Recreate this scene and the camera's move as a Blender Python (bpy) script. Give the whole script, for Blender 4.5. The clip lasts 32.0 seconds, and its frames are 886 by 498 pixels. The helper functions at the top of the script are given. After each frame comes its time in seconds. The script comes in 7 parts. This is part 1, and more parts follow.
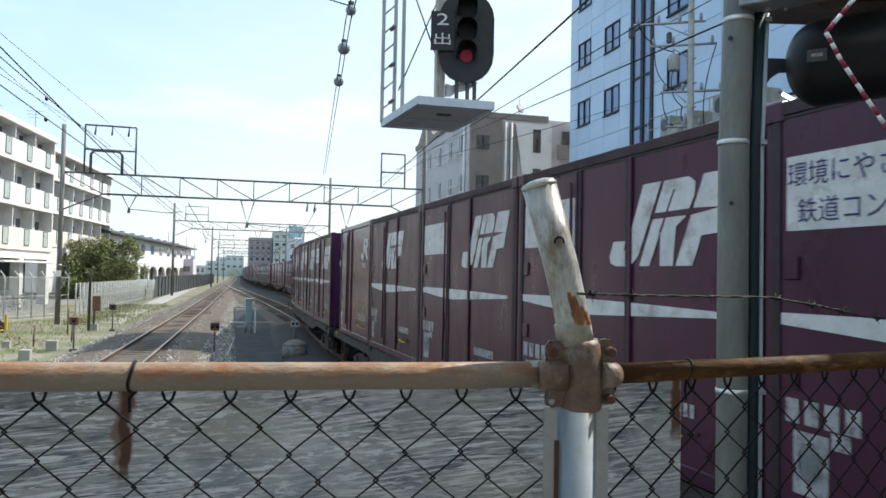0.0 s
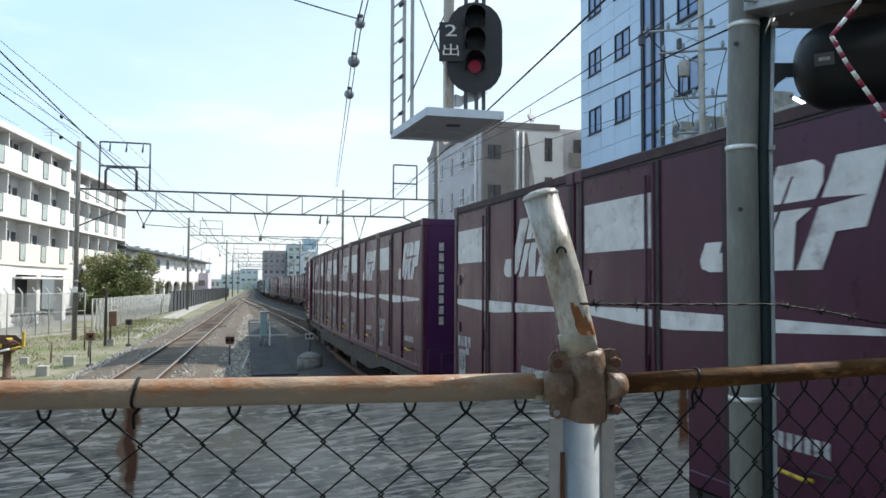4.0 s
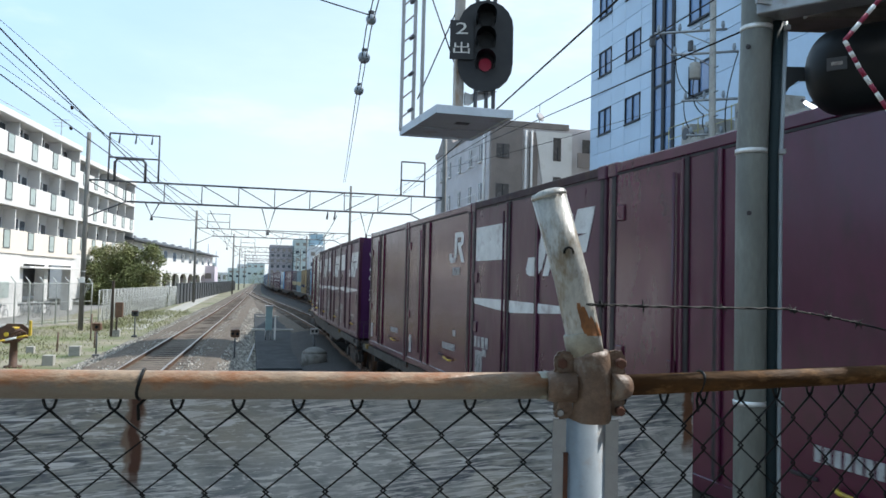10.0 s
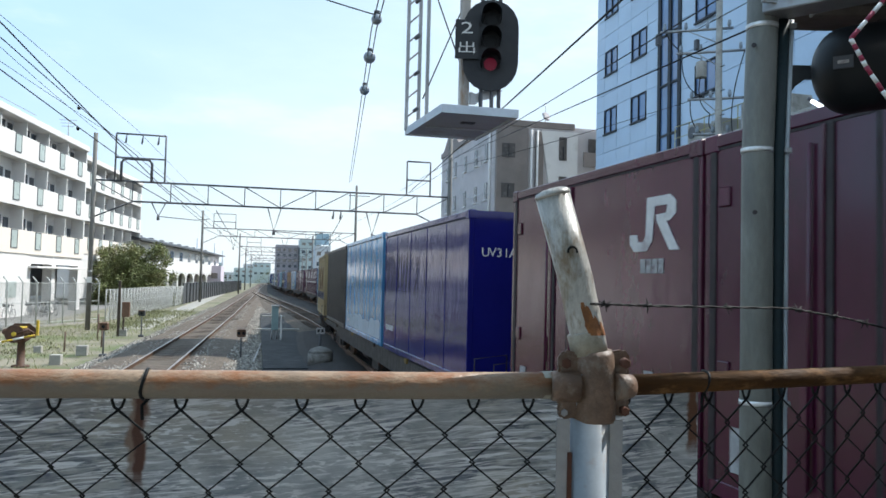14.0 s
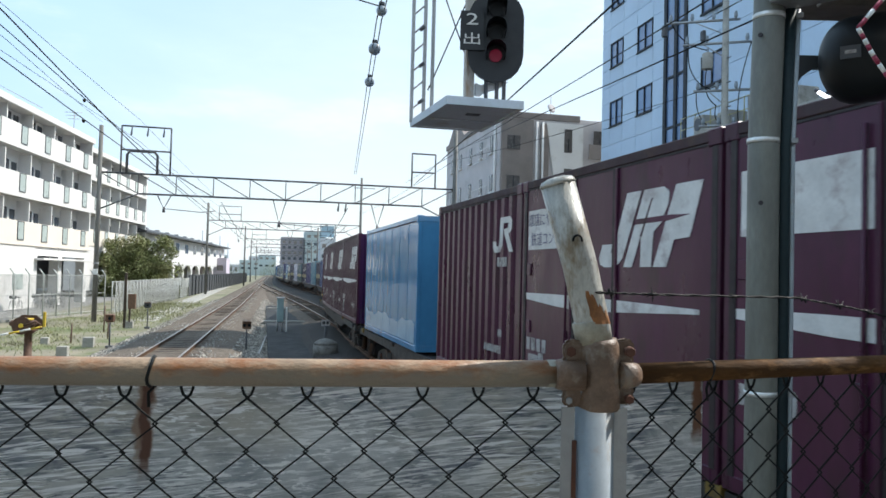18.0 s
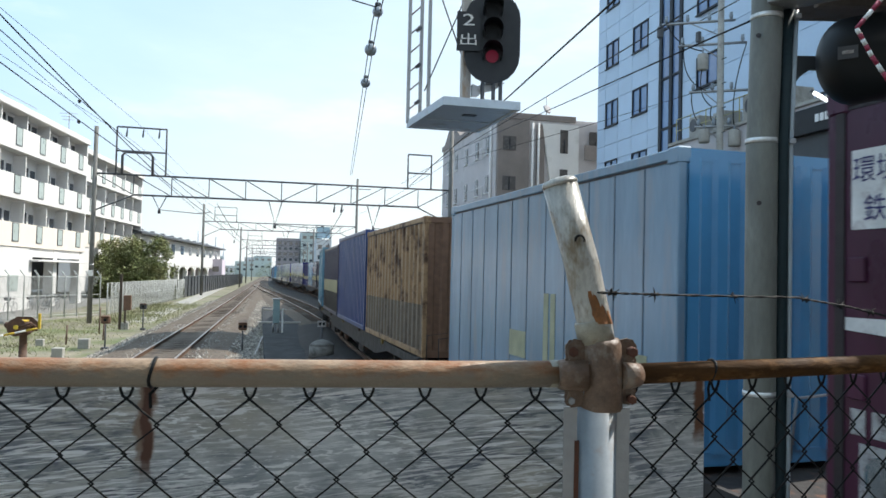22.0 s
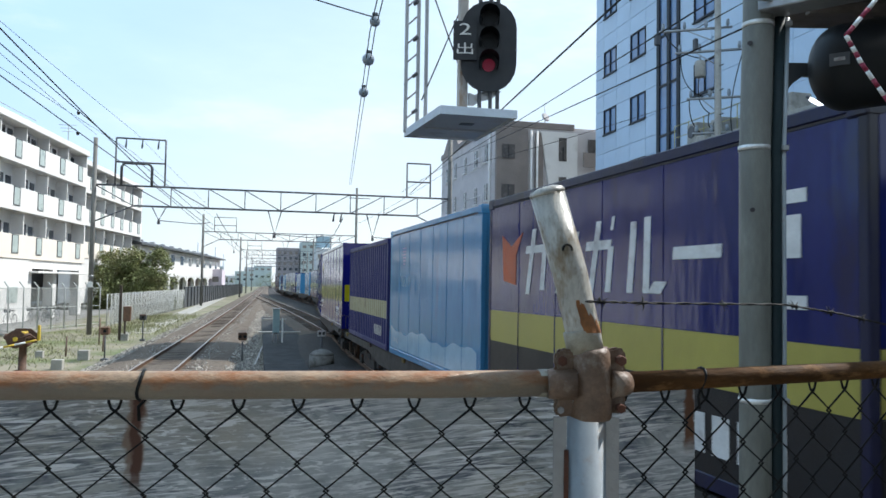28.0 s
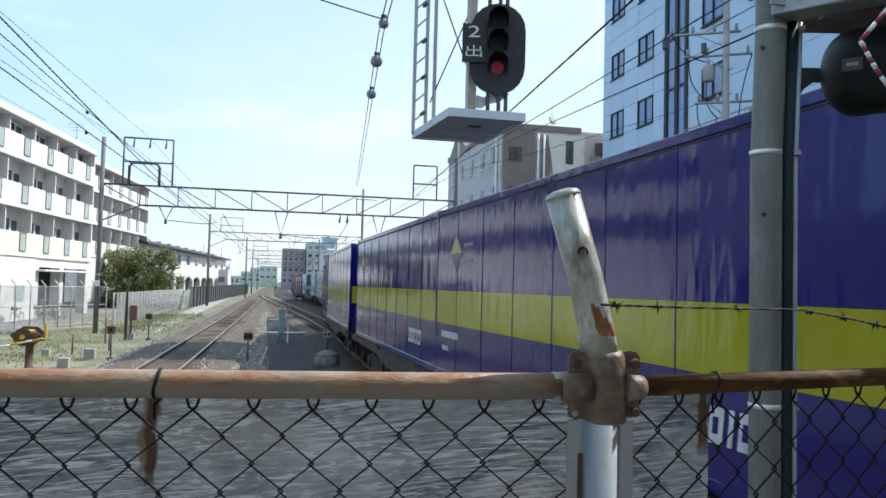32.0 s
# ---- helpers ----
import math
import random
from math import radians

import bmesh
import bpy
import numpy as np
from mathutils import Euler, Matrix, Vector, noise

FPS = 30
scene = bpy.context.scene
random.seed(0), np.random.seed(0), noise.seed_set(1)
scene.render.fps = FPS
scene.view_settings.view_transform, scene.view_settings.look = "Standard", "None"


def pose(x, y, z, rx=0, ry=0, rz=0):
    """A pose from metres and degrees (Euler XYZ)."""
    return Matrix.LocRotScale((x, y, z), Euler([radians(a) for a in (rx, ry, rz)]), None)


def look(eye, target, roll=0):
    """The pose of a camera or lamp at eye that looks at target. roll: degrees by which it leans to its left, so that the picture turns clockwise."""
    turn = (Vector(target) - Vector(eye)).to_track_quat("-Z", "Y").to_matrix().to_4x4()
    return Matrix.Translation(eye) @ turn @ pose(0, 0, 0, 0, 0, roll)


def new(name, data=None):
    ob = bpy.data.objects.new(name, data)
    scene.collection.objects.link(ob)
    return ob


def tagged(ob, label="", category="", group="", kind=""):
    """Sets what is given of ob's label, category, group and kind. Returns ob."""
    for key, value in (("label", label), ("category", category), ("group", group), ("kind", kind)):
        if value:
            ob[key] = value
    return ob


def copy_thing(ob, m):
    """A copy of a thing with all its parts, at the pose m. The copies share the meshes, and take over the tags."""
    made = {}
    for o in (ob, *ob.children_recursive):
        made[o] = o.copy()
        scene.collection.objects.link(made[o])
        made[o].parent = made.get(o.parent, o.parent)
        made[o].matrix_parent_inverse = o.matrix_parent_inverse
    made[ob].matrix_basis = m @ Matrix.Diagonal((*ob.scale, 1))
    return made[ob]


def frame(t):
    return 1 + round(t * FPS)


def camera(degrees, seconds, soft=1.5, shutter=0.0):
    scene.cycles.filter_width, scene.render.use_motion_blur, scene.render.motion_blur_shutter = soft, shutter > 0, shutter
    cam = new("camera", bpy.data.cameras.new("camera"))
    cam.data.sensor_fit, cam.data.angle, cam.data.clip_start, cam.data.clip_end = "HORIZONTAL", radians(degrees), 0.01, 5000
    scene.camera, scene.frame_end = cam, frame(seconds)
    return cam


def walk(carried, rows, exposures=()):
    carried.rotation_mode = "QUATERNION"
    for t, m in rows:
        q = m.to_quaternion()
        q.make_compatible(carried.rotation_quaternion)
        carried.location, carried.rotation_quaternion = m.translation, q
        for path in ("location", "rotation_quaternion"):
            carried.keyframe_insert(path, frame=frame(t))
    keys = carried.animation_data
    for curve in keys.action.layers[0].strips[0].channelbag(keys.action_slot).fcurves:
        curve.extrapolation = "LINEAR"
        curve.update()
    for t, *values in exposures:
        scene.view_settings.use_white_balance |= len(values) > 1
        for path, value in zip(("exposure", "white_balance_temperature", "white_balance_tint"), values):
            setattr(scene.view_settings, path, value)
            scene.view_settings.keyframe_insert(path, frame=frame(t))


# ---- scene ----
cam = camera(59.4, 32.0, soft=1.6, shutter=0.06)
PATH = [
    (0, -0.019, 0.004, 2.446, 91.95, -1.15, -15.21),
    (0.5, -0.017, 0.008, 2.445, 92.12, -1.15, -15.20),
    (1, -0.017, 0.009, 2.445, 91.94, -1.08, -15.02),
    (1.5, -0.014, 0.007, 2.446, 92.20, -0.72, -14.71),
    (2, -0.011, 0.007, 2.445, 92.02, -0.74, -14.66),
    (2.5, -0.009, 0.006, 2.446, 92.33, -0.73, -14.51),
    (3, -0.007, 0.005, 2.446, 92.37, -0.58, -14.46),
    (3.5, -0.005, 0.001, 2.448, 92.52, -0.38, -14.35),
    (5.5, 0.014, 0.001, 2.450, 93.05, -0.24, -13.54),
    (6, 0.016, 0.001, 2.450, 93.13, -0.24, -13.36),
    (6.5, 0.013, -0.002, 2.450, 93.15, -0.39, -13.40),
    (7, 0.010, -0.000, 2.451, 93.22, -0.37, -13.14),
    (7.5, 0.006, -0.001, 2.450, 93.16, -0.35, -12.99),
    (8, 0.004, 0.000, 2.452, 93.49, -0.47, -13.13),
    (8.5, 0.004, -0.001, 2.451, 93.54, -0.67, -13.37),
    (9, 0.001, 0.001, 2.449, 92.96, -0.85, -13.49),
    (9.5, -0.003, 0.001, 2.450, 92.76, -1.22, -13.63),
    (10, -0.002, 0.002, 2.449, 92.52, -1.44, -13.76),
    (10.5, -0.002, 0.003, 2.449, 92.69, -1.31, -13.42),
    (11, -0.002, 0.002, 2.449, 92.57, -1.32, -13.43),
    (11.5, -0.001, 0.001, 2.448, 92.60, -1.20, -13.26),
    (12, -0.006, 0.000, 2.451, 92.92, -1.71, -13.56),
    (12.5, -0.001, 0.001, 2.452, 93.00, -1.63, -13.73),
    (13, 0.000, 0.000, 2.450, 92.82, -1.50, -13.50),
    (13.5, 0.000, 0.000, 2.449, 92.59, -1.36, -13.31),
    (14, 0.002, 0.003, 2.449, 92.48, -1.41, -13.33),
    (14.5, 0.005, 0.000, 2.447, 92.35, -1.39, -13.61),
    (16.5, -0.002, -0.001, 2.448, 92.66, -1.41, -13.41),
    (17, -0.002, 0.001, 2.445, 92.23, -1.40, -13.15),
    (17.5, 0.001, 0.003, 2.443, 91.97, -1.44, -13.15),
    (18, 0.002, 0.002, 2.443, 91.91, -1.45, -12.96),
    (18.5, 0.002, 0.005, 2.441, 91.71, -1.80, -13.10),
    (19, -0.001, 0.002, 2.444, 91.89, -1.59, -13.18),
    (19.5, -0.001, 0.005, 2.442, 91.73, -1.78, -13.24),
    (20, -0.000, 0.006, 2.441, 91.68, -1.60, -13.25),
    (20.5, -0.003, 0.006, 2.441, 91.64, -1.61, -13.22),
    (21, -0.002, 0.007, 2.439, 91.47, -1.53, -13.27),
    (21.5, -0.005, 0.006, 2.440, 91.75, -1.36, -13.35),
    (22, -0.007, 0.006, 2.442, 91.98, -1.36, -13.26),
    (22.5, -0.008, 0.005, 2.443, 91.97, -1.44, -13.44),
    (23, -0.008, 0.002, 2.442, 92.08, -1.54, -13.48),
    (23.5, -0.005, 0.004, 2.442, 92.04, -1.36, -13.62),
    (24, -0.008, 0.002, 2.442, 92.03, -1.42, -13.45),
    (24.5, -0.006, 0.006, 2.442, 92.06, -1.27, -13.53),
    (25, -0.003, 0.000, 2.444, 92.33, -1.25, -13.71),
    (25.5, -0.002, 0.001, 2.442, 92.16, -1.16, -13.50),
    (27.5, 0.008, -0.001, 2.443, 92.46, -1.01, -13.27),
    (28, 0.010, -0.001, 2.445, 92.60, -0.91, -13.25),
    (28.5, 0.010, -0.001, 2.444, 92.69, -0.84, -13.12),
    (29, 0.008, -0.003, 2.444, 92.68, -1.06, -13.15),
    (29.5, 0.009, -0.001, 2.445, 92.74, -1.23, -13.20),
    (30, 0.007, -0.002, 2.445, 92.94, -1.31, -13.18),
    (30.5, 0.004, -0.001, 2.446, 92.93, -1.18, -12.95),
    (31, 0.001, -0.001, 2.446, 92.91, -1.37, -12.83),
    (31.5, -0.001, 0.002, 2.444, 92.91, -1.48, -12.94),
    (32, -0.005, 0.001, 2.444, 92.75, -1.46, -12.86),
]
walk(cam, [(t, pose(*p)) for t, *p in PATH],
     [(0, 0.26, 6500, 10), (3, 0.26, 6500, 10), (6, 0.21, 6200, 10), (14, 0.21, 6200, 10), (17, 0.22, 6320, 10), (20, 0.25, 6480, 10), (25, 0.25, 6480, 10), (28, 0.2, 6200, 10), (32, 0.19, 6180, 10)])
# ---- world, sun ----
SUN_EL, SUN_AZ = 50.0, 77.0          # azimuth from +y towards +x
world = bpy.data.worlds.new("world")
scene.world = world
world.use_nodes = True
_nt = world.node_tree
_sky = _nt.nodes.new("ShaderNodeTexSky")
_sky.sky_type = "NISHITA"
_sky.sun_disc = False
_sky.sun_elevation, _sky.sun_rotation = radians(SUN_EL), radians(SUN_AZ)
_sky.air_density, _sky.dust_density, _sky.ozone_density = 1.3, 0.6, 1.5
_bg = _nt.nodes["Background"]
_bg.inputs["Strength"].default_value = 0.15
# thin high haze: whiter towards the horizon and the sun's side, deeper blue to the west, with faint cloud streaks
def _sky_node(kind, **kw):
    n = _nt.nodes.new(kind)
    for k, v in kw.items():
        n.inputs[k].default_value = v
    return n


def _sky_map(value, lo, hi, a, b):
    r = _sky_node("ShaderNodeMapRange", **{"From Min": lo, "From Max": hi, "To Min": a, "To Max": b})
    r.interpolation_type = "SMOOTHSTEP"
    _nt.links.new(value, r.inputs["Value"])
    return r.outputs["Result"]


def _sky_mix(fac, a, b):
    x = _nt.nodes.new("ShaderNodeMix")
    x.data_type = "RGBA"
    _nt.links.new(fac, x.inputs["Factor"])
    for slot, v in zip([i for i in x.inputs if i.type == "RGBA"], (a, b)):
        if isinstance(v, tuple):
            slot.default_value = (*v, 1)
        else:
            _nt.links.new(v, slot)
    return [o for o in x.outputs if o.type == "RGBA"][0]


_co = _nt.nodes.new("ShaderNodeTexCoord")
_sep = _nt.nodes.new("ShaderNodeSeparateXYZ")
_nt.links.new(_co.outputs["Generated"], _sep.inputs["Vector"])
_west = _nt.nodes.new("ShaderNodeVectorMath")
_west.operation = "DOT_PRODUCT"
_west.inputs[1].default_value = Vector((-0.80, 0.36, 0.48)).normalized()
_nt.links.new(_co.outputs["Generated"], _west.inputs[0])
_stretch = _sky_node("ShaderNodeMapping", Scale=(1, 1, 3.2))
_nt.links.new(_co.outputs["Generated"], _stretch.inputs["Vector"])
_hn = _sky_node("ShaderNodeTexNoise", Scale=2.6, Detail=7, Roughness=0.55)
_nt.links.new(_stretch.outputs["Vector"], _hn.inputs["Vector"])
_haze = _sky_mix(_sky_map(_sep.outputs["Z"], 0.02, 0.36, 0, 1), (5.75, 6.4, 6.95), (5.05, 6.3, 7.15))
_col = _sky_mix(_sky_map(_hn.outputs["Fac"], 0.3, 0.72, 0.62, 0.92), _sky.outputs["Color"], _haze)
_col = _sky_mix(_sky_map(_west.outputs["Value"], 0.36, 0.8, 0, 0.7), _col, (2.9, 4.9, 7.2))
_col = _sky_mix(_sky_map(_hn.outputs["Fac"], 0.52, 0.68, 0, 0.5), _col, (6.3, 6.6, 6.9))
_nt.links.new(_col, _bg.inputs["Color"])
_sun = bpy.data.lights.new("sun", "SUN")
_sun.energy, _sun.angle, _sun.color = 5.0, radians(0.55), (1.0, 0.95, 0.87)
sun = new("sun", _sun)
_sd = Vector((math.sin(radians(SUN_AZ)) * math.cos(radians(SUN_EL)), math.cos(radians(SUN_AZ)) * math.cos(radians(SUN_EL)), math.sin(radians(SUN_EL))))
sun.matrix_world = look(_sd * 80, (0, 0, 0))

# ---- helpers of this scene ----


def link(ob_name, bm, material, smooth=False):
    me = bpy.data.meshes.new(ob_name)
    bmesh.ops.recalc_face_normals(bm, faces=bm.faces)
    bm.to_mesh(me)
    bm.free()
    if smooth:
        for p in me.polygons:
            p.use_smooth = True
    for m in (material if isinstance(material, (list, tuple)) else [material]):
        me.materials.append(m)
    return new(ob_name, me)


def part(name, bm, material, parent=None, label="", smooth=False):
    ob = link(name, bm, material, smooth)
    if parent is not None:
        ob.parent = parent
    if label:
        ob["label"] = label
    return ob


def shared(name, mesh, parent, m):
    ob = new(name, mesh)
    ob.parent = parent
    ob.matrix_basis = m
    return ob


def thing(name, m=None, label="", category="", group="", kind=""):
    ob = new(name)
    if m is not None:
        ob.matrix_basis = m
    return tagged(ob, label, category, group, kind)


def box(bm, a, b, bev=0.0, mat=0):
    """A box between two corners, its edges rounded by bev."""
    x0, y0, z0 = (min(p, q) for p, q in zip(a, b))
    x1, y1, z1 = (max(p, q) for p, q in zip(a, b))
    v = [bm.verts.new(c) for c in ((x0, y0, z0), (x1, y0, z0), (x1, y1, z0), (x0, y1, z0), (x0, y0, z1), (x1, y0, z1), (x1, y1, z1), (x0, y1, z1))]
    fs = [bm.faces.new([v[i] for i in f]) for f in ((3, 2, 1, 0), (4, 5, 6, 7), (0, 1, 5, 4), (1, 2, 6, 5), (2, 3, 7, 6), (3, 0, 4, 7))]
    for f in fs:
        f.material_index = mat
    if bev:
        es = list({e for f in fs for e in f.edges})
        bmesh.ops.bevel(bm, geom=es, offset=bev, segments=1, affect="EDGES")
    return bm


def boxm(a, b, bev=0.0):
    return box(bmesh.new(), a, b, bev)


def tube(bm, pts, r, seg=8, cap=True, mat=0):
    """A round bar along points; r may be one radius or one for each point."""
    pts = [Vector(p) for p in pts]
    rs = r if isinstance(r, (list, tuple)) else [r] * len(pts)
    rings = []
    side_dir = None
    for i, p in enumerate(pts):
        d = (pts[min(i + 1, len(pts) - 1)] - pts[max(i - 1, 0)]).normalized()
        ref = side_dir if side_dir is not None else (Vector((0, 0, 1)) if abs(d.z) < 0.9 else Vector((1, 0, 0)))
        u = (ref - d * ref.dot(d)).normalized()
        side_dir = u
        w = d.cross(u)
        rings.append([bm.verts.new(p + rs[i] * (math.cos(2 * math.pi * k / seg) * u + math.sin(2 * math.pi * k / seg) * w)) for k in range(seg)])
    for a, b in zip(rings, rings[1:]):
        for k in range(seg):
            f = bm.faces.new((a[k], a[(k + 1) % seg], b[(k + 1) % seg], b[k]))
            f.material_index = mat
            f.smooth = True
    if cap and seg > 2:
        bm.faces.new(rings[0][::-1]).material_index = mat
        bm.faces.new(rings[-1]).material_index = mat
    return bm


def tubem(pts, r, seg=8):
    return tube(bmesh.new(), pts, r, seg)


def prism(bm, outline, depth, place):
    """A flat outline in (u, v), made depth thick, laid out by place(u, v, d)."""
    a = [bm.verts.new(place(u, v, 0)) for u, v in outline]
    b = [bm.verts.new(place(u, v, depth)) for u, v in outline]
    bm.faces.new(a)
    bm.faces.new(b[::-1])
    n = len(a)
    for i in range(n):
        bm.faces.new((a[i], b[i], b[(i + 1) % n], a[(i + 1) % n]))
    return bm


def loft(bm, profile, path, closed=False):
    """A profile of (offset, height) swept along path points in plan."""
    rings = []
    for i, (x, y) in enumerate(path):
        a, b = path[max(i - 1, 0)], path[min(i + 1, len(path) - 1)]
        d = Vector((b[0] - a[0], b[1] - a[1])).normalized()
        rings.append([bm.verts.new((x + d.y * o, y - d.x * o, z)) for o, z in profile])
    n = len(profile)
    for p, q in zip(rings, rings[1:]):
        for k in range(n if closed else n - 1):
            bm.faces.new((p[k], p[(k + 1) % n], q[(k + 1) % n], q[k]))
    if closed:
        bm.faces.new(rings[0])
        bm.faces.new(rings[-1][::-1])
    return bm


_text_cache = {}


def lettering(bm, text, height, place, depth=0.002):
    """Built-in font letters as flat faces: place(u, v, d) with u along the line from its centre and v up from its centre."""
    if text not in _text_cache:
        cu = bpy.data.curves.new("text", "FONT")
        cu.body, cu.resolution_u = text, 2
        ob = bpy.data.objects.new("text", cu)
        scene.collection.objects.link(ob)
        bpy.context.view_layer.update()
        me = ob.evaluated_get(bpy.context.evaluated_depsgraph_get()).to_mesh()
        vs = [v.co.copy() for v in me.vertices]
        fs = [tuple(p.vertices) for p in me.polygons]
        bpy.data.objects.remove(ob)
        _text_cache[text] = (vs, fs)
    vs, fs = _text_cache[text]
    xs, ys = [v.x for v in vs], [v.y for v in vs]
    k = height / (max(ys) - min(ys))
    cx, cy = (max(xs) + min(xs)) / 2, (max(ys) + min(ys)) / 2
    nv = [bm.verts.new(place((v.x - cx) * k, (v.y - cy) * k, depth)) for v in vs]
    for f in fs:
        try:
            bm.faces.new([nv[i] for i in f])
        except ValueError:
            pass
    return bm


# ---- materials ----


def mat(name, col, rough=0.6, metal=0.0, var=0.18, scale=6.0, bump=0.15, bscale=60.0, stain=None, sscale=2.0, samt=0.5, stretch=(1, 1, 1), rnd=0.0, coat=0.0, spec=0.5, rough2=None, island=0.0):
    """Paint or stone with grain at two scales, stains of their own colour and small relief."""
    m = bpy.data.materials.new(name)
    m.use_nodes = True
    nt = m.node_tree
    N, L = nt.nodes, nt.links
    bs = N["Principled BSDF"]
    co = N.new("ShaderNodeTexCoord")
    mp = N.new("ShaderNodeMapping")
    mp.inputs["Scale"].default_value = stretch
    L.new(co.outputs["Object"], mp.inputs["Vector"])

    def nz(sc, det, rgh=0.6):
        n = N.new("ShaderNodeTexNoise")
        n.inputs["Scale"].default_value, n.inputs["Detail"].default_value, n.inputs["Roughness"].default_value = sc, det, rgh
        L.new(mp.outputs["Vector"], n.inputs["Vector"])
        return n.outputs["Fac"]

    def ramp(fac, lo, hi, a, b):
        r = N.new("ShaderNodeMapRange")
        r.inputs["From Min"].default_value, r.inputs["From Max"].default_value = lo, hi
        r.inputs["To Min"].default_value, r.inputs["To Max"].default_value = a, b
        L.new(fac, r.inputs["Value"])
        return r.outputs["Result"]

    def mix(fac, a, b, kind="MIX"):
        x = N.new("ShaderNodeMix")
        x.data_type, x.blend_type = "RGBA", kind
        if isinstance(fac, float):
            x.inputs["Factor"].default_value = fac
        else:
            L.new(fac, x.inputs["Factor"])
        for slot, v in (("A", a), ("B", b)):
            s = [i for i in x.inputs if i.name == slot and i.type == "RGBA"][0]
            if isinstance(v, tuple):
                s.default_value = (*v, 1)
            else:
                L.new(v, s)
        return [o for o in x.outputs if o.type == "RGBA"][0]

    big, fine = nz(scale, 4), nz(scale * 9, 3)
    dark, light = tuple(c * (1 - var) for c in col), tuple(min(1, c * (1 + var)) for c in col)
    c = mix(ramp(big, 0.3, 0.7, 0, 1), dark, light)
    c = mix(ramp(fine, 0.35, 0.75, 0, var * 1.4), c, tuple(x * 0.55 for x in col))
    if stain:
        c = mix(ramp(nz(sscale, 6, 0.7), 0.62 - samt * 0.22, 0.72 - samt * 0.16, 0, min(1.0, 0.35 + samt)), c, stain)
    if island:
        gi = N.new("ShaderNodeNewGeometry")
        h = N.new("ShaderNodeHueSaturation")
        L.new(ramp(gi.outputs["Random Per Island"], 0, 1, 1 - island, 1 + island), h.inputs["Value"])
        L.new(c, h.inputs["Color"])
        c = h.outputs["Color"]
    if rnd:
        oi = N.new("ShaderNodeObjectInfo")
        h = N.new("ShaderNodeHueSaturation")
        L.new(ramp(oi.outputs["Random"], 0, 1, 1 - rnd, 1 + rnd), h.inputs["Value"])
        L.new(c, h.inputs["Color"])
        c = h.outputs["Color"]
    L.new(c, bs.inputs["Base Color"])
    L.new(ramp(nz(scale * 2, 4), 0.3, 0.7, max(0.02, rough * 0.82), min(1, rough2 or rough * 1.18)), bs.inputs["Roughness"])
    bs.inputs["Metallic"].default_value = metal
    bs.inputs["Specular IOR Level"].default_value = spec
    bs.inputs["Coat Weight"].default_value = coat
    bs.inputs["Coat Roughness"].default_value = 0.12
    if bump:
        b = N.new("ShaderNodeBump")
        b.inputs["Strength"].default_value, b.inputs["Distance"].default_value = bump, 0.02
        L.new(nz(bscale, 3), b.inputs["Height"])
        L.new(b.outputs["Normal"], bs.inputs["Normal"])
    return m


def glow(name, col, strength):
    m = bpy.data.materials.new(name)
    m.use_nodes = True
    bs = m.node_tree.nodes["Principled BSDF"]
    bs.inputs["Base Color"].default_value = (*col, 1)
    bs.inputs["Emission Color"].default_value = (*col, 1)
    bs.inputs["Emission Strength"].default_value = strength
    return m


RUST, DIRT = (0.16, 0.06, 0.025), (0.05, 0.045, 0.04)
TOPR = mat("weathered_top_rail", (0.045, 0.021, 0.026), 0.7, var=0.4, scale=3, stain=(0.07, 0.04, 0.025), sscale=5, samt=0.4)
WINE = mat("wine_paint", (0.062, 0.0135, 0.037), 0.3, spec=0.33, var=0.22, scale=1.2, bump=0.3, bscale=1.6, stain=(0.04, 0.018, 0.022), sscale=1.5, samt=0.42, rnd=0.2, rough2=0.42, stretch=(1, 1.3, 0.6))
WINE2 = mat("bright_wine_paint", (0.073, 0.0095, 0.032), 0.2, spec=0.62, var=0.15, scale=1.2, bump=0.5, bscale=0.9, stain=(0.046, 0.012, 0.023), sscale=1.3, samt=0.35, rnd=0.2, stretch=(1, 1.6, 0.8))
PURPLE = mat("purple_end_paint", (0.05, 0.011, 0.06), 0.5, spec=0.25, var=0.2, scale=1.0, stain=(0.03, 0.012, 0.03), sscale=1.6, samt=0.35)
SEAM = mat("dark_door_seal", (0.02, 0.013, 0.015), 0.6, var=0.3, scale=5)
WHITE = mat("white_marking_paint", (0.66, 0.65, 0.63), 0.5, var=0.16, scale=5, bump=0.03, stain=(0.33, 0.27, 0.27), sscale=4, samt=0.4)
BLUE = mat("blue_gloss_paint", (0.009, 0.011, 0.13), 0.09, var=0.1, scale=0.7, bump=0.6, bscale=0.9, spec=0.42, stretch=(1, 2.6, 0.9))
YELLOW = mat("yellow_gloss_paint", (0.36, 0.325, 0.012), 0.12, var=0.1, scale=0.8, bump=0.8, bscale=0.9, spec=0.3, stretch=(1, 2.6, 0.9))
LTBLUE = mat("light_blue_paint", (0.065, 0.23, 0.43), 0.12, var=0.12, scale=0.8, bump=0.6, bscale=0.9, spec=0.5, stain=(0.1, 0.2, 0.32), sscale=1.0, samt=0.25, stretch=(1, 2.2, 0.8))
CLOUD = mat("cloud_white_paint", (0.34, 0.5, 0.63), 0.14, var=0.1, scale=2, bump=0.4, bscale=0.9)
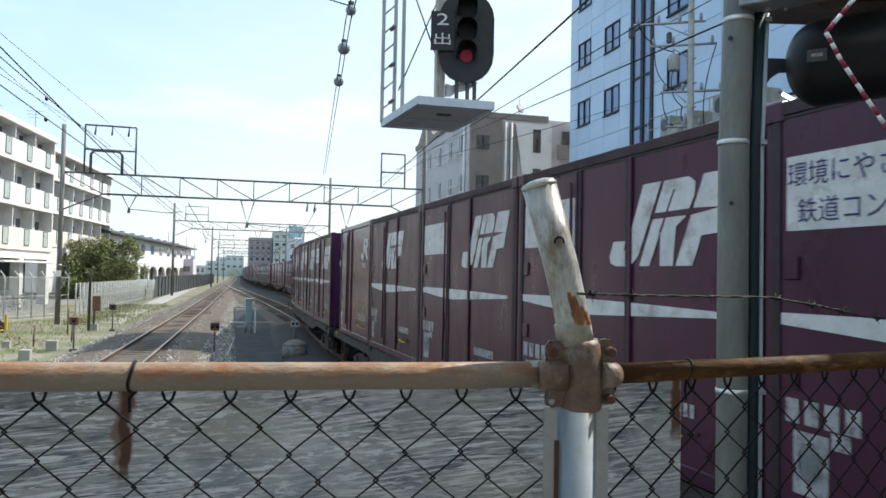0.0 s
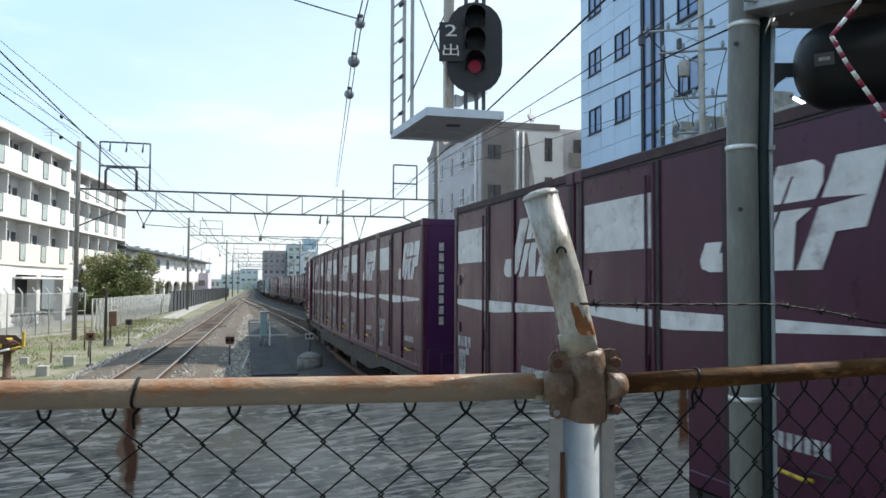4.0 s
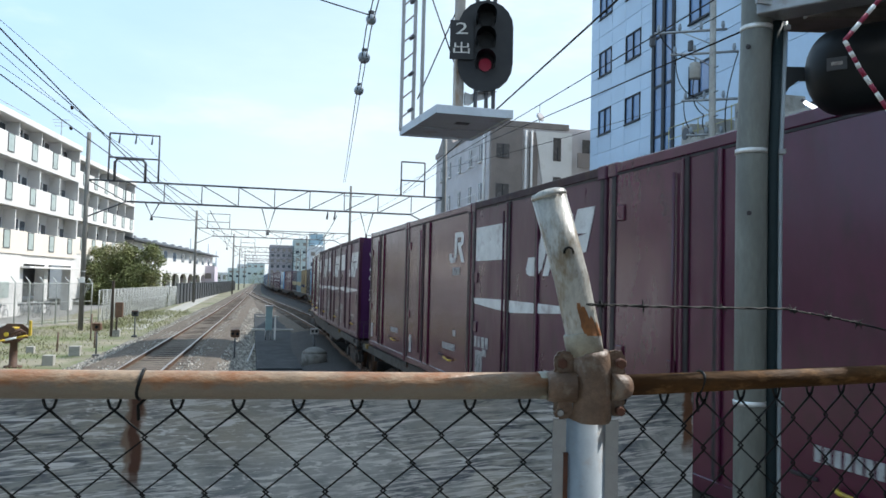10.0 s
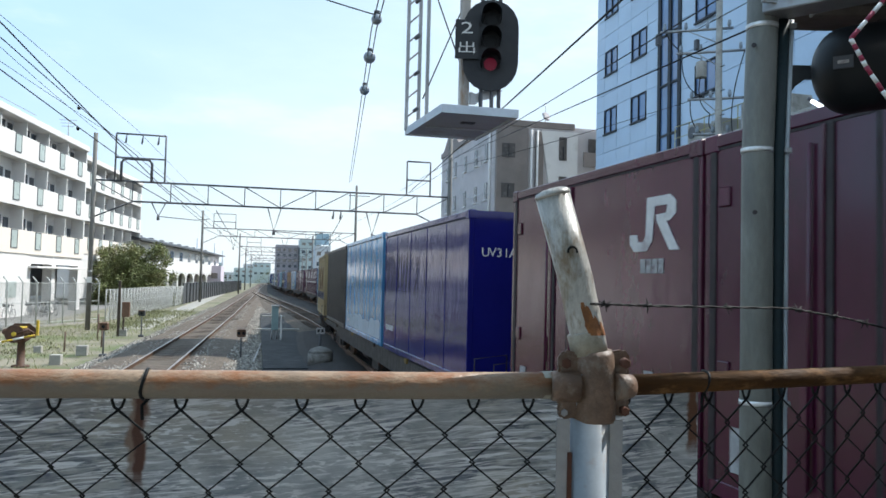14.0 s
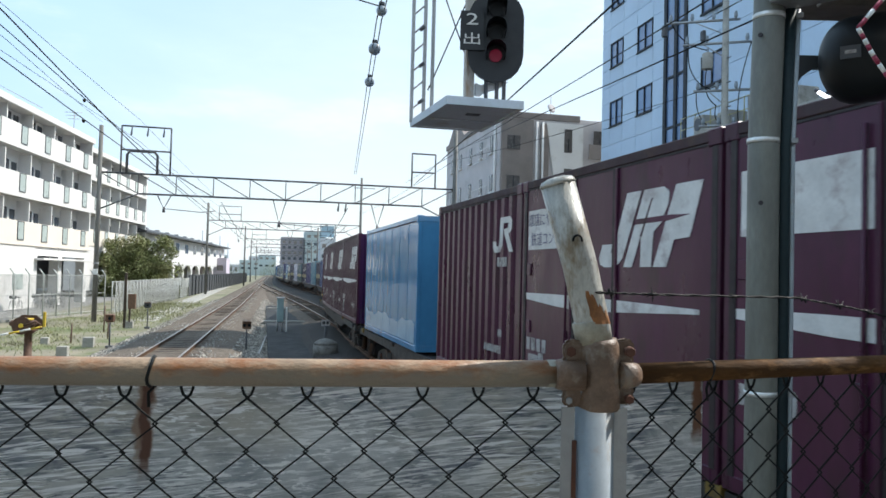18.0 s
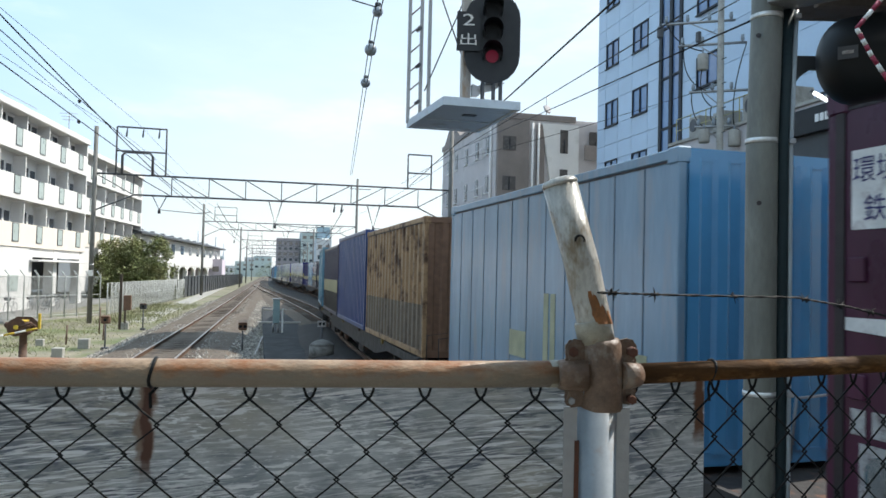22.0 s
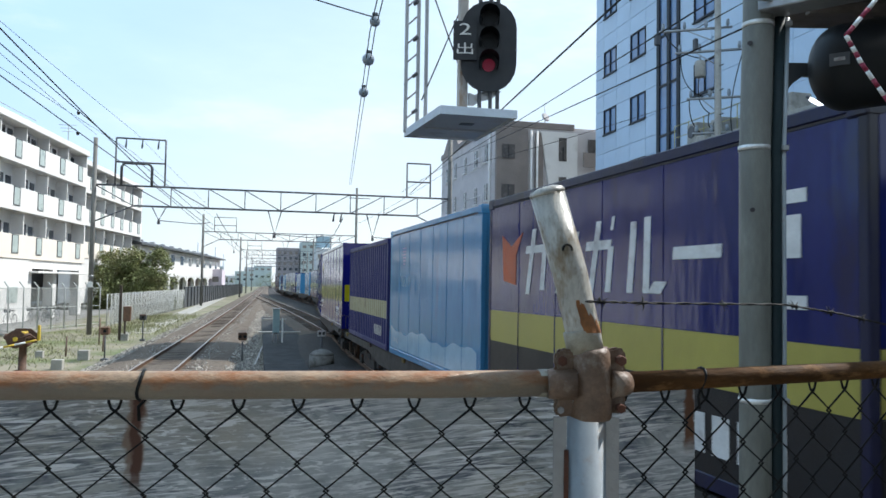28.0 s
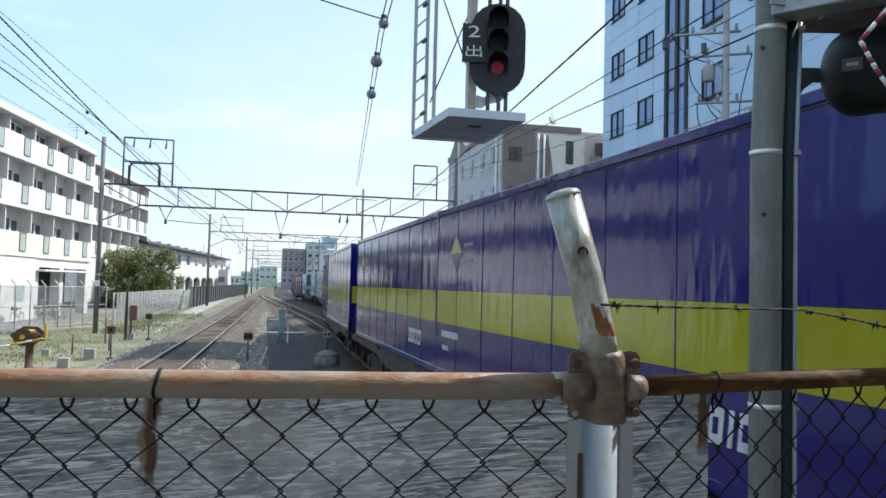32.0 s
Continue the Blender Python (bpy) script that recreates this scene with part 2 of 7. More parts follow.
PALEBLUE = mat("pale_grey_blue_paint", (0.12, 0.24, 0.31), 0.4, spec=0.4, var=0.25, scale=1.5, stain=(0.15, 0.105, 0.07), sscale=1.7, samt=0.5, stretch=(1, 2.5, 0.25))
SKYBLUE = mat("faded_sky_blue_paint", (0.17, 0.28, 0.39), 0.22, spec=0.5, var=0.18, scale=1.2, bump=0.3, bscale=1.0, stain=(0.22, 0.27, 0.32), sscale=1.7, samt=0.45, stretch=(1, 2.0, 0.35))
NAVY = mat("navy_paint", (0.015, 0.017, 0.056), 0.36, spec=0.3, var=0.3, scale=1.5, stain=(0.026, 0.023, 0.025), sscale=1.4, samt=0.5, stretch=(1, 2, 0.3))
BLACKP = mat("black_paint", (0.018, 0.018, 0.021), 0.4, spec=0.3, var=0.3, scale=1.5)
CREAM = mat("cream_band_paint", (0.4, 0.36, 0.22), 0.5, var=0.15, scale=2, stain=(0.2, 0.15, 0.1), sscale=3, samt=0.3)
ROYAL = mat("royal_blue_paint", (0.015, 0.05, 0.175), 0.32, spec=0.45, var=0.15, scale=1.5, stain=(0.012, 0.035, 0.11), sscale=1.2, samt=0.35, stretch=(1, 2, 0.3))
VIOLET = mat("violet_blue_paint", (0.018, 0.016, 0.125), 0.32, spec=0.45, var=0.15, scale=1.5, stain=(0.016, 0.014, 0.08), sscale=1.2, samt=0.35, stretch=(1, 2, 0.3))
TEAL = mat("teal_paint", (0.13, 0.28, 0.35), 0.3, spec=0.45, var=0.2, scale=1.2, stain=(0.07, 0.18, 0.3), sscale=0.9, samt=0.6, stretch=(1, 2, 0.35))
GREENP = mat("grey_green_paint", (0.085, 0.145, 0.165), 0.25, spec=0.5, var=0.2, scale=1.5, stain=(0.08, 0.07, 0.05), sscale=2, samt=0.4)
TAN = mat("tan_camouflage_paint", (0.35, 0.222, 0.12), 0.5, spec=0.3, var=0.2, scale=1.5, stain=(0.06, 0.03, 0.018), sscale=1.5, samt=0.62, rough2=0.7)
TAN2 = mat("plain_tan_paint", (0.3, 0.23, 0.12), 0.6, var=0.2, scale=1.5, stain=(0.14, 0.1, 0.06), sscale=1.0, samt=0.3)
SILVER = mat("silver_panel", (0.34, 0.36, 0.46), 0.25, var=0.1, scale=1.0, bump=0.08, bscale=1.0)
FRAMEM = mat("wagon_underframe", (0.022, 0.019, 0.018), 0.75, var=0.35, scale=4, stain=RUST, sscale=5, samt=0.4)
FADY = mat("faded_yellow_lettering", (0.38, 0.38, 0.25), 0.6, var=0.25, scale=5)
JOINT = mat("dark_panel_joint", (0.105, 0.15, 0.2), 0.6, var=0.3, scale=5)
FRAMEB = mat("wagon_sill_grey", (0.036, 0.032, 0.03), 0.7, var=0.3, scale=3, stain=DIRT, sscale=2, samt=0.5)
STEEL = mat("galvanised_steel", (0.34, 0.35, 0.36), 0.45, metal=0.6, var=0.15, scale=5, stain=(0.2, 0.15, 0.1), sscale=6, samt=0.15)
WHITE2 = mat("worn_white_marking", (0.4, 0.39, 0.38), 0.6, var=0.25, scale=12, bump=0.03, stain=(0.12, 0.08, 0.09), sscale=16, samt=0.5)
# freight-side ballast, its stone colour darkened for the shade under the train
BALLAST3 = mat("shade_darkened_ballast", (0.038, 0.033, 0.03), 0.9, var=0.4, scale=9, bump=1.0, bscale=22)
DSTEEL = mat("dark_painted_steel", (0.085, 0.09, 0.1), 0.55, metal=0.3, var=0.2, scale=4)
RAILM = mat("rail_steel_side", (0.11, 0.06, 0.035), 0.7, var=0.3, scale=8)
RAILT = mat("rail_head_polished", (0.36, 0.29, 0.24), 0.32, metal=0.8, var=0.2, scale=8, stretch=(1, 0.1, 1))
SLEEPER = mat("sleeper_wood", (0.07, 0.052, 0.038), 0.85, var=0.4, scale=7, bump=0.4, rnd=0.3)
CONC = mat("weathered_concrete", (0.36, 0.35, 0.32), 0.85, var=0.2, scale=2, bump=0.3, bscale=40, stain=(0.14, 0.13, 0.11), sscale=1.2, samt=0.35)
# deck surface darkened beyond its asphalt grey for the train's shadow
DCONC = mat("shadow_darkened_deck", (0.021, 0.023, 0.025), 0.85, var=0.3, scale=1.2, bump=0.3, bscale=30, stain=(0.034, 0.034, 0.034), sscale=0.8, samt=0.3)
BALLAST = mat("ballast_stone", (0.29, 0.275, 0.245), 0.9, island=0.6, var=0.3, scale=9, bump=1.0, bscale=22, stain=(0.09, 0.065, 0.045), sscale=3, samt=0.4)
BALLAST2 = mat("brown_ballast", (0.125, 0.1, 0.075), 0.9, var=0.55, scale=9, bump=1.0, bscale=22, stain=(0.06, 0.037, 0.025), sscale=2, samt=0.5)
GROUND = mat("dry_soil", (0.215, 0.195, 0.14), 0.95, var=0.35, scale=0.5, bump=0.6, bscale=15, stain=(0.1, 0.125, 0.045), sscale=0.3, samt=0.65)
GRASS = mat("grass_blades", (0.26, 0.27, 0.14), 0.8, var=0.4, scale=0.7, bump=0, rnd=0.3)
LEAF = mat("bush_leaf", (0.19, 0.215, 0.08), 0.6, var=0.35, scale=0.6, bump=0, island=0.5, stain=(0.25, 0.23, 0.1), sscale=0.35, samt=0.5)
TRUNK = mat("bush_wood", (0.09, 0.06, 0.04), 0.9, var=0.3, scale=6)
WALLW = mat("white_rendered_wall", (0.68, 0.67, 0.655), 0.8, var=0.06, scale=0.6, bump=0.08, bscale=25, stain=(0.5, 0.49, 0.46), sscale=0.5, samt=0.25)
WALLC = mat("cream_balcony_wall", (0.72, 0.66, 0.585), 0.8, var=0.05, scale=0.6, bump=0.08, bscale=25, stain=(0.55, 0.5, 0.44), sscale=0.5, samt=0.2)
# recess walls greyed against the white facade, so the openings' shade reads
WALLG = mat("shade_greyed_recess_wall", (0.24, 0.24, 0.24), 0.85, var=0.1, scale=0.8)
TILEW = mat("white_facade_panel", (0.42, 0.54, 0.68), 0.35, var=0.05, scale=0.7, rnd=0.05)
APTW = mat("pale_apartment_render", (0.5, 0.475, 0.48), 0.8, var=0.1, scale=0.6, stain=(0.32, 0.31, 0.29), sscale=0.4, samt=0.35)
APTB = mat("brown_apartment_tile", (0.225, 0.195, 0.18), 0.7, var=0.14, scale=1.2)
ROOFD = mat("dark_roof_sheet", (0.05, 0.055, 0.06), 0.6, var=0.2, scale=2)
GLASS = mat("window_glass", (0.035, 0.05, 0.07), 0.06, var=0.2, scale=0.4, bump=0, spec=0.9)
GLASSB = mat("sky_blue_window_glass", (0.12, 0.2, 0.36), 0.08, var=0.2, scale=0.4, bump=0, spec=0.9)
FROST = mat("frosted_balcony_glass", (0.36, 0.42, 0.4), 0.3, var=0.1, scale=1, bump=0)
WFRAME = mat("dark_window_frame", (0.013, 0.016, 0.022), 0.5, var=0.1, scale=4, spec=0.25)


def board_material():
    """Weathered sheet: broad pale and dark patches, long scratches and brown water marks."""
    m = bpy.data.materials.new("weathered_grey_board")
    m.use_nodes = True
    N, L = m.node_tree.nodes, m.node_tree.links
    bs = N["Principled BSDF"]
    co = N.new("ShaderNodeTexCoord")

    def layer(scale, stretch, detail, lo, hi, tilt, rough=0.6, bend=0.0):
        mp = N.new("ShaderNodeMapping")
        mp.vector_type = "TEXTURE"
        mp.inputs["Scale"].default_value = tuple(1 / q for q in stretch)
        mp.inputs["Rotation"].default_value = (0, radians(tilt), 0)
        L.new(co.outputs["Object"], mp.inputs["Vector"])
        n = N.new("ShaderNodeTexNoise")
        n.inputs["Scale"].default_value, n.inputs["Detail"].default_value, n.inputs["Roughness"].default_value = scale, detail, rough
        n.inputs["Distortion"].default_value = bend
        L.new(mp.outputs["Vector"], n.inputs["Vector"])
        r = N.new("ShaderNodeMapRange")
        r.inputs["From Min"].default_value, r.inputs["From Max"].default_value = lo, hi
        L.new(n.outputs["Fac"], r.inputs["Value"])
        return r.outputs["Result"]

    def over(fac, a, b):
        x = N.new("ShaderNodeMix")
        x.data_type = "RGBA"
        L.new(fac, x.inputs["Factor"])
        for slot, v in (("A", a), ("B", b)):
            s = [i for i in x.inputs if i.name == slot and i.type == "RGBA"][0]
            if isinstance(v, tuple):
                s.default_value = (*v, 1)
            else:
                L.new(v, s)
        return [o for o in x.outputs if o.type == "RGBA"][0]

    def stain_at(x0, z_top, z_end, width):
        """Rust run that starts under the rail, ragged at its edges and fading downwards."""
        sp = N.new("ShaderNodeSeparateXYZ")
        L.new(co.outputs["Object"], sp.inputs["Vector"])
        wob = N.new("ShaderNodeTexNoise")
        wob.inputs["Scale"].default_value, wob.inputs["Detail"].default_value = 26, 5
        L.new(co.outputs["Object"], wob.inputs["Vector"])

        def math2(op, a, b2):
            n = N.new("ShaderNodeMath")
            n.operation = op
            for i, v in enumerate((a, b2)):
                if isinstance(v, (int, float)):
                    n.inputs[i].default_value = v
                else:
                    L.new(v, n.inputs[i])
            return n.outputs[0]
        dx = math2("ABSOLUTE", math2("ADD", math2("SUBTRACT", sp.outputs["X"], x0), math2("MULTIPLY", math2("SUBTRACT", wob.outputs["Fac"], 0.5), width * 3.2)), 0)
        r = N.new("ShaderNodeMapRange")
        r.interpolation_type = "SMOOTHSTEP"
        r.inputs["From Min"].default_value, r.inputs["From Max"].default_value = width, width * 0.45
        L.new(dx, r.inputs["Value"])
        z = N.new("ShaderNodeMapRange")
        z.inputs["From Min"].default_value, z.inputs["From Max"].default_value = z_end, z_top
        L.new(math2("ADD", sp.outputs["Z"], math2("MULTIPLY", wob.outputs["Fac"], 0.05)), z.inputs["Value"])
        return math2("MULTIPLY", r.outputs["Result"], math2("MINIMUM", math2("MULTIPLY", z.outputs["Result"], 2.5), 1.0))

    def both(a, b2):
        n = N.new("ShaderNodeMath")
        n.operation = "MULTIPLY"
        L.new(a, n.inputs[0])
        L.new(b2, n.inputs[1])
        return n.outputs[0]

    worn = layer(3.2, (1, 1, 1.6), 6, 0.42, 0.62, 4, 0.6, 0.4)
    scored = layer(2.4, (1, 1, 2.0), 4, 0.42, 0.56, 12, 0.6, 0.5)
    c = over(layer(4.5, (1, 1, 1.9), 9, 0.36, 0.64, 4, 0.65, 0.5), (0.235, 0.275, 0.315), (0.600, 0.635, 0.645))
    c = over(layer(1.3, (1, 1, 1.6), 5, 0.48, 0.62, 0), c, (0.470, 0.450, 0.385))
    c = over(both(layer(6.0, (1, 1, 1.3), 8, 0.48, 0.58, 0, 0.65, 0.6), worn), c, (0.105, 0.130, 0.185))
    c = over(both(layer(26.0, (0.55, 1, 4.5), 6, 0.48, 0.60, -5, 0.75, 0.5), scored), c, (0.110, 0.135, 0.165))
    c = over(both(layer(17.0, (0.42, 1, 8.5), 3, 0.545, 0.60, -3, 0.65, 0.5), scored), c, (0.86, 0.88, 0.90))
    c = over(both(layer(24.0, (0.34, 1, 8.0), 3, 0.52, 0.57, -8, 0.65, 0.6), worn), c, (0.90, 0.91, 0.92))
    c = over(both(layer(60.0, (0.50, 1, 2.6), 3, 0.53, 0.60, -2, 0.6, 0.5), layer(2.1, (1, 1, 2.4), 4, 0.48, 0.58, 0)), c, (0.84, 0.86, 0.87))
    c = over(stain_at(-0.473, 2.26, 2.14, 0.018), c, (0.24, 0.17, 0.125))
    c = over(stain_at(-0.470, 2.25, 2.125, 0.0105), c, (0.095, 0.036, 0.020))
    c = over(stain_at(0.424, 2.27, 2.19, 0.011), c, (0.16, 0.07, 0.035))
    L.new(c, bs.inputs["Base Color"])
    bs.inputs["Roughness"].default_value = 0.5
    b = N.new("ShaderNodeBump")
    b.inputs["Strength"].default_value, b.inputs["Distance"].default_value = 0.4, 0.008
    L.new(layer(26.0, (0.45, 1, 7), 6, 0.3, 0.7, 7, 0.75), b.inputs["Height"])
    L.new(b.outputs["Normal"], bs.inputs["Normal"])
    return m


BOARD = board_material()
PIPEW = mat("chipped_white_pipe_paint", (0.46, 0.45, 0.41), 0.3, var=0.36, scale=22, bump=0.14, bscale=90, stain=(0.2, 0.15, 0.09), sscale=20, samt=0.6, stretch=(1, 1, 0.45))
COLLARM = mat("grimy_putty_paint", (0.33, 0.31, 0.25), 0.5, var=0.25, scale=30, bump=0.1, bscale=90, stain=(0.2, 0.13, 0.08), sscale=26, samt=0.4)
PIPEB = mat("pale_blue_grey_post_paint", (0.33, 0.38, 0.42), 0.42, var=0.12, scale=14, bump=0.025, bscale=60, stain=(0.3, 0.22, 0.14), sscale=20, samt=0.2)
PIPER = mat("rust_blotched_rail_paint", (0.36, 0.255, 0.165), 0.45, var=0.42, scale=24, bump=0.2, bscale=130, stain=(0.28, 0.115, 0.042), sscale=13, samt=0.85, stretch=(0.5, 0.5, 1.3))


def rail_rust_and_shade(m, zinc_shade):
    """The rust keeps to the upper side; the lower side's grey is old zinc and painted shade, ragged where they meet."""
    N, L = m.node_tree.nodes, m.node_tree.links
    sock = N["Principled BSDF"].inputs["Base Color"]
    rusty = sock.links[0].from_socket
    co = N.new("ShaderNodeTexCoord")
    sp = N.new("ShaderNodeSeparateXYZ")
    L.new(co.outputs["Object"], sp.inputs["Vector"])
    wob = N.new("ShaderNodeTexNoise")
    wob.inputs["Scale"].default_value, wob.inputs["Detail"].default_value = 34, 5
    L.new(co.outputs["Object"], wob.inputs["Vector"])
    r = N.new("ShaderNodeMapRange")
    r.inputs["From Min"].default_value, r.inputs["From Max"].default_value = 2.301, 2.290
    a = N.new("ShaderNodeMath")
    a.operation = "MULTIPLY_ADD"
    a.inputs[1].default_value = 0.034
    L.new(wob.outputs["Fac"], a.inputs[0])
    L.new(sp.outputs["Z"], a.inputs[2])
    o = N.new("ShaderNodeMath")
    o.operation = "SUBTRACT"
    o.inputs[1].default_value = 0.017
    L.new(a.outputs[0], o.inputs[0])
    L.new(o.outputs[0], r.inputs["Value"])
    k = N.new("ShaderNodeMath")
    k.operation = "MULTIPLY"
    k.inputs[1].default_value = 0.85
    L.new(r.outputs["Result"], k.inputs[0])
    x = N.new("ShaderNodeMix")
    x.data_type = "RGBA"
    L.new(k.outputs[0], x.inputs["Factor"])
    ins = [i for i in x.inputs if i.type == "RGBA"]
    L.new(rusty, ins[0])
    ins[1].default_value = (*zinc_shade, 1)
    L.new([q for q in x.outputs if q.type == "RGBA"][0], sock)


rail_rust_and_shade(PIPER, (0.22, 0.195, 0.155))
RUSTM = mat("brown_rusted_iron", (0.13, 0.075, 0.052), 0.65, var=0.4, scale=22, bump=0.18, bscale=150, stain=(0.27, 0.21, 0.17), sscale=24, samt=0.4)
CLAMPM = mat("beige_brown_cast_iron", (0.175, 0.112, 0.075), 0.5, var=0.42, scale=26, bump=0.2, bscale=120, stain=(0.27, 0.23, 0.19), sscale=22, samt=0.32)
RAILR = mat("dark_orange_rust_rail", (0.088, 0.041, 0.013), 0.75, spec=0.15, var=0.55, scale=15, bump=0.18, bscale=110, stain=(0.27, 0.145, 0.06), sscale=17, samt=0.33, stretch=(0.4, 0.4, 1.4))
RUSTO = mat("orange_rust", (0.27, 0.11, 0.035), 0.75, var=0.45, scale=30, bump=0.1, bscale=150)
RUSTS = mat("dark_rust_stain", (0.11, 0.045, 0.028), 0.85, var=0.35, scale=25, stain=(0.07, 0.04, 0.03), sscale=18, samt=0.5)
WIRE = mat("dark_wire", (0.01, 0.0105, 0.011), 0.6, spec=0.2, var=0.3, scale=30)
POLEM = mat("grey_painted_pole", (0.17, 0.178, 0.16), 0.5, var=0.28, scale=9, bump=0.15, bscale=90, stain=(0.12, 0.12, 0.11), sscale=4, samt=0.35, stretch=(1, 1, 0.35))
CONDUIT = mat("dark_green_conduit", (0.016, 0.03, 0.035), 0.6, var=0.2, scale=5, spec=0.25)
BLACKM = mat("black_enamel", (0.011, 0.013, 0.015), 0.45, spec=0.25, var=0.25, scale=4, bump=0.02)
BOARDB = mat("black_signal_board", (0.012, 0.014, 0.018), 0.6, var=0.2, scale=4)
PLASTW = mat("white_plate", (0.75, 0.75, 0.73), 0.4, var=0.06, scale=5)
REDP = mat("red_tape", (0.27, 0.02, 0.055), 0.5, var=0.15, scale=20)
YELP = mat("yellow_equipment_paint", (0.6, 0.42, 0.03), 0.5, var=0.2, scale=8, stain=RUST, sscale=9, samt=0.35)
CANU = mat("dark_canopy_underside", (0.17, 0.15, 0.135), 0.7, var=0.35, scale=3, stain=(0.09, 0.075, 0.06), sscale=4, samt=0.5)
BROWNP = mat("brown_equipment_paint", (0.16, 0.085, 0.05), 0.6, var=0.3, scale=9)
CERAM = mat("insulator_porcelain", (0.24, 0.28, 0.32), 0.3, var=0.15, scale=8)
LAMPRED = glow("red_signal_lens", (0.12, 0.0, 0.014), 0.36)
TUBEL = glow("white_lamp_tube", (1, 1, 1), 3.0)

# ---- the lines: train track, main track ----
# side of the train nearest the platform: (y, x, slope)
LINE = [(-80, 10.1, -0.1), (0, 3.42, -0.0696), (8, 2.946, -0.049), (16, 2.64, -0.028), (27, 2.49, 0.0), (39, 2.86, 0.07), (56, 4.25, 0.075),
        (76, 5.2, 0.012), (100, 4.8, -0.035), (125, 3.9, -0.03), (180, 3.0, 0.0), (260, 3.6, 0.012), (900, 11.3, 0.012)]
HALF = 1.225


def side_x(y):
    for (a, p, m), (b, q, n) in zip(LINE, LINE[1:]):
        if y <= b:
            break
    h = b - a
    u = (y - a) / h
    return (2 * u**3 - 3 * u * u + 1) * p + (u**3 - 2 * u * u + u) * h * m + (3 * u * u - 2 * u**3) * q + (u**3 - u * u) * h * n


def track_x(y):
    return side_x(y) + HALF


def left_x(y):
    """Centre of the left main track."""
    return float(np.interp(y, [-60, 0, 21.5, 55, 115, 200, 900], [-4.45, -3.25, -2.79, -2.09, -1.15, 0.0, 8.4]))


def rails(name, fx, y0, y1, parent, step=2.0, gauge=0.565):
    ys = np.arange(y0, y1 + 0.01, step)
    for sgn in (-1, 1):
        path = [(fx(y) + sgn * gauge, y) for y in ys]
        part("rail", loft(bmesh.new(), [(-0.062, -0.15), (0.062, -0.15), (0.058, -0.135), (0.012, -0.12), (0.012, -0.045), (0.032, -0.035), (0.032, -0.002), (-0.032, -0.002), (-0.032, -0.035), (-0.012, -0.045), (-0.012, -0.12), (-0.058, -0.135)], path, True), RAILM, parent)
        part("rail_head", loft(bmesh.new(), [(-0.03, -0.006), (0.03, -0.006), (0.03, 0.004), (-0.03, 0.004)], path, True), RAILT, parent, "polished running surface")


# ground, one sheet to the horizon
bm = bmesh.new()
gx = [-3000, -300, -60, -30, -14, -10, -6.5, -4, 8, 12, 30, 60, 300, 3000]
gy = [-300, -40, 0, 20, 40, 60, 80, 110, 160, 240, 400, 900, 4500]
gv = {(i, j): bm.verts.new((x, y, -0.42)) for i, x in enumerate(gx) for j, y in enumerate(gy)}
for i in range(len(gx) - 1):
    for j in range(len(gy) - 1):
        bm.faces.new((gv[i, j], gv[i + 1, j], gv[i + 1, j + 1], gv[i, j + 1]))
ground = tagged(part("ground", bm, GROUND), "dry pale soil with patches of weeds beside the line", "ground", kind="structure")


def bed(name, fx, y0, y1, half, material, label, top=-0.11):
    rnd = random.Random(5)
    ys = np.arange(y0, y1 + 0.01, 1.5)
    bmb = loft(bmesh.new(), [(-half - 0.7, -0.43), (-half * 0.98, top - 0.06), (-half * 0.6, top), (0, top - 0.02), (half * 0.6, top), (half * 0.98, top - 0.06), (half + 0.7, -0.43)], [(fx(y), y) for y in ys])
    for v in bmb.verts:
        if v.co.z > -0.4:
            v.co.z += rnd.uniform(-0.025, 0.025)
    return tagged(part(name, bmb, material), label, "ballast", kind="structure")


bed("ballast_main", left_x, -10, 420, 1.75, BALLAST2, "brown-stained stone ballast under the main track")
bed("ballast_train", track_x, -20, 420, 1.9, BALLAST3, "dark stone ballast under the freight track", top=-0.12)

main_track = tagged(thing("track_main"), "single railway track with brown rails on sleepers", "railway track", kind="structure")
rails("rail", left_x, -10, 420, main_track)
freight_track = tagged(thing("track_freight"), "curving railway track under the freight train", "railway track", kind="structure")
rails("rail", track_x, -20, 420, freight_track)


def cross_x(y):
    """The turnout that joins the freight track to the main track."""
    u = min(1, max(0, (y - 36) / (150 - 36)))
    u = u * u * (3 - 2 * u) * 0.55 + u * 0.45
    return (1 - u) * track_x(36) + u * left_x(150)


turnout = tagged(thing("track_turnout"), "turnout track joining the two lines", "railway track", kind="structure")
rails("rail", cross_x, 36, 150, turnout)
bed("ballast_turnout", cross_x, 40, 150, 1.5, BALLAST2, "brown ballast under the turnout", top=-0.125)


def far_x(y):
    return track_x(y) + 3.9 + max(0, y - 60) * 0.012


far_track = tagged(thing("track_siding"), "siding track beyond the freight track", "railway track", kind="structure")
rails("rail", far_x, 30, 300, far_track, 4.0)
# bed added so wagon gaps read as shade; it also cuts bounced light
bed("ballast_siding", far_x, -20, 300, 2.3, BALLAST3, "dark bed added beyond the train, along the siding", top=-0.13)

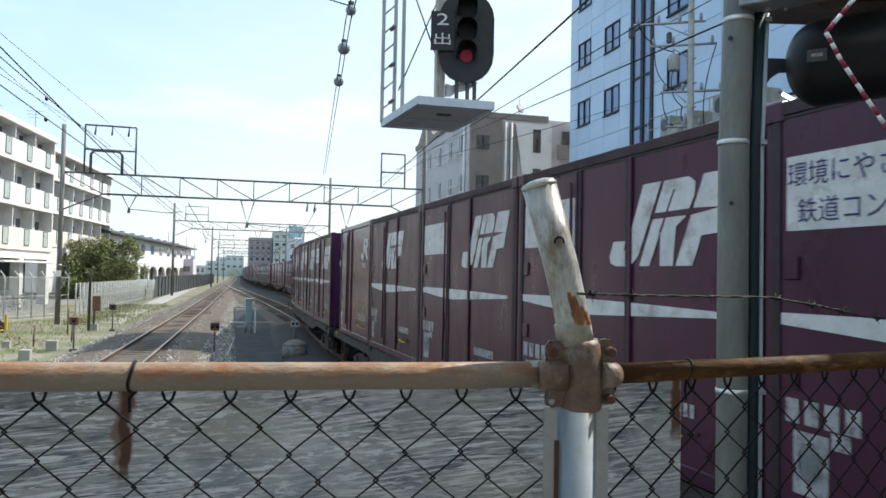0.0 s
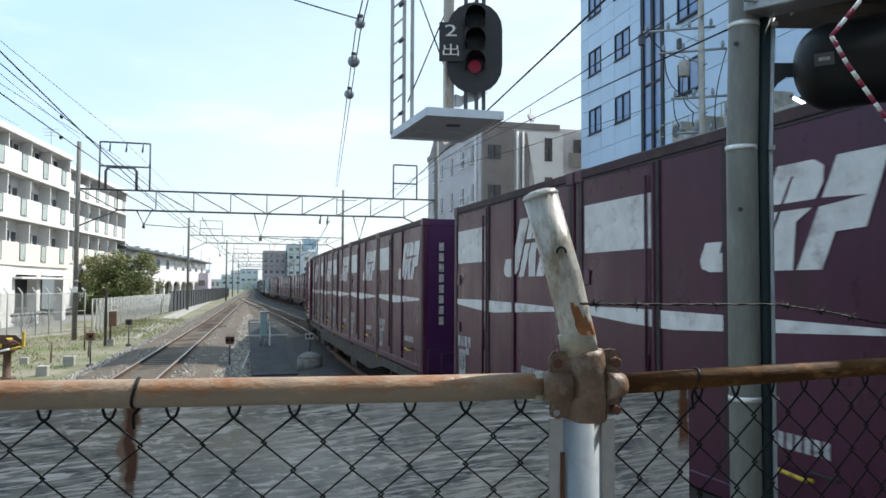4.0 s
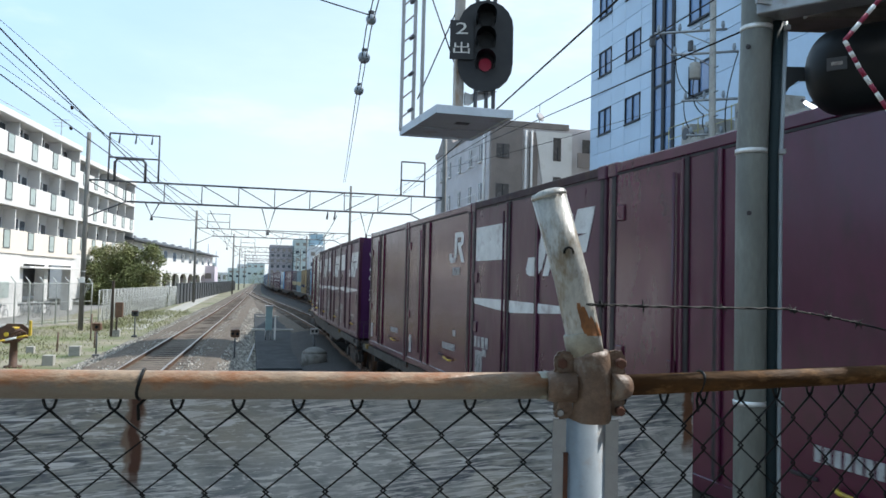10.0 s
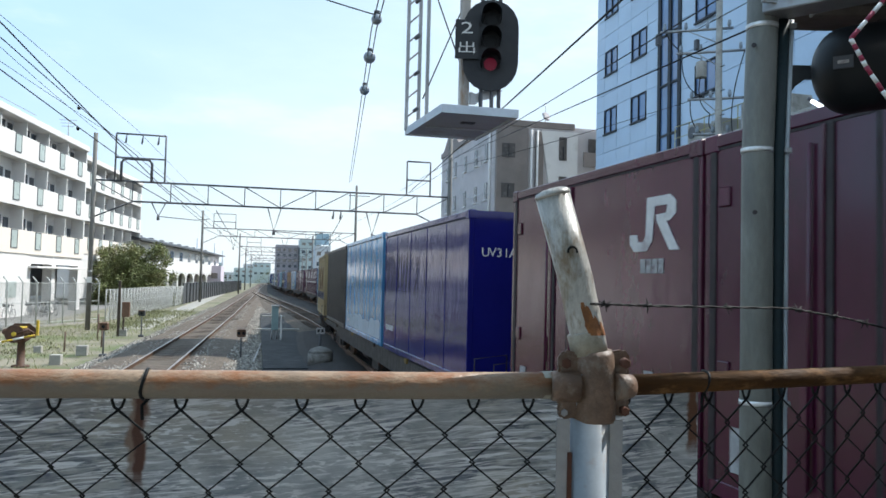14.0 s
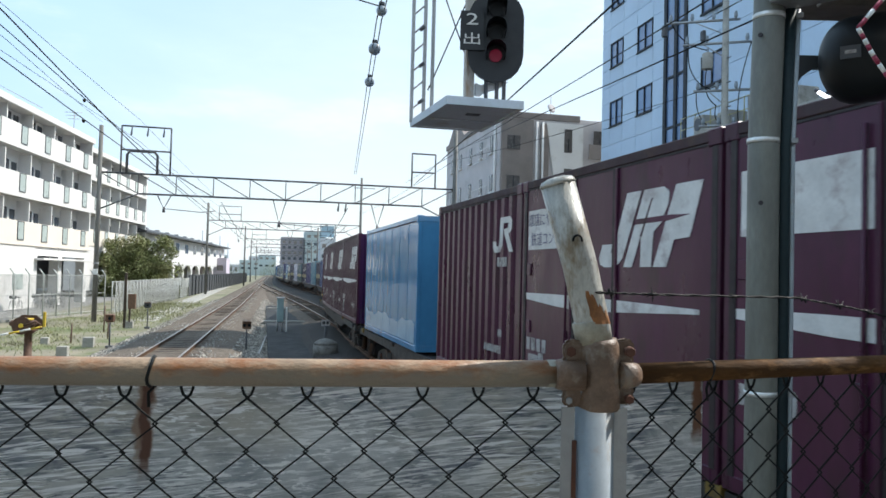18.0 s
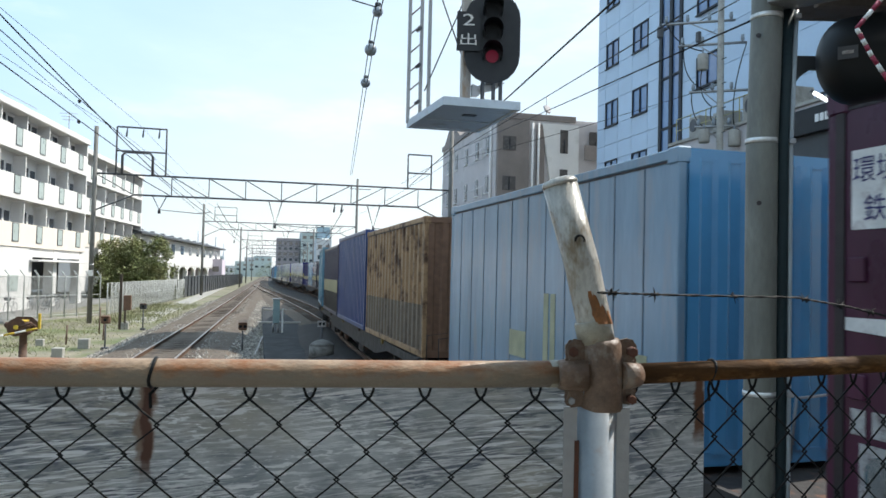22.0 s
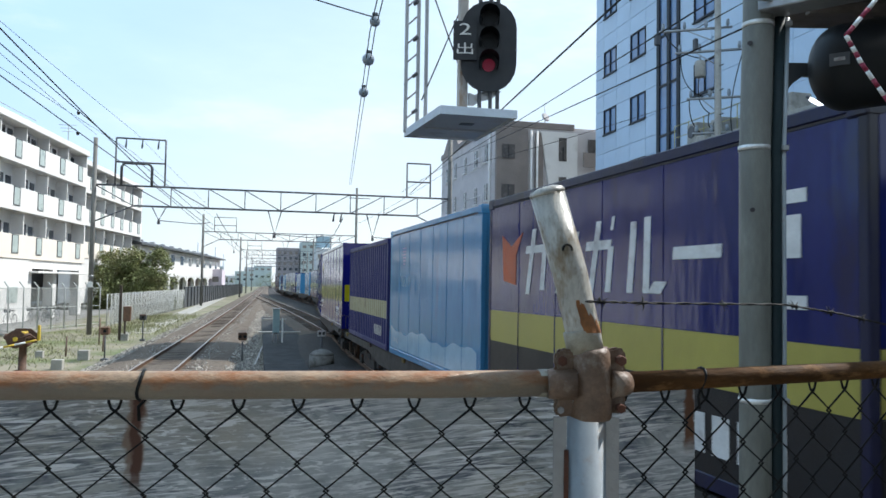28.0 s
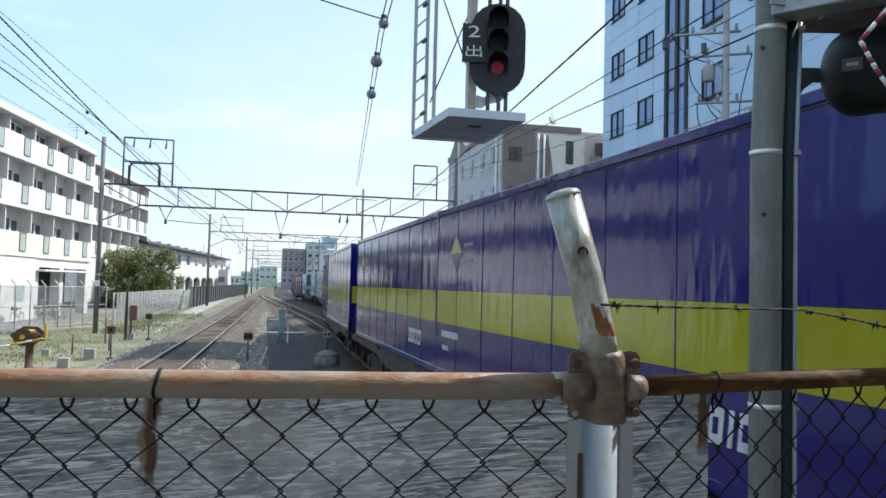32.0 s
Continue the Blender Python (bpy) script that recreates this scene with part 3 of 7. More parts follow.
# loose stones along the main track, uneven
def stones(name, n, fx, spread, y0, y1, size, material, z, seed, label):
    rnd = random.Random(seed)
    v, f = [], []
    for _ in range(n):
        y = y0 + (y1 - y0) * rnd.random() ** 1.6
        x = fx(y) + rnd.uniform(*spread)
        if abs(x - left_x(y)) < 0.75 or (abs(x - left_x(y)) < 1.1 and rnd.random() < 0.6):
            continue
        s = size * rnd.uniform(0.6, 1.5)
        a = rnd.uniform(0, 3)
        k = len(v)
        for dx, dy, dz in ((1, 0, 0), (-0.5, 0.87, 0), (-0.5, -0.87, 0), (0.1, 0.1, 0.9)):
            c, sn = math.cos(a), math.sin(a)
            v.append((x + s * (dx * c - dy * sn), y + s * (dx * sn + dy * c), z(x, y) + s * dz * rnd.uniform(0.7, 1.1)))
        f += [(k, k + 1, k + 3), (k + 1, k + 2, k + 3), (k + 2, k, k + 3)]
    me = bpy.data.meshes.new(name)
    me.from_pydata(v, [], f)
    me.materials.append(material)
    return tagged(new(name, me), label, "gravel", kind="stuff")


stones("gravel_shoulder", 26000, left_x, (-2.6, 3.2), 16, 75, 0.055, BALLAST, lambda x, y: -0.13 if abs(x - left_x(y)) < 1.1 else (-0.15 - (abs(x - left_x(y)) - 1.1) * 0.16 if abs(x - left_x(y)) < 1.75 else max(-0.4, -0.2 - (abs(x - left_x(y)) - 1.75) * 0.32)), 3, "loose grey ballast stones along the track shoulder")
stones("gravel_between", 5000, lambda y: -0.5, (-0.55, 0.55), 17, 32, 0.07, BALLAST, lambda x, y: -0.34, 4, "heap of pale ballast stones beside the deck")

# platform under the camera and the deck ahead of it
tagged(part("platform", boxm((-2.0, -40, -0.42), (2.1, 1.9, 0.95), 0.02), CONC), "concrete station platform with rounded edge", "platform", kind="structure")
# added out of view to cut light bounced onto the train
tagged(part("track_walkway", boxm((-0.7, 1.95, -0.42), (2.2, 16.5, -0.30), 0.02), DCONC), "unseen dark slab below the platform end, cutting bounced light", "walkway", kind="structure")
# out of view; its reach is set by the sky light it blocks
tagged(part("canopy_roof", boxm((-2.6, -40, 3.78), (2.4, 0.35, 3.9), 0.02), ROOFD), "unseen dark platform canopy roof, keeping sky light off the train", "canopy", kind="structure")
tagged(part("deck", boxm((0.2, 23, -0.42), (2.2, 62, -0.28), 0.02), DCONC), "flat asphalt walkway between the tracks, darkened for train shadow", "walkway", kind="structure")

# ---- train ----
FLOOR = 1.03


SURGE = [-0.5, -0.92, -0.9, -0.98, -0.96, -0.95, -0.93, -0.9, -0.12, -0.28, -0.2, -0.19, -0.56, 0.12, -0.15, -0.1, -0.05, 0.0, 0.1, -0.35, -0.55, 0.05, -0.1, -0.2, -0.22, 0.0, 0.0, 0.05, 0.1, -0.15, -0.25, -0.3, -0.3]


def S(t):
    """How far the train has come along its way, with its small surges second by second."""
    return float(np.interp(t, range(33), SURGE)) - 9.72179741e-05 * t**4 + 4.46487539e-03 * t**3 - 6.27477077e-02 * t**2 + 12.6433493 * t - 20.3774905


_ys = np.arange(-80, 900, 0.25)
_xs = np.array([track_x(y) for y in _ys])
_arc = np.concatenate([[0], np.cumsum(np.hypot(np.diff(_ys), np.diff(_xs)))])
_arc -= np.interp(0, _ys, _arc)


def on_line(s):
    """Centre of the track at arc length s; beyond the kept stretch it runs on straight."""
    y = float(np.interp(s, _arc, _ys))
    extra = s - min(max(s, _arc[0]), _arc[-1])
    return track_x(y), y + extra


def riding(s, half):
    """Pose of a body whose middle is at s, resting on the line at s - half and s + half."""
    (xa, ya), (xb, yb) = on_line(s - half), on_line(s + half)
    return pose((xa + xb) / 2, (ya + yb) / 2, 0, 0, 0, math.degrees(math.atan2(-(xb - xa), yb - ya)))


W2 = HALF


def on_side(u0, v0):
    """Places flat shapes on the near side: u runs from the picture's left (the rear) to the front."""
    return lambda u, v, d: (-W2 + 0.003 - d, -(u0 + u), v0 + v)


def on_end(L, u0, v0):
    return lambda u, v, d: (u0 + u, -L / 2 - 0.006 - d, v0 + v)


def slab(u0, v0, u1, v1, slant=0.0):
    return [(u0, v0), (u1, v0), (u1 + slant, v1), (u0 + slant, v1)]


def logo_large(parent, u, v, k=1.0):
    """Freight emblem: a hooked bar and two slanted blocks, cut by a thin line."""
    hook = [(0.0, 0.32), (0.0, 0.13), (0.03, 0.04), (0.09, 0.0), (0.17, 0.0), (0.235, 0.04), (0.265, 0.13), (0.275, 1.0), (0.13, 1.0), (0.14, 0.21), (0.115, 0.19), (0.11, 0.32)]
    mid = [(0.30, 0.0), (0.385, 0.0), (0.39, 0.42), (0.47, 0.0), (0.57, 0.0), (0.50, 0.45), (0.55, 0.55), (0.565, 0.78), (0.54, 0.93), (0.48, 1.0), (0.30, 1.0)]
    flag = [(0.59, 0.0), (0.71, 0.0), (0.705, 0.33), (0.83, 0.35), (0.80, 1.0), (0.585, 1.0)]

    def at(p, q):
        return ((p + 0.2 * q - 0.5) * 1.65 * k, (q - 0.5) * 0.64 * k)
    for n, o in (("emblem_hook", hook), ("emblem_block", mid), ("emblem_flag", flag)):
        part(n, prism(bmesh.new(), [at(*c) for c in o], 0.004, on_side(u, v)), WHITE, parent)
    part("emblem_line", prism(bmesh.new(), [at(0.3, 0.56), at(0.6, 0.57), at(0.78, 0.62), at(0.6, 0.64), at(0.3, 0.63)], 0.007, on_side(u, v)), WINE, parent)
    part("emblem_slit", prism(bmesh.new(), [at(0.385, 0.4), at(0.4, 0.4), at(0.405, 0.88), at(0.395, 0.88)], 0.007, on_side(u, v)), WINE, parent)


def logo_small(parent, u, v, k=1.0):
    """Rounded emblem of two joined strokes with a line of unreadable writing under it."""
    a = [(-0.42, -0.1), (-0.28, -0.1), (-0.26, -0.2), (-0.16, -0.2), (-0.12, -0.12), (-0.1, 0.36), (0.3, 0.36), (0.4, 0.28), (0.4, 0.12), (0.3, 0.04), (0.24, 0.04), (0.46, -0.32), (0.3, -0.32), (0.08, 0.04), (0.06, 0.13), (0.24, 0.14), (0.26, 0.24), (0.04, 0.24), (0.0, -0.2), (-0.1, -0.32), (-0.34, -0.32), (-0.42, -0.22)]
    part("emblem", prism(bmesh.new(), [(p * k * 1.3, q * k) for p, q in a], 0.004, on_side(u, v)), WHITE, parent)
    b = bmesh.new()
    for i in range(4):
        x = -0.27 * k + i * 0.14 * k
        box(b, on_side(u, v)(x, -0.42 * k, 0.0), on_side(u, v)(x + 0.115 * k, -0.6 * k, 0.004))
    part("writing", b, WHITE2, parent)


def bars(parent, u, v, n, h, w=None, material=None, vertical=False, name="writing"):
    """A line of writing that cannot be read, as plain bars."""
    w = w or h * 0.6
    b = bmesh.new()
    for i in range(n):
        du, dv = (0, -i * h * 1.35) if vertical else (i * w * 1.45, 0)
        box(b, on_side(u + du, v + dv)(0, 0, 0.0), on_side(u + du, v + dv)(w, h, 0.004))
    part(name, b, material or WHITE, parent)


def end_text(parent, L, text, u, v, h, material=None, vertical=False):
    """Painted characters on the front end."""
    b = bmesh.new()
    for i, c in enumerate(text):
        if c == " ":
            continue
        du, dv = (0, -i * h * 1.32) if vertical else ((i - len(text) / 2 + 0.5) * h * 0.82, 0)
        lettering(b, c, h if c not in "-.·" else h * 0.2, on_end(L, u + du, v + dv))
    part("serial_number", b, material or WHITE, parent)


def end_bars(parent, L, u, v, h, n, material=None):
    b = bmesh.new()
    for i in range(n):
        box(b, on_end(L, u, v - i * h * 1.32)(-h * 0.3, -h / 2, 0), on_end(L, u, v - i * h * 1.32)(h * 0.3, h / 2, 0.004))
    part("writing", b, material or WHITE2, parent)


def corrugated(L, z0, z1, x, pitch, depth, mat_of=None, recess_of=None):
    """A ribbed steel wall along y at x; depth is towards the body."""
    b = bmesh.new()
    n = int(L / pitch)
    p = L / n
    prof = []
    for i in range(n):
        y = -L / 2 + i * p
        prof += [(y, 0), (y + 0.38 * p, 0), (y + 0.46 * p, depth), (y + 0.90 * p, depth)]
    prof.append((L / 2, 0))
    zs = z0 if isinstance(z0, list) else [z0, z1]
    cols = [[b.verts.new((x + d, y, z)) for z in zs] for y, d in prof]
    for j, (a, c) in enumerate(zip(cols, cols[1:])):
        for k in range(len(zs) - 1):
            f = b.faces.new((a[k], c[k], c[k + 1], a[k + 1]))
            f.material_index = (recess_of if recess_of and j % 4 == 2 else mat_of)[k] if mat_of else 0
    return b


def container(L, H, paint, end_paint, style, label, ribs=None, bands=None, recess=None, frame_paint=None):
    """A freight container, its middle at the origin and its floor at z 0; the front end looks to -y."""
    c = thing("container", None, label, "container", "containers on the train")
    fp = frame_paint or paint
    top_paint = TOPR if paint is WINE else fp
    w = W2
    # inner body, closed
    part("body", boxm((-w + 0.09, -L / 2 + 0.05, 0.06), (w - 0.02, L / 2 - 0.03, H - 0.05)), paint if not bands else fp, c)
    t = 0.075
    for sy in (-1, 1):
        for sx in (-1, 1):
            part("corner_post", boxm((sx * w, sy * L / 2, 0.0), (sx * (w - t), sy * (L / 2 - t), H), 0.008), fp if sy > 0 else (end_paint if sx > 0 else fp), c)
    part("bottom_rail", boxm((-w - 0.004, -L / 2 + t, 0.0), (-w + 0.09, L / 2 - t, 0.11), 0.008), fp, c)
    part("top_rail", boxm((-w - 0.006, -L / 2 + t, H - 0.085), (-w + 0.09, L / 2 - t, H + 0.002), 0.008), top_paint, c)
    part("rail_groove", boxm((-w - 0.001, -L / 2 + t, H - 0.105), (-w + 0.03, L / 2 - t, H - 0.088)), SEAM, c)
    part("roof", boxm((-w + 0.09, -L / 2 + t, H - 0.05), (w, L / 2 - t, H - 0.012)), fp, c)
    part("end_panel", boxm((-w + t, -L / 2 + 0.006, 0.02), (w - t, -L / 2 + 0.05, H - 0.02), 0.006) if not ribs else end_ribs(L, H), end_paint, c)
    part("end_sill", boxm((-w + t, -L / 2 - 0.004, 0.0), (w - t, -L / 2 + 0.045, 0.12), 0.006), end_paint, c)
    part("end_header", boxm((-w + t, -L / 2 - 0.004, H - 0.1), (w - t, -L / 2 + 0.045, H)), end_paint, c)
    for sy in (-1, 1):
        part("corner_casting", boxm((-w - 0.012, sy * (L / 2 + 0.006), H - 0.12), (-w + 0.11, sy * (L / 2 - 0.15), H + 0.012), 0.012), fp, c)
    zs = [0.11, H - 0.085]
    if bands:
        zs = [0.11] + [b[0] for b in bands[1:]] + [H - 0.085]
        mats = [b[1] for b in bands]
    if ribs:
        bare = mats if bands else [paint]
        # groove floors get darker paints of their own, standing for grime and groove shade
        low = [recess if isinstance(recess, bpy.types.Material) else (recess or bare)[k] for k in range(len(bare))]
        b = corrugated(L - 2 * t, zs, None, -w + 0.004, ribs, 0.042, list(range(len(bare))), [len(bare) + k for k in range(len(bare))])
        part("ribbed_side", b, bare + low, c)
    else:
        for k in range(len(zs) - 1):
            part("side_panel" if not bands else "side_band", boxm((-w + 0.006, -L / 2 + t, zs[k]), (-w + 0.05, L / 2 - t, zs[k + 1] - 0.002)), mats[k] if bands else paint, c)
        if bands:
            for k in range(len(zs) - 1):
                part("end_band", boxm((-w + t, -L / 2 - 0.001, zs[k] + 0.01), (w - t, -L / 2 + 0.01, zs[k + 1])), mats[k], c)
    return c


def end_ribs(L, H):
    b = bmesh.new()
    w = W2 - 0.075
    n = 9
    p = 2 * w / n
    prof = []
    for i in range(n):
        x = -w + i * p
        prof += [(x, 0.005), (x + 0.36 * p, 0.005), (x + 0.5 * p, 0.035), (x + 0.86 * p, 0.035)]
    prof.append((w, 0.005))
    cols = [[b.verts.new((x, -L / 2 + d, z)) for z in (0.1, H - 0.08)] for x, d in prof]
    for a, c in zip(cols, cols[1:]):
        b.faces.new((a[0], c[0], c[1], a[1]))
    return b


def doors(c, L, H, paint, at=(0.05, 0.36), wide=0.75):
    """Side doors: seals, hinges and locking bars on the near side."""
    for u in at:
        part("door_seal", boxm(on_side(u, 0)(0, 0.12, -0.004), on_side(u, 0)(0.055, H - 0.1, 0.012), 0.004), SEAM, c)
    for u in (-L / 2 + 0.06, L / 2 - 0.1):
        part("edge_seal", boxm(on_side(u, 0)(0, 0.1, -0.006), on_side(u, 0)(0.07, H - 0.09, 0.008), 0.004), SEAM, c)
    bar = tubem([on_side(at[0], 0)(-0.12, 0.25, 0.02), on_side(at[0], 0)(-0.12, H - 0.2, 0.02)], 0.014, 6)
    part("locking_bar", bar, paint, c)
    part("lock_box", boxm(on_side(at[0], 0.62)(-0.2, 0, 0), on_side(at[0], 0.62)(-0.1, 0.26, 0.02), 0.006), paint, c)
    part("hinge", boxm(on_side(at[1] + wide, 0.35)(0.0, -0.012, 0), on_side(at[1] + wide, 0.35)(0.22, 0.012, 0.012), 0.004), SEAM, c)
    for v in (0.86, 2.06) if paint is WINE2 else (0.86, 1.5):
        part("hinge_plate", boxm(on_side(-L / 2 + 0.16, v)(0.0, -0.07, 0), on_side(-L / 2 + 0.16, v)(0.12, 0.07, 0.014), 0.008), paint, c)
    for u in (at[0] - 0.045, at[1] + 0.05):
        part("door_post", boxm(on_side(u, 0)(0, 0.12, -0.004), on_side(u, 0)(0.038, H - 0.1, 0.022), 0.008), paint, c)
    b = bmesh.new()
    box(b, on_side(-L / 2 + 0.3, 0.2)(0, 0, 0.0), on_side(-L / 2 + 0.3, 0.2)(0.16, 0.3, 0.006))
    part("document_plate", b, WHITE2, c)
    part("handle", tubem([on_side(0.75, 0.33)(0, 0, 0.01), on_side(0.75, 0.33)(0.05, 0.0, 0.05), on_side(0.75, 0.33)(0.3, -0.02, 0.05), on_side(0.75, 0.33)(0.34, -0.02, 0.01)], 0.014, 6), YELP, c)


def wedge(c, L):
    part("white_stripe", prism(bmesh.new(), [(-1.72, 1.235), (-0.9, 1.24), (-0.3, 1.235), (0.6, 1.225), (1.62, 1.205), (1.62, 1.17), (0.6, 1.13), (-0.3, 1.095), (-0.9, 1.115), (-1.72, 1.165)], 0.003, on_side(0, 0)), WHITE, c)


def side_number(c, text, u, v, h, material=None, vertical=False):
    """Painted characters on the near side."""
    b = bmesh.new()
    for i, ch in enumerate(text):
        if ch == " ":
            continue
        du, dv = (0, -i * h * 1.3) if vertical else (i * h * 0.8, 0)
        lettering(b, ch, h if ch != "-" else h * 0.18, on_side(u + du, v + dv), 0.004)
    part("serial_number", b, material or WHITE, c)


SLOGAN = ("環境にやさしい", "鉄道コンテナ")
L12, H12, L20, L31 = 3.715, 2.5, 6.06, 9.41


def twelve(kind, ribs=None):
    lab = {"Av": "wine-red freight container with white panel, emblem and thin stripe", "A": "wine-red freight container with white emblem, blank white panel and stripe",
           "At": "wine-red freight container with white slogan panel, emblem and stripe",
           "An": "wine-red freight container with large white emblem and stripe",
           "B": "wine-red freight container with small rounded white emblem",
           "P": "plain wine-red freight container with dark door seams",
           "B2": "wine-red freight container with low white emblem",
           "C": "ribbed wine-red freight container with white emblem and stripe",
           "D": "ribbed wine-red freight container with small white emblem"}[kind]
    paint = WINE2 if kind in ("B", "P", "B2") else WINE
    c = container(L12, H12, paint, WINE2 if kind in ("B", "B2", "P") else PURPLE, kind, lab, ribs)
    if not ribs:
        doors(c, L12, H12, paint, (-0.71, -0.36) if kind in ("B", "B2", "P") else (-0.51, 0.30))
    if kind in ("A", "At", "An", "Av", "C"):
        logo_large(c, -0.04 if kind == "An" else 0.83, 1.84)
        wedge(c, L12)
        bars(c, -1.68, 0.60, 4, 0.14, 0.1, WHITE2)
        part("rating_plate", boxm(on_side(-1.34, 0.5)(0, 0, 0), on_side(-1.34, 0.5)(0.13, 0.09, 0.004)), WHITE2, c)
    if kind in ("A", "At", "Av"):
        pan = part("slogan_panel", prism(bmesh.new(), slab(-1.68, 1.72, -0.58, 2.16), 0.003, on_side(0, 0)), WHITE, c)
        if kind == "At":
            for i, s in enumerate(SLOGAN):
                part("slogan", lettering(bmesh.new(), s, 0.145, on_side(-1.13, 2.05 - i * 0.215), 0.006), VIOLET, pan)
    if kind in ("B", "B2", "D"):
        logo_small(c, 1.2, 1.92 if kind != "B2" else 1.46, 0.64)
        part("rating_plate", boxm(on_side(1.1, 0.66)(0, 0, 0), on_side(1.1, 0.66)(0.13, 0.09, 0.004)), WHITE2, c)
    if kind in ("A", "At", "C"):
        label = part("picture_label", prism(bmesh.new(), slab(-1.62, 0.2, -1.36, 0.56), 0.003, on_side(0, 0)), WHITE2, c)
        part("label_disc", prism(bmesh.new(), [(0.09 * math.cos(a) - 1.49, 0.12 * math.sin(a) + 0.39) for a in np.linspace(0, 2 * math.pi, 13)[:-1]], 0.006, on_side(0, 0)), GREENP, label)
    part("end_grip", tubem([on_end(L12, -0.2, 0.02)(0, 0, 0.0), on_end(L12, -0.2, 0.02)(0, 0.5, 0.07), on_end(L12, -0.2, 0.02)(0.7, 0.55, 0.07), on_end(L12, -0.2, 0.02)(0.75, 0, 0)], 0.014, 6), STEEL, c)
    return c


# heights of the long boxes, which differ from maker to maker
HEIGHTS = {"navycream": 2.36, "navytext": 2.35, "navyfaded": 2.37, "pale": 2.34, "tan": 2.42, "camo": 2.43, "sky": 2.44, "teal": 2.51, "royal": 2.53, "violet": 2.47, "seinavy": 2.49, "light": 2.48, "blue": 2.44, "green": 2.42, "silver": 2.45, "black": 2.45}


def twenty(kind):
    H = HEIGHTS[kind]
    if kind == "blue":
        c = container(L20, H, BLUE, BLUE, kind, "glossy deep-blue smooth-sided freight container")
        panels(c, L20, H, 5, BLUE)
        end_text(c, L20, "UV31A-18", -0.62, 1.86, 0.125)
        bars(c, -2.75, 0.42, 7, 0.1, 0.07)
    elif kind == "light":
        c = container(L20, H, LTBLUE, LTBLUE, kind, "glossy light-blue freight container with painted white clouds")
        panels(c, L20, H, 7, LTBLUE)
        side_number(c, "31A-62", -2.6, 0.3, 0.1, WHITE2)
        for k in range(6):
            part("faded_red_bar", prism(bmesh.new(), slab(-1.9 + 0.02 * k, 2.08 - k * 0.06, -1.56 - 0.02 * k, 2.098 - k * 0.06, 0.02), 0.003, on_side(0, 0)), FADR, c)
        for u0, u1 in ((-1.90, -1.90), (-1.90, -1.76), (-1.76, -1.76)):
            part("mark_stroke", prism(bmesh.new(), [(u0 - 0.017, 1.56), (u0 + 0.017, 1.56), (u1 + 0.017, 1.36), (u1 - 0.017, 1.36)], 0.002, on_side(0, 0)), FADW, c)
        part("mark_ring", tubem([on_side(-1.60, 1.46)(0.078 * math.cos(a), 0.09 * math.sin(a), -0.0135) for a in np.linspace(0, 2 * math.pi, 25)], 0.018, 6), FADW, c)
        part("painted_cloud", prism(bmesh.new(), [(-2.85, 0.14), (2.85, 0.14)] + [(2.85 - 0.19 * k, 0.5 + 0.05 * math.sin(k * 0.45) + 0.03 * math.sin(k * 1.3)) for k in range(31)], 0.002, on_side(0, 0)), CLOUD, c)
        end_text(c, L20, "U31A-62", 0.4, 2.0, 0.15, NAVY)
    elif kind == "black":
        c = container(L20, H, BLACKP, BLACKP, kind, "plain black freight container", 0.28)
    elif kind == "tan":
        c = container(L20, H, TAN2, TAN2, kind, "ribbed tan freight container with faded painted scrawls", 0.33, [(0, TAN2), (0.62, NAVY), (0.92, TAN2)], recess=[GRIMESHADE2, NAVY, GRIMESHADE2])
        for k in range(3):
            pts = [on_side(-1.6 + k * 1.5, 1.5)(0.42 * math.cos(a), 0.5 * math.sin(a * 1.0 + k), 0.004) for a in np.linspace(0, 5.2, 14)]
            part("painted_scrawl", tubem(pts, 0.022, 5), RUSTM if k == 1 else BROWNP, c)
    elif kind == "camo":
        c = container(L20, H, TAN, BROWNP, kind, "ribbed tan and brown camouflaged freight container", 0.33, [(0, GREYT), (0.9, TAN)], recess=[GRIMESHADE2, GRIMESHADE2], frame_paint=TAN)
    elif kind == "pale":
        c = container(L20, H, PALEBLUE, PALEBLUE, kind, "ribbed pale blue freight container with cream band and brown grime", 0.28, [(0, PALEBLUE), (0.74, CREAM), (1.16, PALEBLUE)], recess=GRIMESHADE)
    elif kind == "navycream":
        # black and navy groove floors put the grooves' shade into the paint
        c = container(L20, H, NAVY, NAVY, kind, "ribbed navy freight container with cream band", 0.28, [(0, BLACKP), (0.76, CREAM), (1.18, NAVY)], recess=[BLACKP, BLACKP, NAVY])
    elif kind == "navytext":
        # black floors in the band: groove shade as paint
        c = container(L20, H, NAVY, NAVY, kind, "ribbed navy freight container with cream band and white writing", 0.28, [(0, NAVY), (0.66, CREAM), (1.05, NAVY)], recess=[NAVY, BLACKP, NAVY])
        strokes(c, 0.3, 1.62, 0.95, 6)
        bars(c, 1.4, 0.26, 5, 0.24, 0.15)
    elif kind == "navyfaded":
        # darker floors again carry groove shade, brown within the band
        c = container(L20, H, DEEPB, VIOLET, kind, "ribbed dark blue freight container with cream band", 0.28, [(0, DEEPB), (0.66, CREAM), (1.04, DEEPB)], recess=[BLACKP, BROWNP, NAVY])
        bars(c, 1.4, 0.26, 5, 0.22, 0.14, WHITE2)
    elif kind == "royal":
        c = container(L20, H, ROYAL, ROYAL, kind, "ribbed royal-blue freight container", 0.27)
    elif kind == "violet":
        c = container(L20, H, VIOLET, VIOLET, kind, "ribbed violet-blue freight container with white serial writing", 0.27)
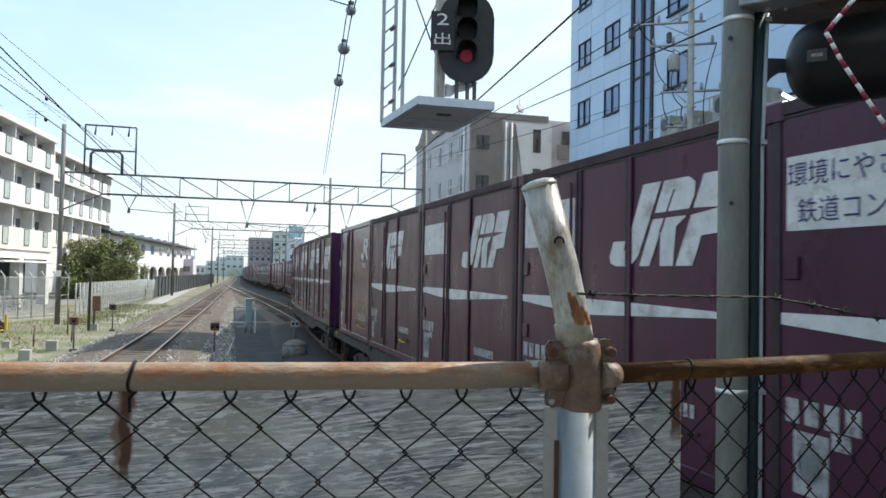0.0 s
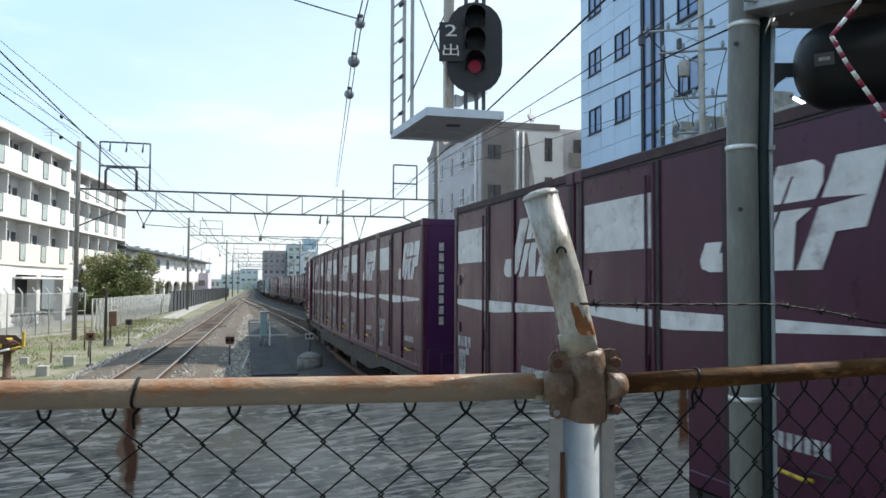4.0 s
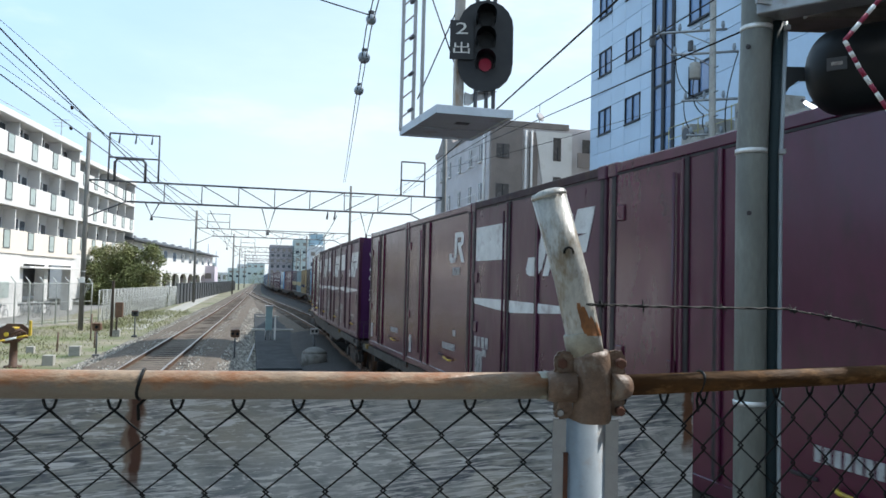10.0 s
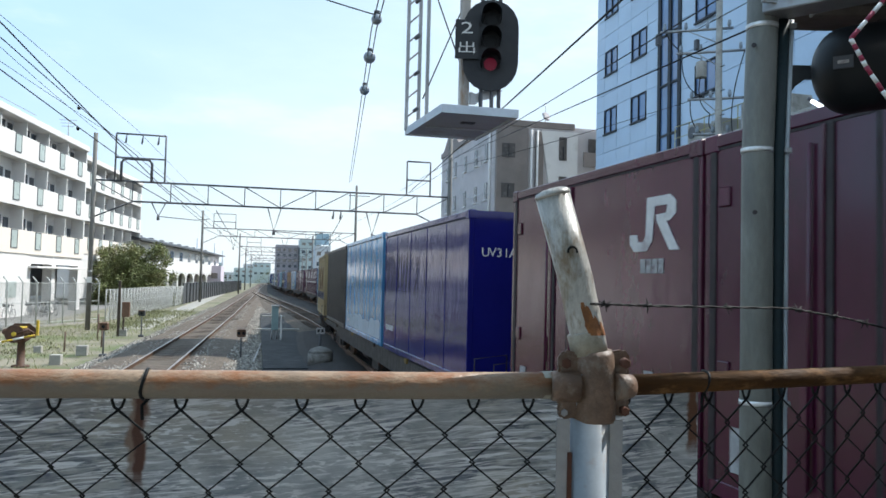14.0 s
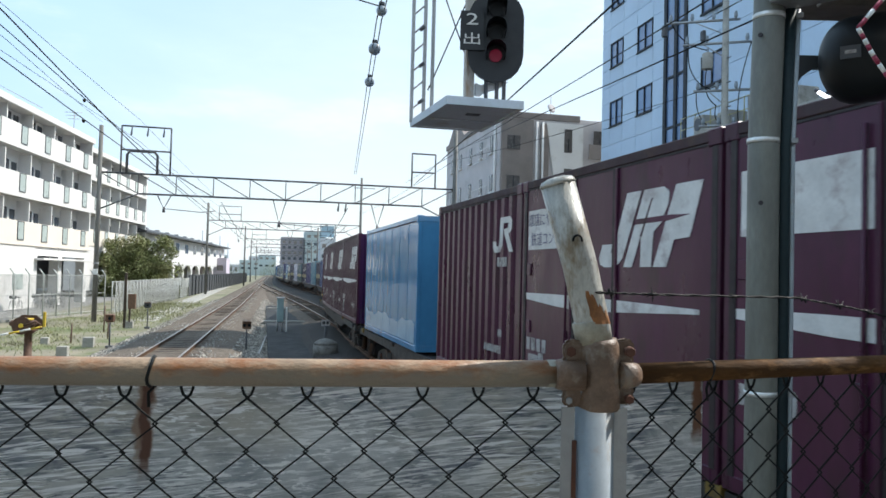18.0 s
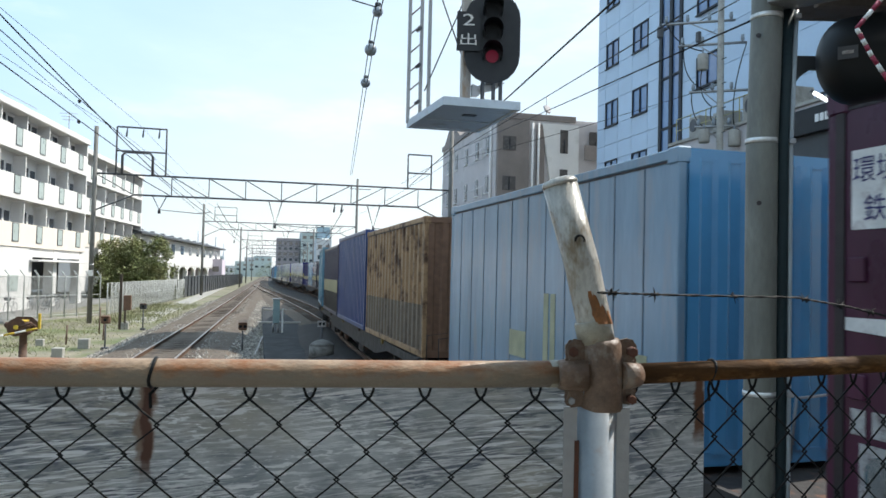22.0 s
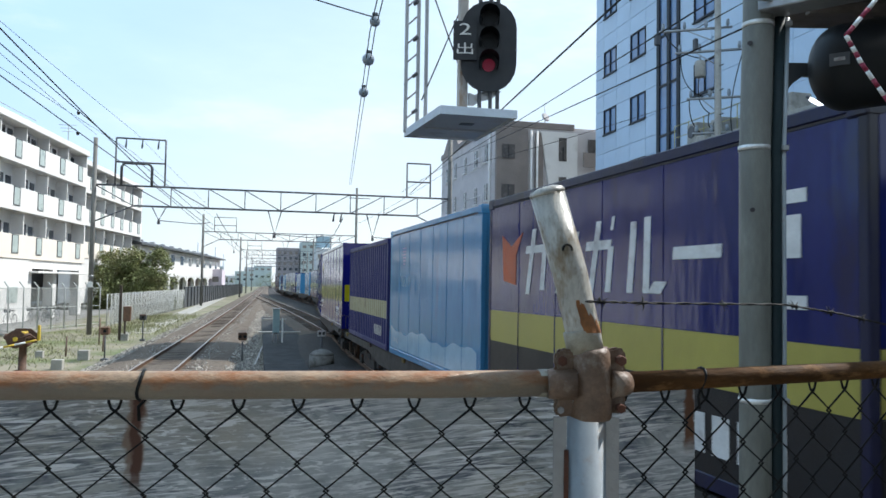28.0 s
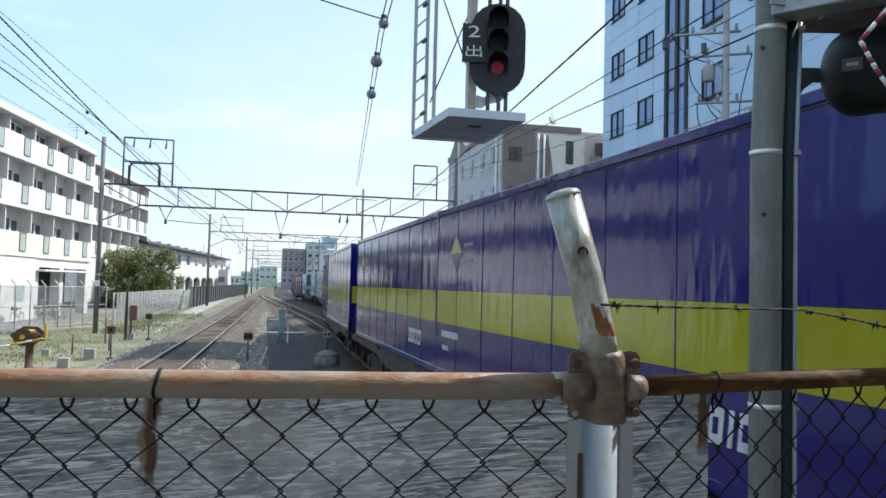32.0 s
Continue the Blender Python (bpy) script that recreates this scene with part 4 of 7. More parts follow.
        side_number(c, "MCLU0001", 2.52, 2.1, 0.1, None, True)
        side_number(c, "22G1", 2.82, 2.14, 0.1, None, True)
        bars(c, 2.76, 1.24, 1, 0.16, 0.13, YELP, False, "yellow_plate")
    elif kind == "teal":
        c = container(L20, H, TEAL, TEAL, kind, "ribbed teal freight container with faded writing", 0.28)
        bars(c, 1.5, 2.0, 7, 0.12, 0.09, FADW)
        bars(c, 1.8, 1.78, 4, 0.12, 0.09, FADW)
    elif kind == "green":
        c = container(L20, H, GREENP, GREENP, kind, "ribbed grey-green freight container with tan band", 0.28, [(0, GREENP), (0.7, CREAM), (1.05, GREENP)])
    elif kind == "silver":
        c = container(L20, H, SILVER, VIOLET, kind, "smooth pale violet freight container")
        panels(c, L20, H, 6, SILVER)
    elif kind == "sky":
        c = container(L20, H, SKYBLUE, LTBLUE, kind, "faded sky-blue freight container with worn yellow letters")
        panels(c, L20, H, 12, JOINT)
        part("end_ribbing", end_ribs(L20, H), LTBLUE, c).matrix_basis = Matrix.Translation((0, -0.032, 0))
        bars(c, 0.5, 0.45, 2, 0.8, 0.12, FADY)
        bars(c, -0.5, 0.5, 1, 0.3, 0.5, FADY)
        bars(c, 1.9, 0.45, 1, 0.35, 0.7, FADY)
    elif kind == "seinavy":
        c = container(L20, H, NAVY, NAVY, kind, "navy freight container with yellow band, black base and white writing", None, [(0, BLACKP), (0.72, YELP2), (1.1, NAVYG)])
        panels(c, L20, H, 6, NAVYG)
        strokes(c, 0.35, 1.68, 1.2, 6)
        part("bird_emblem", prism(bmesh.new(), [(-0.3, -0.25), (0.1, -0.3), (0.1, 0.05), (0.3, 0.3), (-0.05, 0.15), (-0.35, 0.3)], 0.004, on_side(-2.2, 1.72)), ORANGE, c)
        bars(c, 1.1, 0.25, 5, 0.28, 0.19)
    if kind not in ("blue", "light", "silver", "seinavy"):
        part("end_grip", tubem([on_end(L20, -0.2, 0.02)(0, 0, 0.0), on_end(L20, -0.2, 0.02)(0, 0.5, 0.07), on_end(L20, -0.2, 0.02)(0.7, 0.55, 0.07), on_end(L20, -0.2, 0.02)(0.75, 0, 0)], 0.014, 6), STEEL, c)
    else:
        part("end_grip", tubem([on_end(L20, 0.1, 0.3)(0, 0, 0.0), on_end(L20, 0.1, 0.3)(0, 0.4, 0.05), on_end(L20, 0.1, 0.3)(0.35, 0.45, 0.05), on_end(L20, 0.1, 0.3)(0.38, 0, 0)], 0.014, 6), BLUE, c)
    return c


def strokes(c, u0, v0, k, n):
    """White brush-like strokes for a company's writing, not lettered."""
    sets = [[slab(-0.24, 0.08, 0.2, 0.15, 0.02), slab(-0.24, -0.3, -0.15, 0.3, 0.16), slab(0.1, -0.26, 0.19, 0.1, 0.05)],
            [slab(-0.22, 0.12, -0.06, 0.2, 0.03), slab(-0.2, -0.28, 0.1, -0.2, 0.08), slab(0.08, -0.24, 0.16, 0.22, 0.1)],
            [slab(-0.24, 0.06, 0.16, 0.13, 0.02), slab(-0.2, -0.3, -0.12, 0.28, 0.14), slab(0.08, -0.26, 0.16, 0.08, 0.05), slab(0.16, 0.2, 0.2, 0.3, 0.03)],
            [slab(-0.22, -0.26, -0.14, 0.24, 0.06), slab(0.0, -0.26, 0.08, 0.26, 0.02), slab(0.06, -0.26, 0.22, -0.18, 0.08)],
            [slab(-0.26, -0.04, 0.24, 0.04, 0.01)],
            [slab(-0.2, -0.32, -0.12, 0.32), slab(-0.06, 0.22, 0.3, 0.29), slab(-0.02, -0.06, 0.26, 0.16), slab(0.06, -0.3, 0.14, 0.22), slab(-0.04, -0.32, 0.3, -0.25)]]
    for i in range(n):
        for s in sets[i % len(sets)]:
            part("writing_stroke", prism(bmesh.new(), [(p * k + (i - n / 2 + 0.5) * 0.62 * k, q * k) for p, q in s], 0.004, on_side(u0, v0)), WHITE, c)


DEEPB = mat("matt_deep_blue_paint", (0.024, 0.027, 0.125), 0.5, spec=0.25, var=0.2, scale=1.5, bump=0.1, stain=(0.018, 0.016, 0.05), sscale=1.5, samt=0.4, stretch=(1, 1, 0.3))
# groove floors of the pale and tan boxes: brown grime plus painted shade
GRIMESHADE = mat("brown_grimed_shaded_blue_paint", (0.095, 0.078, 0.055), 0.75, spec=0.2, var=0.35, scale=2, stain=(0.08, 0.1, 0.105), sscale=1.5, samt=0.4, stretch=(1, 1, 0.25))
GRIMESHADE2 = mat("brown_grimed_shaded_tan_paint", (0.06, 0.038, 0.022), 0.75, var=0.35, scale=2, stain=(0.06, 0.035, 0.02), sscale=2.0, samt=0.5, stretch=(1, 1, 0.35))
GREYT = mat("grey_tan_primer", (0.16, 0.125, 0.09), 0.6, var=0.25, scale=1.5, stain=(0.08, 0.06, 0.045), sscale=2, samt=0.5)
FADW = mat("faded_white_lettering", (0.32, 0.44, 0.50), 0.6, var=0.3, scale=14)
FADR = mat("faded_red_print", (0.2, 0.2, 0.4), 0.5, var=0.3, scale=6)
NAVYG = mat("glossy_navy_paint", (0.011, 0.017, 0.115), 0.14, var=0.2, scale=0.8, bump=0.6, bscale=0.9, spec=0.42, stain=(0.022, 0.02, 0.05), sscale=0.6, samt=0.4, stretch=(1, 2.4, 0.8))
YELP2 = mat("mustard_band_paint", (0.36, 0.31, 0.06), 0.35, var=0.1, scale=1.0)
ORANGE = mat("orange_emblem_paint", (0.5, 0.1, 0.03), 0.5, var=0.2, scale=4)


def panels(c, L, H, n, paint):
    """Shallow joint lines between the flat sheets of a smooth side."""
    for i in range(1, n):
        u = -L / 2 + L * i / n
        part("panel_joint", boxm(on_side(u, 0)(-0.008, 0.1, -0.01), on_side(u, 0)(0.008, H - 0.09, 0.003)), paint, c)


def thirty_one():
    H = 2.641
    c = container(L31, H, BLUE, BLUE, "31", "long glossy blue freight container with wide yellow band", None, [(0, BLUE), (0.83, YELLOW), (1.35, BLUE)])
    panels(c, L31, H, 8, BLUE)
    end_text(c, L31, "U54A-38001", 0.05, 1.95, 0.17)
    b = bmesh.new()
    for i, w in enumerate((0.17, 0.16, 0.05, 0.18, 0.2)):
        u0 = 2.55 + (0, 0.24, 0.46, 0.57, 0.82)[i]
        prism(b, slab(u0, 0.36, u0 + w, 0.62, 0.03), 0.004, on_side(0, 0))
        if w > 0.1:
            prism(b, slab(u0 + 0.05, 0.43, u0 + w - 0.045, 0.55, 0.014), 0.007, on_side(0, 0))
            b.faces.ensure_lookup_table()
            for f in b.faces[-6:]:
                f.material_index = 1
    part("company_mark", b, [WHITE, BLUE], c)
    bars(c, -4.3, 0.62, 9, 0.1, 0.07)
    bars(c, -4.25, 0.42, 5, 0.07, 0.05)
    sign = part("warning_diamond", prism(bmesh.new(), [(0.28, 0), (0, 0.28), (-0.28, 0)], 0.004, on_side(-3.6, 1.92)), YELP2, c, "yellow and grey warning diamond")
    part("diamond_base", prism(bmesh.new(), [(0.28, -0.004), (-0.28, -0.004), (0, -0.28)], 0.004, on_side(-3.6, 1.92)), POLEM, sign)
    bars(c, -3.2, 2.0, 6, 0.05, 0.05, WHITE2)
    bars(c, -3.2, 1.76, 6, 0.05, 0.05, WHITE2)
    part("end_grip", tubem([on_end(L31, 0.3, 0.3)(0, 0, 0.0), on_end(L31, 0.3, 0.3)(0, 0.4, 0.05), on_end(L31, 0.3, 0.3)(0.35, 0.45, 0.05), on_end(L31, 0.3, 0.3)(0.38, 0, 0)], 0.014, 6), BLUE, c)
    return c


def tread(bmx, x, y, r):
    tube(bmx, [(x - 0.065, y, r), (x - 0.06, y, r), (x + 0.06, y, r), (x + 0.065, y, r)], [r - 0.02, r, r, r - 0.02], 16)


YELD = mat("grimy_yellow_paint", (0.2, 0.13, 0.025), 0.7, var=0.4, scale=8, stain=(0.05, 0.035, 0.02), sscale=9, samt=0.5)


def flat_wagon():
    w = thing("flat_wagon", None, "dark steel container flat wagon on two bogies", "wagon", "wagons of the train")
    h = 9.85
    for sx in (-1, 1):
        b = prism(bmesh.new(), [(-h, 0.86), (-h, 1.0), (h, 1.0), (h, 0.86), (6.0, 0.82), (4.6, 0.62), (-4.6, 0.62), (-6.0, 0.82)], 0.05, lambda u, v, d, sx=sx: (sx * (1.16 + d), u, v))
        part("side_sill", b, FRAMEB, w)
    part("floor_frame", boxm((-1.12, -h, 0.86), (1.12, h, 0.97)), FRAMEM, w)
    part("centre_sill", boxm((-0.2, -h, 0.55), (0.2, h, 0.86)), FRAMEM, w)
    for i in range(9):
        y = -8.8 + i * 2.2
        part("cross_beam", boxm((-1.14, y - 0.06, 0.7), (1.14, y + 0.06, 0.98)), FRAMEM, w)
    for i in range(6):
        y = -9.3 + i * 3.72
        part("lock_fitting", boxm((-1.25, y - 0.09, 0.93), (-1.1, y + 0.09, 1.03), 0.01), YELD if i % 2 else FRAMEM, w)
    for sy in (-1, 1):
        bogie = part("bogie", boxm((-1.0, sy * 7.1 - 0.3, 0.5), (1.0, sy * 7.1 + 0.3, 0.66), 0.02), FRAMEM, w)
        for sx in (-1, 1):
            o = [(-1.35, 0.36), (-1.35, 0.52), (-0.7, 0.66), (0.7, 0.66), (1.35, 0.52), (1.35, 0.36), (0.9, 0.42), (0.55, 0.28), (-0.55, 0.28), (-0.9, 0.42)]
            part("side_frame", prism(bmesh.new(), o, 0.12, lambda u, v, d, sx=sx, sy=sy: (sx * (0.86 + d), sy * 7.1 + u, v)), FRAMEM, bogie)
            for dy in (-0.95, 0.95):
                bw = bmesh.new()
                tread(bw, sx * 0.565, sy * 7.1 + dy, 0.43)
                part("wheel", bw, RAILM, bogie, smooth=False)
                part("axle_box", boxm((sx * 0.84, sy * 7.1 + dy - 0.13, 0.3), (sx * 1.04, sy * 7.1 + dy + 0.13, 0.54), 0.02), FRAMEM, bogie)
        part("coupler", boxm((-0.14, sy * h, 0.74), (0.14, sy * (h + 0.4), 1.0), 0.03), FRAMEM, w)
        part("end_step", tubem([(-1.2, sy * (h - 0.1), 0.95), (-1.22, sy * (h + 0.05), 0.95), (-1.22, sy * (h + 0.05), 0.35), (-0.85, sy * (h + 0.05), 0.35), (-0.85, sy * (h + 0.05), 0.9)], 0.010, 6), FRAMEB, w)
        part("hand_rail", tubem([(-1.2, sy * h, 1.0), (-1.2, sy * (h + 0.02), 1.45), (-0.75, sy * (h + 0.02), 1.5), (-0.75, sy * h, 1.0)], 0.010, 6), FRAMEB, w)
    part("brake_box", boxm((-1.1, -1.8, 0.35), (-0.7, -0.9, 0.62), 0.02), FRAMEM, w)
    part("air_tank", tubem([(-0.8, 0.4, 0.5), (-0.8, 1.6, 0.5)], 0.17, 12), FRAMEM, w)
    return w


# what each wagon carries, from its front to its rear
LOADS = {-2: "A B A A B", -1: "At A A An B", 0: "At A At A B", 1: "B B A A A", 2: "A A A A An", 3: "B A B B B", 4: "B A An At At", 5: "A P A B P", 6: "Av At At B B2",
         7: "A A An B B", 8: "blue light black", 9: "tan pale navycream", 10: "A At D _ light", 11: "C C C C B", 12: "A B At _ sky", 13: "camo royal navycream",
         14: "teal violet navytext", 15: "green silver navycream", 16: "seinavy light navyfaded", 17: "31 31", 18: "31 31", 19: "31 31", 20: "light _ light", 21: "31 31", 22: "light navyfaded light", 23: "A A B A A"}
PITCH = 20.4
PROTO = {}


def proto(kind):
    if kind not in PROTO:
        if kind in ("A", "At", "An", "Av", "B", "B2", "P"):
            PROTO[kind] = (twelve(kind), L12)
        elif kind in ("C", "D"):
            PROTO[kind] = (twelve(kind, 0.27), L12)
        elif kind == "31":
            PROTO[kind] = (thirty_one(), L31)
        else:
            PROTO[kind] = (twenty(kind), L20)
    return PROTO[kind]


# serial numbers that can be read: (wagon, place on it)
SERIALS = {(-1, 4): "19G-22270", (0, 0): "19D-36787", (0, 2): "19D-38007", (0, 3): "19D-12886", (1, 0): "19G-21526", (1, 1): "19D-4443", (2, 3): "19D-15204", (3, 0): "19G-208",
           (3, 3): "19G-22471", (3, 4): "19G-2104", (4, 4): "19D-15184", (5, 0): "19D-19389", (6, 0): "V19C-79", (6, 1): "19B-5502", (7, 0): "19D-5442", (7, 1): "19D-23158", (10, 0): "19D-144", (11, 0): "19G-5648"}
SMALL = ("B", "B2", "P", "D")
RIDERS = []       # (object, distance of its middle behind the front of wagon 0, half base, height)
_used = set()


def place_rider(src, s0, half, z):
    if src in _used:
        ob = copy_thing(src, Matrix.Identity(4))
    else:
        ob = src
        _used.add(src)
    RIDERS.append((ob, s0, half, z))
    return ob


def serial(ob, kind, n, i):
    """The number on the near side, and on the end of a wagon's first container."""
    text = SERIALS.get((n, i))
    if text:
        side_number(ob, text, 0.62, 0.5, 0.125, WHITE)
    else:
        bars(ob, 0.58, 0.45, 9, 0.095, 0.05, WHITE2)
    if i == 0:
        if text and kind in SMALL:
            end_text(ob, L12, text, -0.62, 1.90, 0.15)
        elif text:
            end_text(ob, L12, text.replace("-", "·"), -0.92, 2.05, 0.14, None, True)
        else:
            end_bars(ob, L12, -0.92, 2.05, 0.13, 8)


_wagon = flat_wagon()
for kind in dict.fromkeys(" ".join(LOADS.values()).replace("_", "").split()):
    proto(kind)
_copies = []
for n, load in LOADS.items():
    base = PITCH * n
    place_rider(_wagon, base + 9.375, 7.1, 0.0)
    kinds = load.split()
    if "_" in kinds:
        front, rear = kinds[:kinds.index("_")], kinds[kinds.index("_") + 1:]
    else:
        front, rear = kinds, []
    pos = 0.0
    total = sum(proto(k)[1] for k in front)
    gap = 0.035 if len(front) == 5 or rear else (18.75 - total) / max(1, len(front) - 1)
    for i, k in enumerate(front):
        src, L = proto(k)
        _copies.append((place_rider(src, base + pos + L / 2, min(L / 2, 3.0), FLOOR), k, n, i))
        pos += L + gap
    for k in rear:
        src, L = proto(k)
        place_rider(src, base + 18.75 - L / 2, min(L / 2, 3.0), FLOOR)
# numbers last, so that no copy inherits another container's
for ob, kind, n, i in _copies:
    if proto(kind)[1] == L12:
        serial(ob, kind, n, i)

# ---- overhead line: gantries, wires ----


GPOLE = mat("weathered_gantry_pole", (0.15, 0.15, 0.14), 0.7, var=0.2, scale=3)


def lattice_pole(parent, x, y, z0, z1, r, material=None):
    part("pole", tubem([(x, y, z0), (x, y, z1)], [r * 0.85, r * 0.7], 10), material or GPOLE, parent)


def truss(parent, y, xa, xb, zt, zb, n, inset, r=0.05):
    """Top and bottom chord with posts and diagonals that fall towards the middle."""
    part("top_chord", tubem([(xa, y, zt), (xb, y, zt)], r, 6), DSTEEL, parent)
    part("bottom_chord", tubem([(xa + inset, y, zb), (xb - inset, y, zb)], r, 6), DSTEEL, parent)
    xs = np.linspace(xa, xb, n + 1)
    for i in range(1, n):
        part("post", tubem([(xs[i], y, zt), (xs[i], y, zb)], r * 0.55, 5), DSTEEL, parent)
    for i in range(n):
        a, b = (xs[i], xs[i + 1]) if i < n / 2 else (xs[i + 1], xs[i])
        if 0 < i < n - 1 or True:
            part("diagonal", tubem([(a, y, zt), (b, y, zb)], r * 0.55, 5), DSTEEL, parent)
    part("brace", tubem([(xa, y, zb - 0.9), (xa + inset, y, zb)], r * 0.8, 5), DSTEEL, parent)
    part("brace", tubem([(xb, y, zb - 0.9), (xb - inset, y, zb)], r * 0.8, 5), DSTEEL, parent)


def hanger(parent, x, y, z0, z1):
    part("hanger", tubem([(x - 0.36, y, z0), (x, y, z1), (x + 0.36, y, z0)], 0.035, 5), DSTEEL, parent)
    part("insulator", tubem([(x, y, z1 + 0.1), (x, y, z1 - 0.2)], [0.05, 0.08], 8), DSTEEL, parent)


G1 = 43.0
gantry = thing("gantry", None, "grey steel lattice gantry carrying the overhead line", "gantry", "overhead line gantries")
lattice_pole(gantry, -8.45, G1, -0.45, 9.75, 0.15)
lattice_pole(gantry, 10.45, G1, -0.45, 11.2, 0.17)
truss(gantry, G1, -8.45, 10.45, 7.32, 6.28, 10, 1.95)
for xa, xb, zt, zm in ((-7.45, -5.0, 9.8, 8.55), (7.95, 9.3, 9.25, 8.2)):
    for n, pts in (("frame_post", [(xa, G1, 7.3), (xa, G1, zt)]), ("frame_post", [(xb, G1, 7.3), (xb, G1, zt)]), ("frame_bar", [(xa, G1, zt), (xb, G1, zt)]), ("frame_bar", [(xa, G1, zm), (xb, G1, zm)])):
        part(n, tubem(pts, 0.045, 6), DSTEEL, gantry)
part("inner_frame", tubem([(-7.15, G1, 7.3), (-7.15, G1, 8.3), (-7.0, G1, 8.5), (-5.8, G1, 8.5), (-5.65, G1, 8.3), (-5.65, G1, 7.3)], 0.07, 6), DSTEEL, gantry)
for i in range(3):
    x = -6.95 + i * 0.8
    part("line_insulator", tubem([(x, G1, 9.8), (x - 0.03, G1, 9.4), (x - 0.05, G1, 9.3)], [0.02, 0.05, 0.03], 6), DSTEEL, gantry)
part("number_plate", boxm((-8.58, G1 - 0.16, 2.0), (-8.32, G1 - 0.13, 2.3), 0.01), PLASTW, gantry)
part("pole_band", tubem([(-8.45, G1, 2.55), (-8.45, G1, 2.62)], 0.135, 10), STEEL, gantry)
for x, z in ((-5.25, 5.55), (0.7, 5.0), (6.05, 5.0)):
    hanger(gantry, x, G1, 6.28, z)
    part("steady_arm", tubem([(x, G1, z), (x + 1.9, G1, z - 0.12), (x + 2.6, G1, z - 0.02)], 0.022, 5), DSTEEL, gantry)
for x in (3.9, 4.3):
    part("line_insulator", tubem([(x, G1, 6.25), (x - 0.05, G1, 5.8)], [0.03, 0.06], 6), DSTEEL, gantry)

for y, xa, xb, ztop, ext, rr in ((91.0, -6.35, 10.85, 9.9, 13.6, 0.05), (141.0, -3.45, 9.2, 10.2, 10.2, 0.05), (190.0, -3.2, 11.0, 9.6, 9.6, 0.06), (245.0, -2.5, 13.0, 9.6, 9.6, 0.07)):
    g = thing("gantry", None, "distant grey steel lattice gantry over the tracks", "gantry", "overhead line gantries")
    lattice_pole(g, xa, y, -0.45, ztop, 0.17)
    lattice_pole(g, xb, y, -0.45, ext, 0.19)
    truss(g, y, xa, xb, 7.95, 7.1, 9, 1.8, rr)
    for x in (xa + 3.4, (xa + xb) / 2 + 0.5, xb - 3.2):
        hanger(g, x, y, 7.1, 5.8)
    part("frame_bar", tubem([(xa + 1.2, y, 7.9), (xa + 1.2, y, 9.6), (xa + 3.6, y, 9.6), (xa + 3.6, y, 7.9)], 0.045, 6), DSTEEL, g)
    part("frame_bar", tubem([(xa + 1.2, y, 8.7), (xa + 3.6, y, 8.7)], 0.04, 6), DSTEEL, g)
    part("cross_arm", tubem([(xb - 0.9, y, ext - 1.2), (xb + 1.6, y, ext - 1.2)], 0.05, 5), DSTEEL, g)


def wire(pts, r, sag=0.0, label="thin dark overhead wire against the sky", n=10):
    """A hanging wire through points, sagging a little between each two."""
    out = []
    for a, b in zip(pts, pts[1:]):
        a, b = Vector(a), Vector(b)
        for k in range(n):
            u = k / n
            p = a.lerp(b, u)
            p.z -= sag * 4 * u * (1 - u)
            out.append(p)
    out.append(Vector(pts[-1]))
    return tagged(part("overhead_wire", tubem(out, r, 5), WIRE), label, "wire", "overhead wires")


# contact and carrier wires over the two tracks
for fx, zs in ((left_x, (5.05, 6.0)), (track_x, (5.05, 6.0))):
    for z in zs:
        pts = [(fx(y) + 0.0, y, z) for y in (43, 91, 141, 190, 245, 330)]
        wire(pts, 0.014 + 0.006 * (z > 5.5), 0.55 if z > 5.5 else 0.0, "thin contact line hung over the track")
# feeders on the west side
def run(a, b, back, on, r, sag, label="thin dark overhead wire against the sky", extra=()):
    """A wire through a and b, drawn out by back before a, then on to the far points."""
    a, b = Vector(a), Vector(b)
    d = (b - a) / (b.y - a.y)
    return wire([a - d * back, a, b, *extra][0 if back else 1:], r, sag, label)


run((-7.33, 24, 9.68), (-6.58, G1, 10.16), 12, 0, 0.009, 0.02, extra=[(-5.3, 91, 10.3)])
run((-7.32, 24, 9.47), (-5.34, G1, 7.35), 12, 0, 0.024, 0.04, "thick dark feeder cable beside the line", extra=[(-5.0, 91, 8.0)])
run((-7.3, 24, 9.04), (-4.78, G1, 7.35), 12, 0, 0.017, 0.04, extra=[(-4.4, 91, 8.0)])
run((-7.29, 24, 8.76), (-8.4, G1, 9.9), 12, 0, 0.009, 0.05)
run((-7.27, 24, 8.36), (-6.68, G1, 9.11), 12, 0, 0.009, 0.03, extra=[(-5.2, 91, 9.5)])
run((-7.25, 24, 8.12), (-5.63, G1, 7.48), 12, 0, 0.02, 0.04, extra=[(-5.6, 91, 7.95)])
for p in ((-6.72, 31.0, 8.62), (-6.72, 31.0, 7.85)):
    tagged(part("wire_clamp", tubem([(p[0] - 0.02, p[1] - 0.12, p[2]), (p[0], p[1], p[2] - 0.04), (p[0], p[1] + 0.12, p[2])], [0.02, 0.06, 0.02], 8), WIRE), "small dark clamp fixed on the feeder cable", "clamp")
# east side wires
run((4.97, 10, 6.61), (8.08, G1, 7.49), 3, 0, 0.018, 0.02)
run((4.7, 7, 5.56), (7.6, G1, 7.58), 2, 0, 0.009, 0.02)
wire([(1.66, 2.35, 3.37), (10.4, G1, 9.55)], [0.0035 + 0.0008 * k for k in range(11)], 0.03)
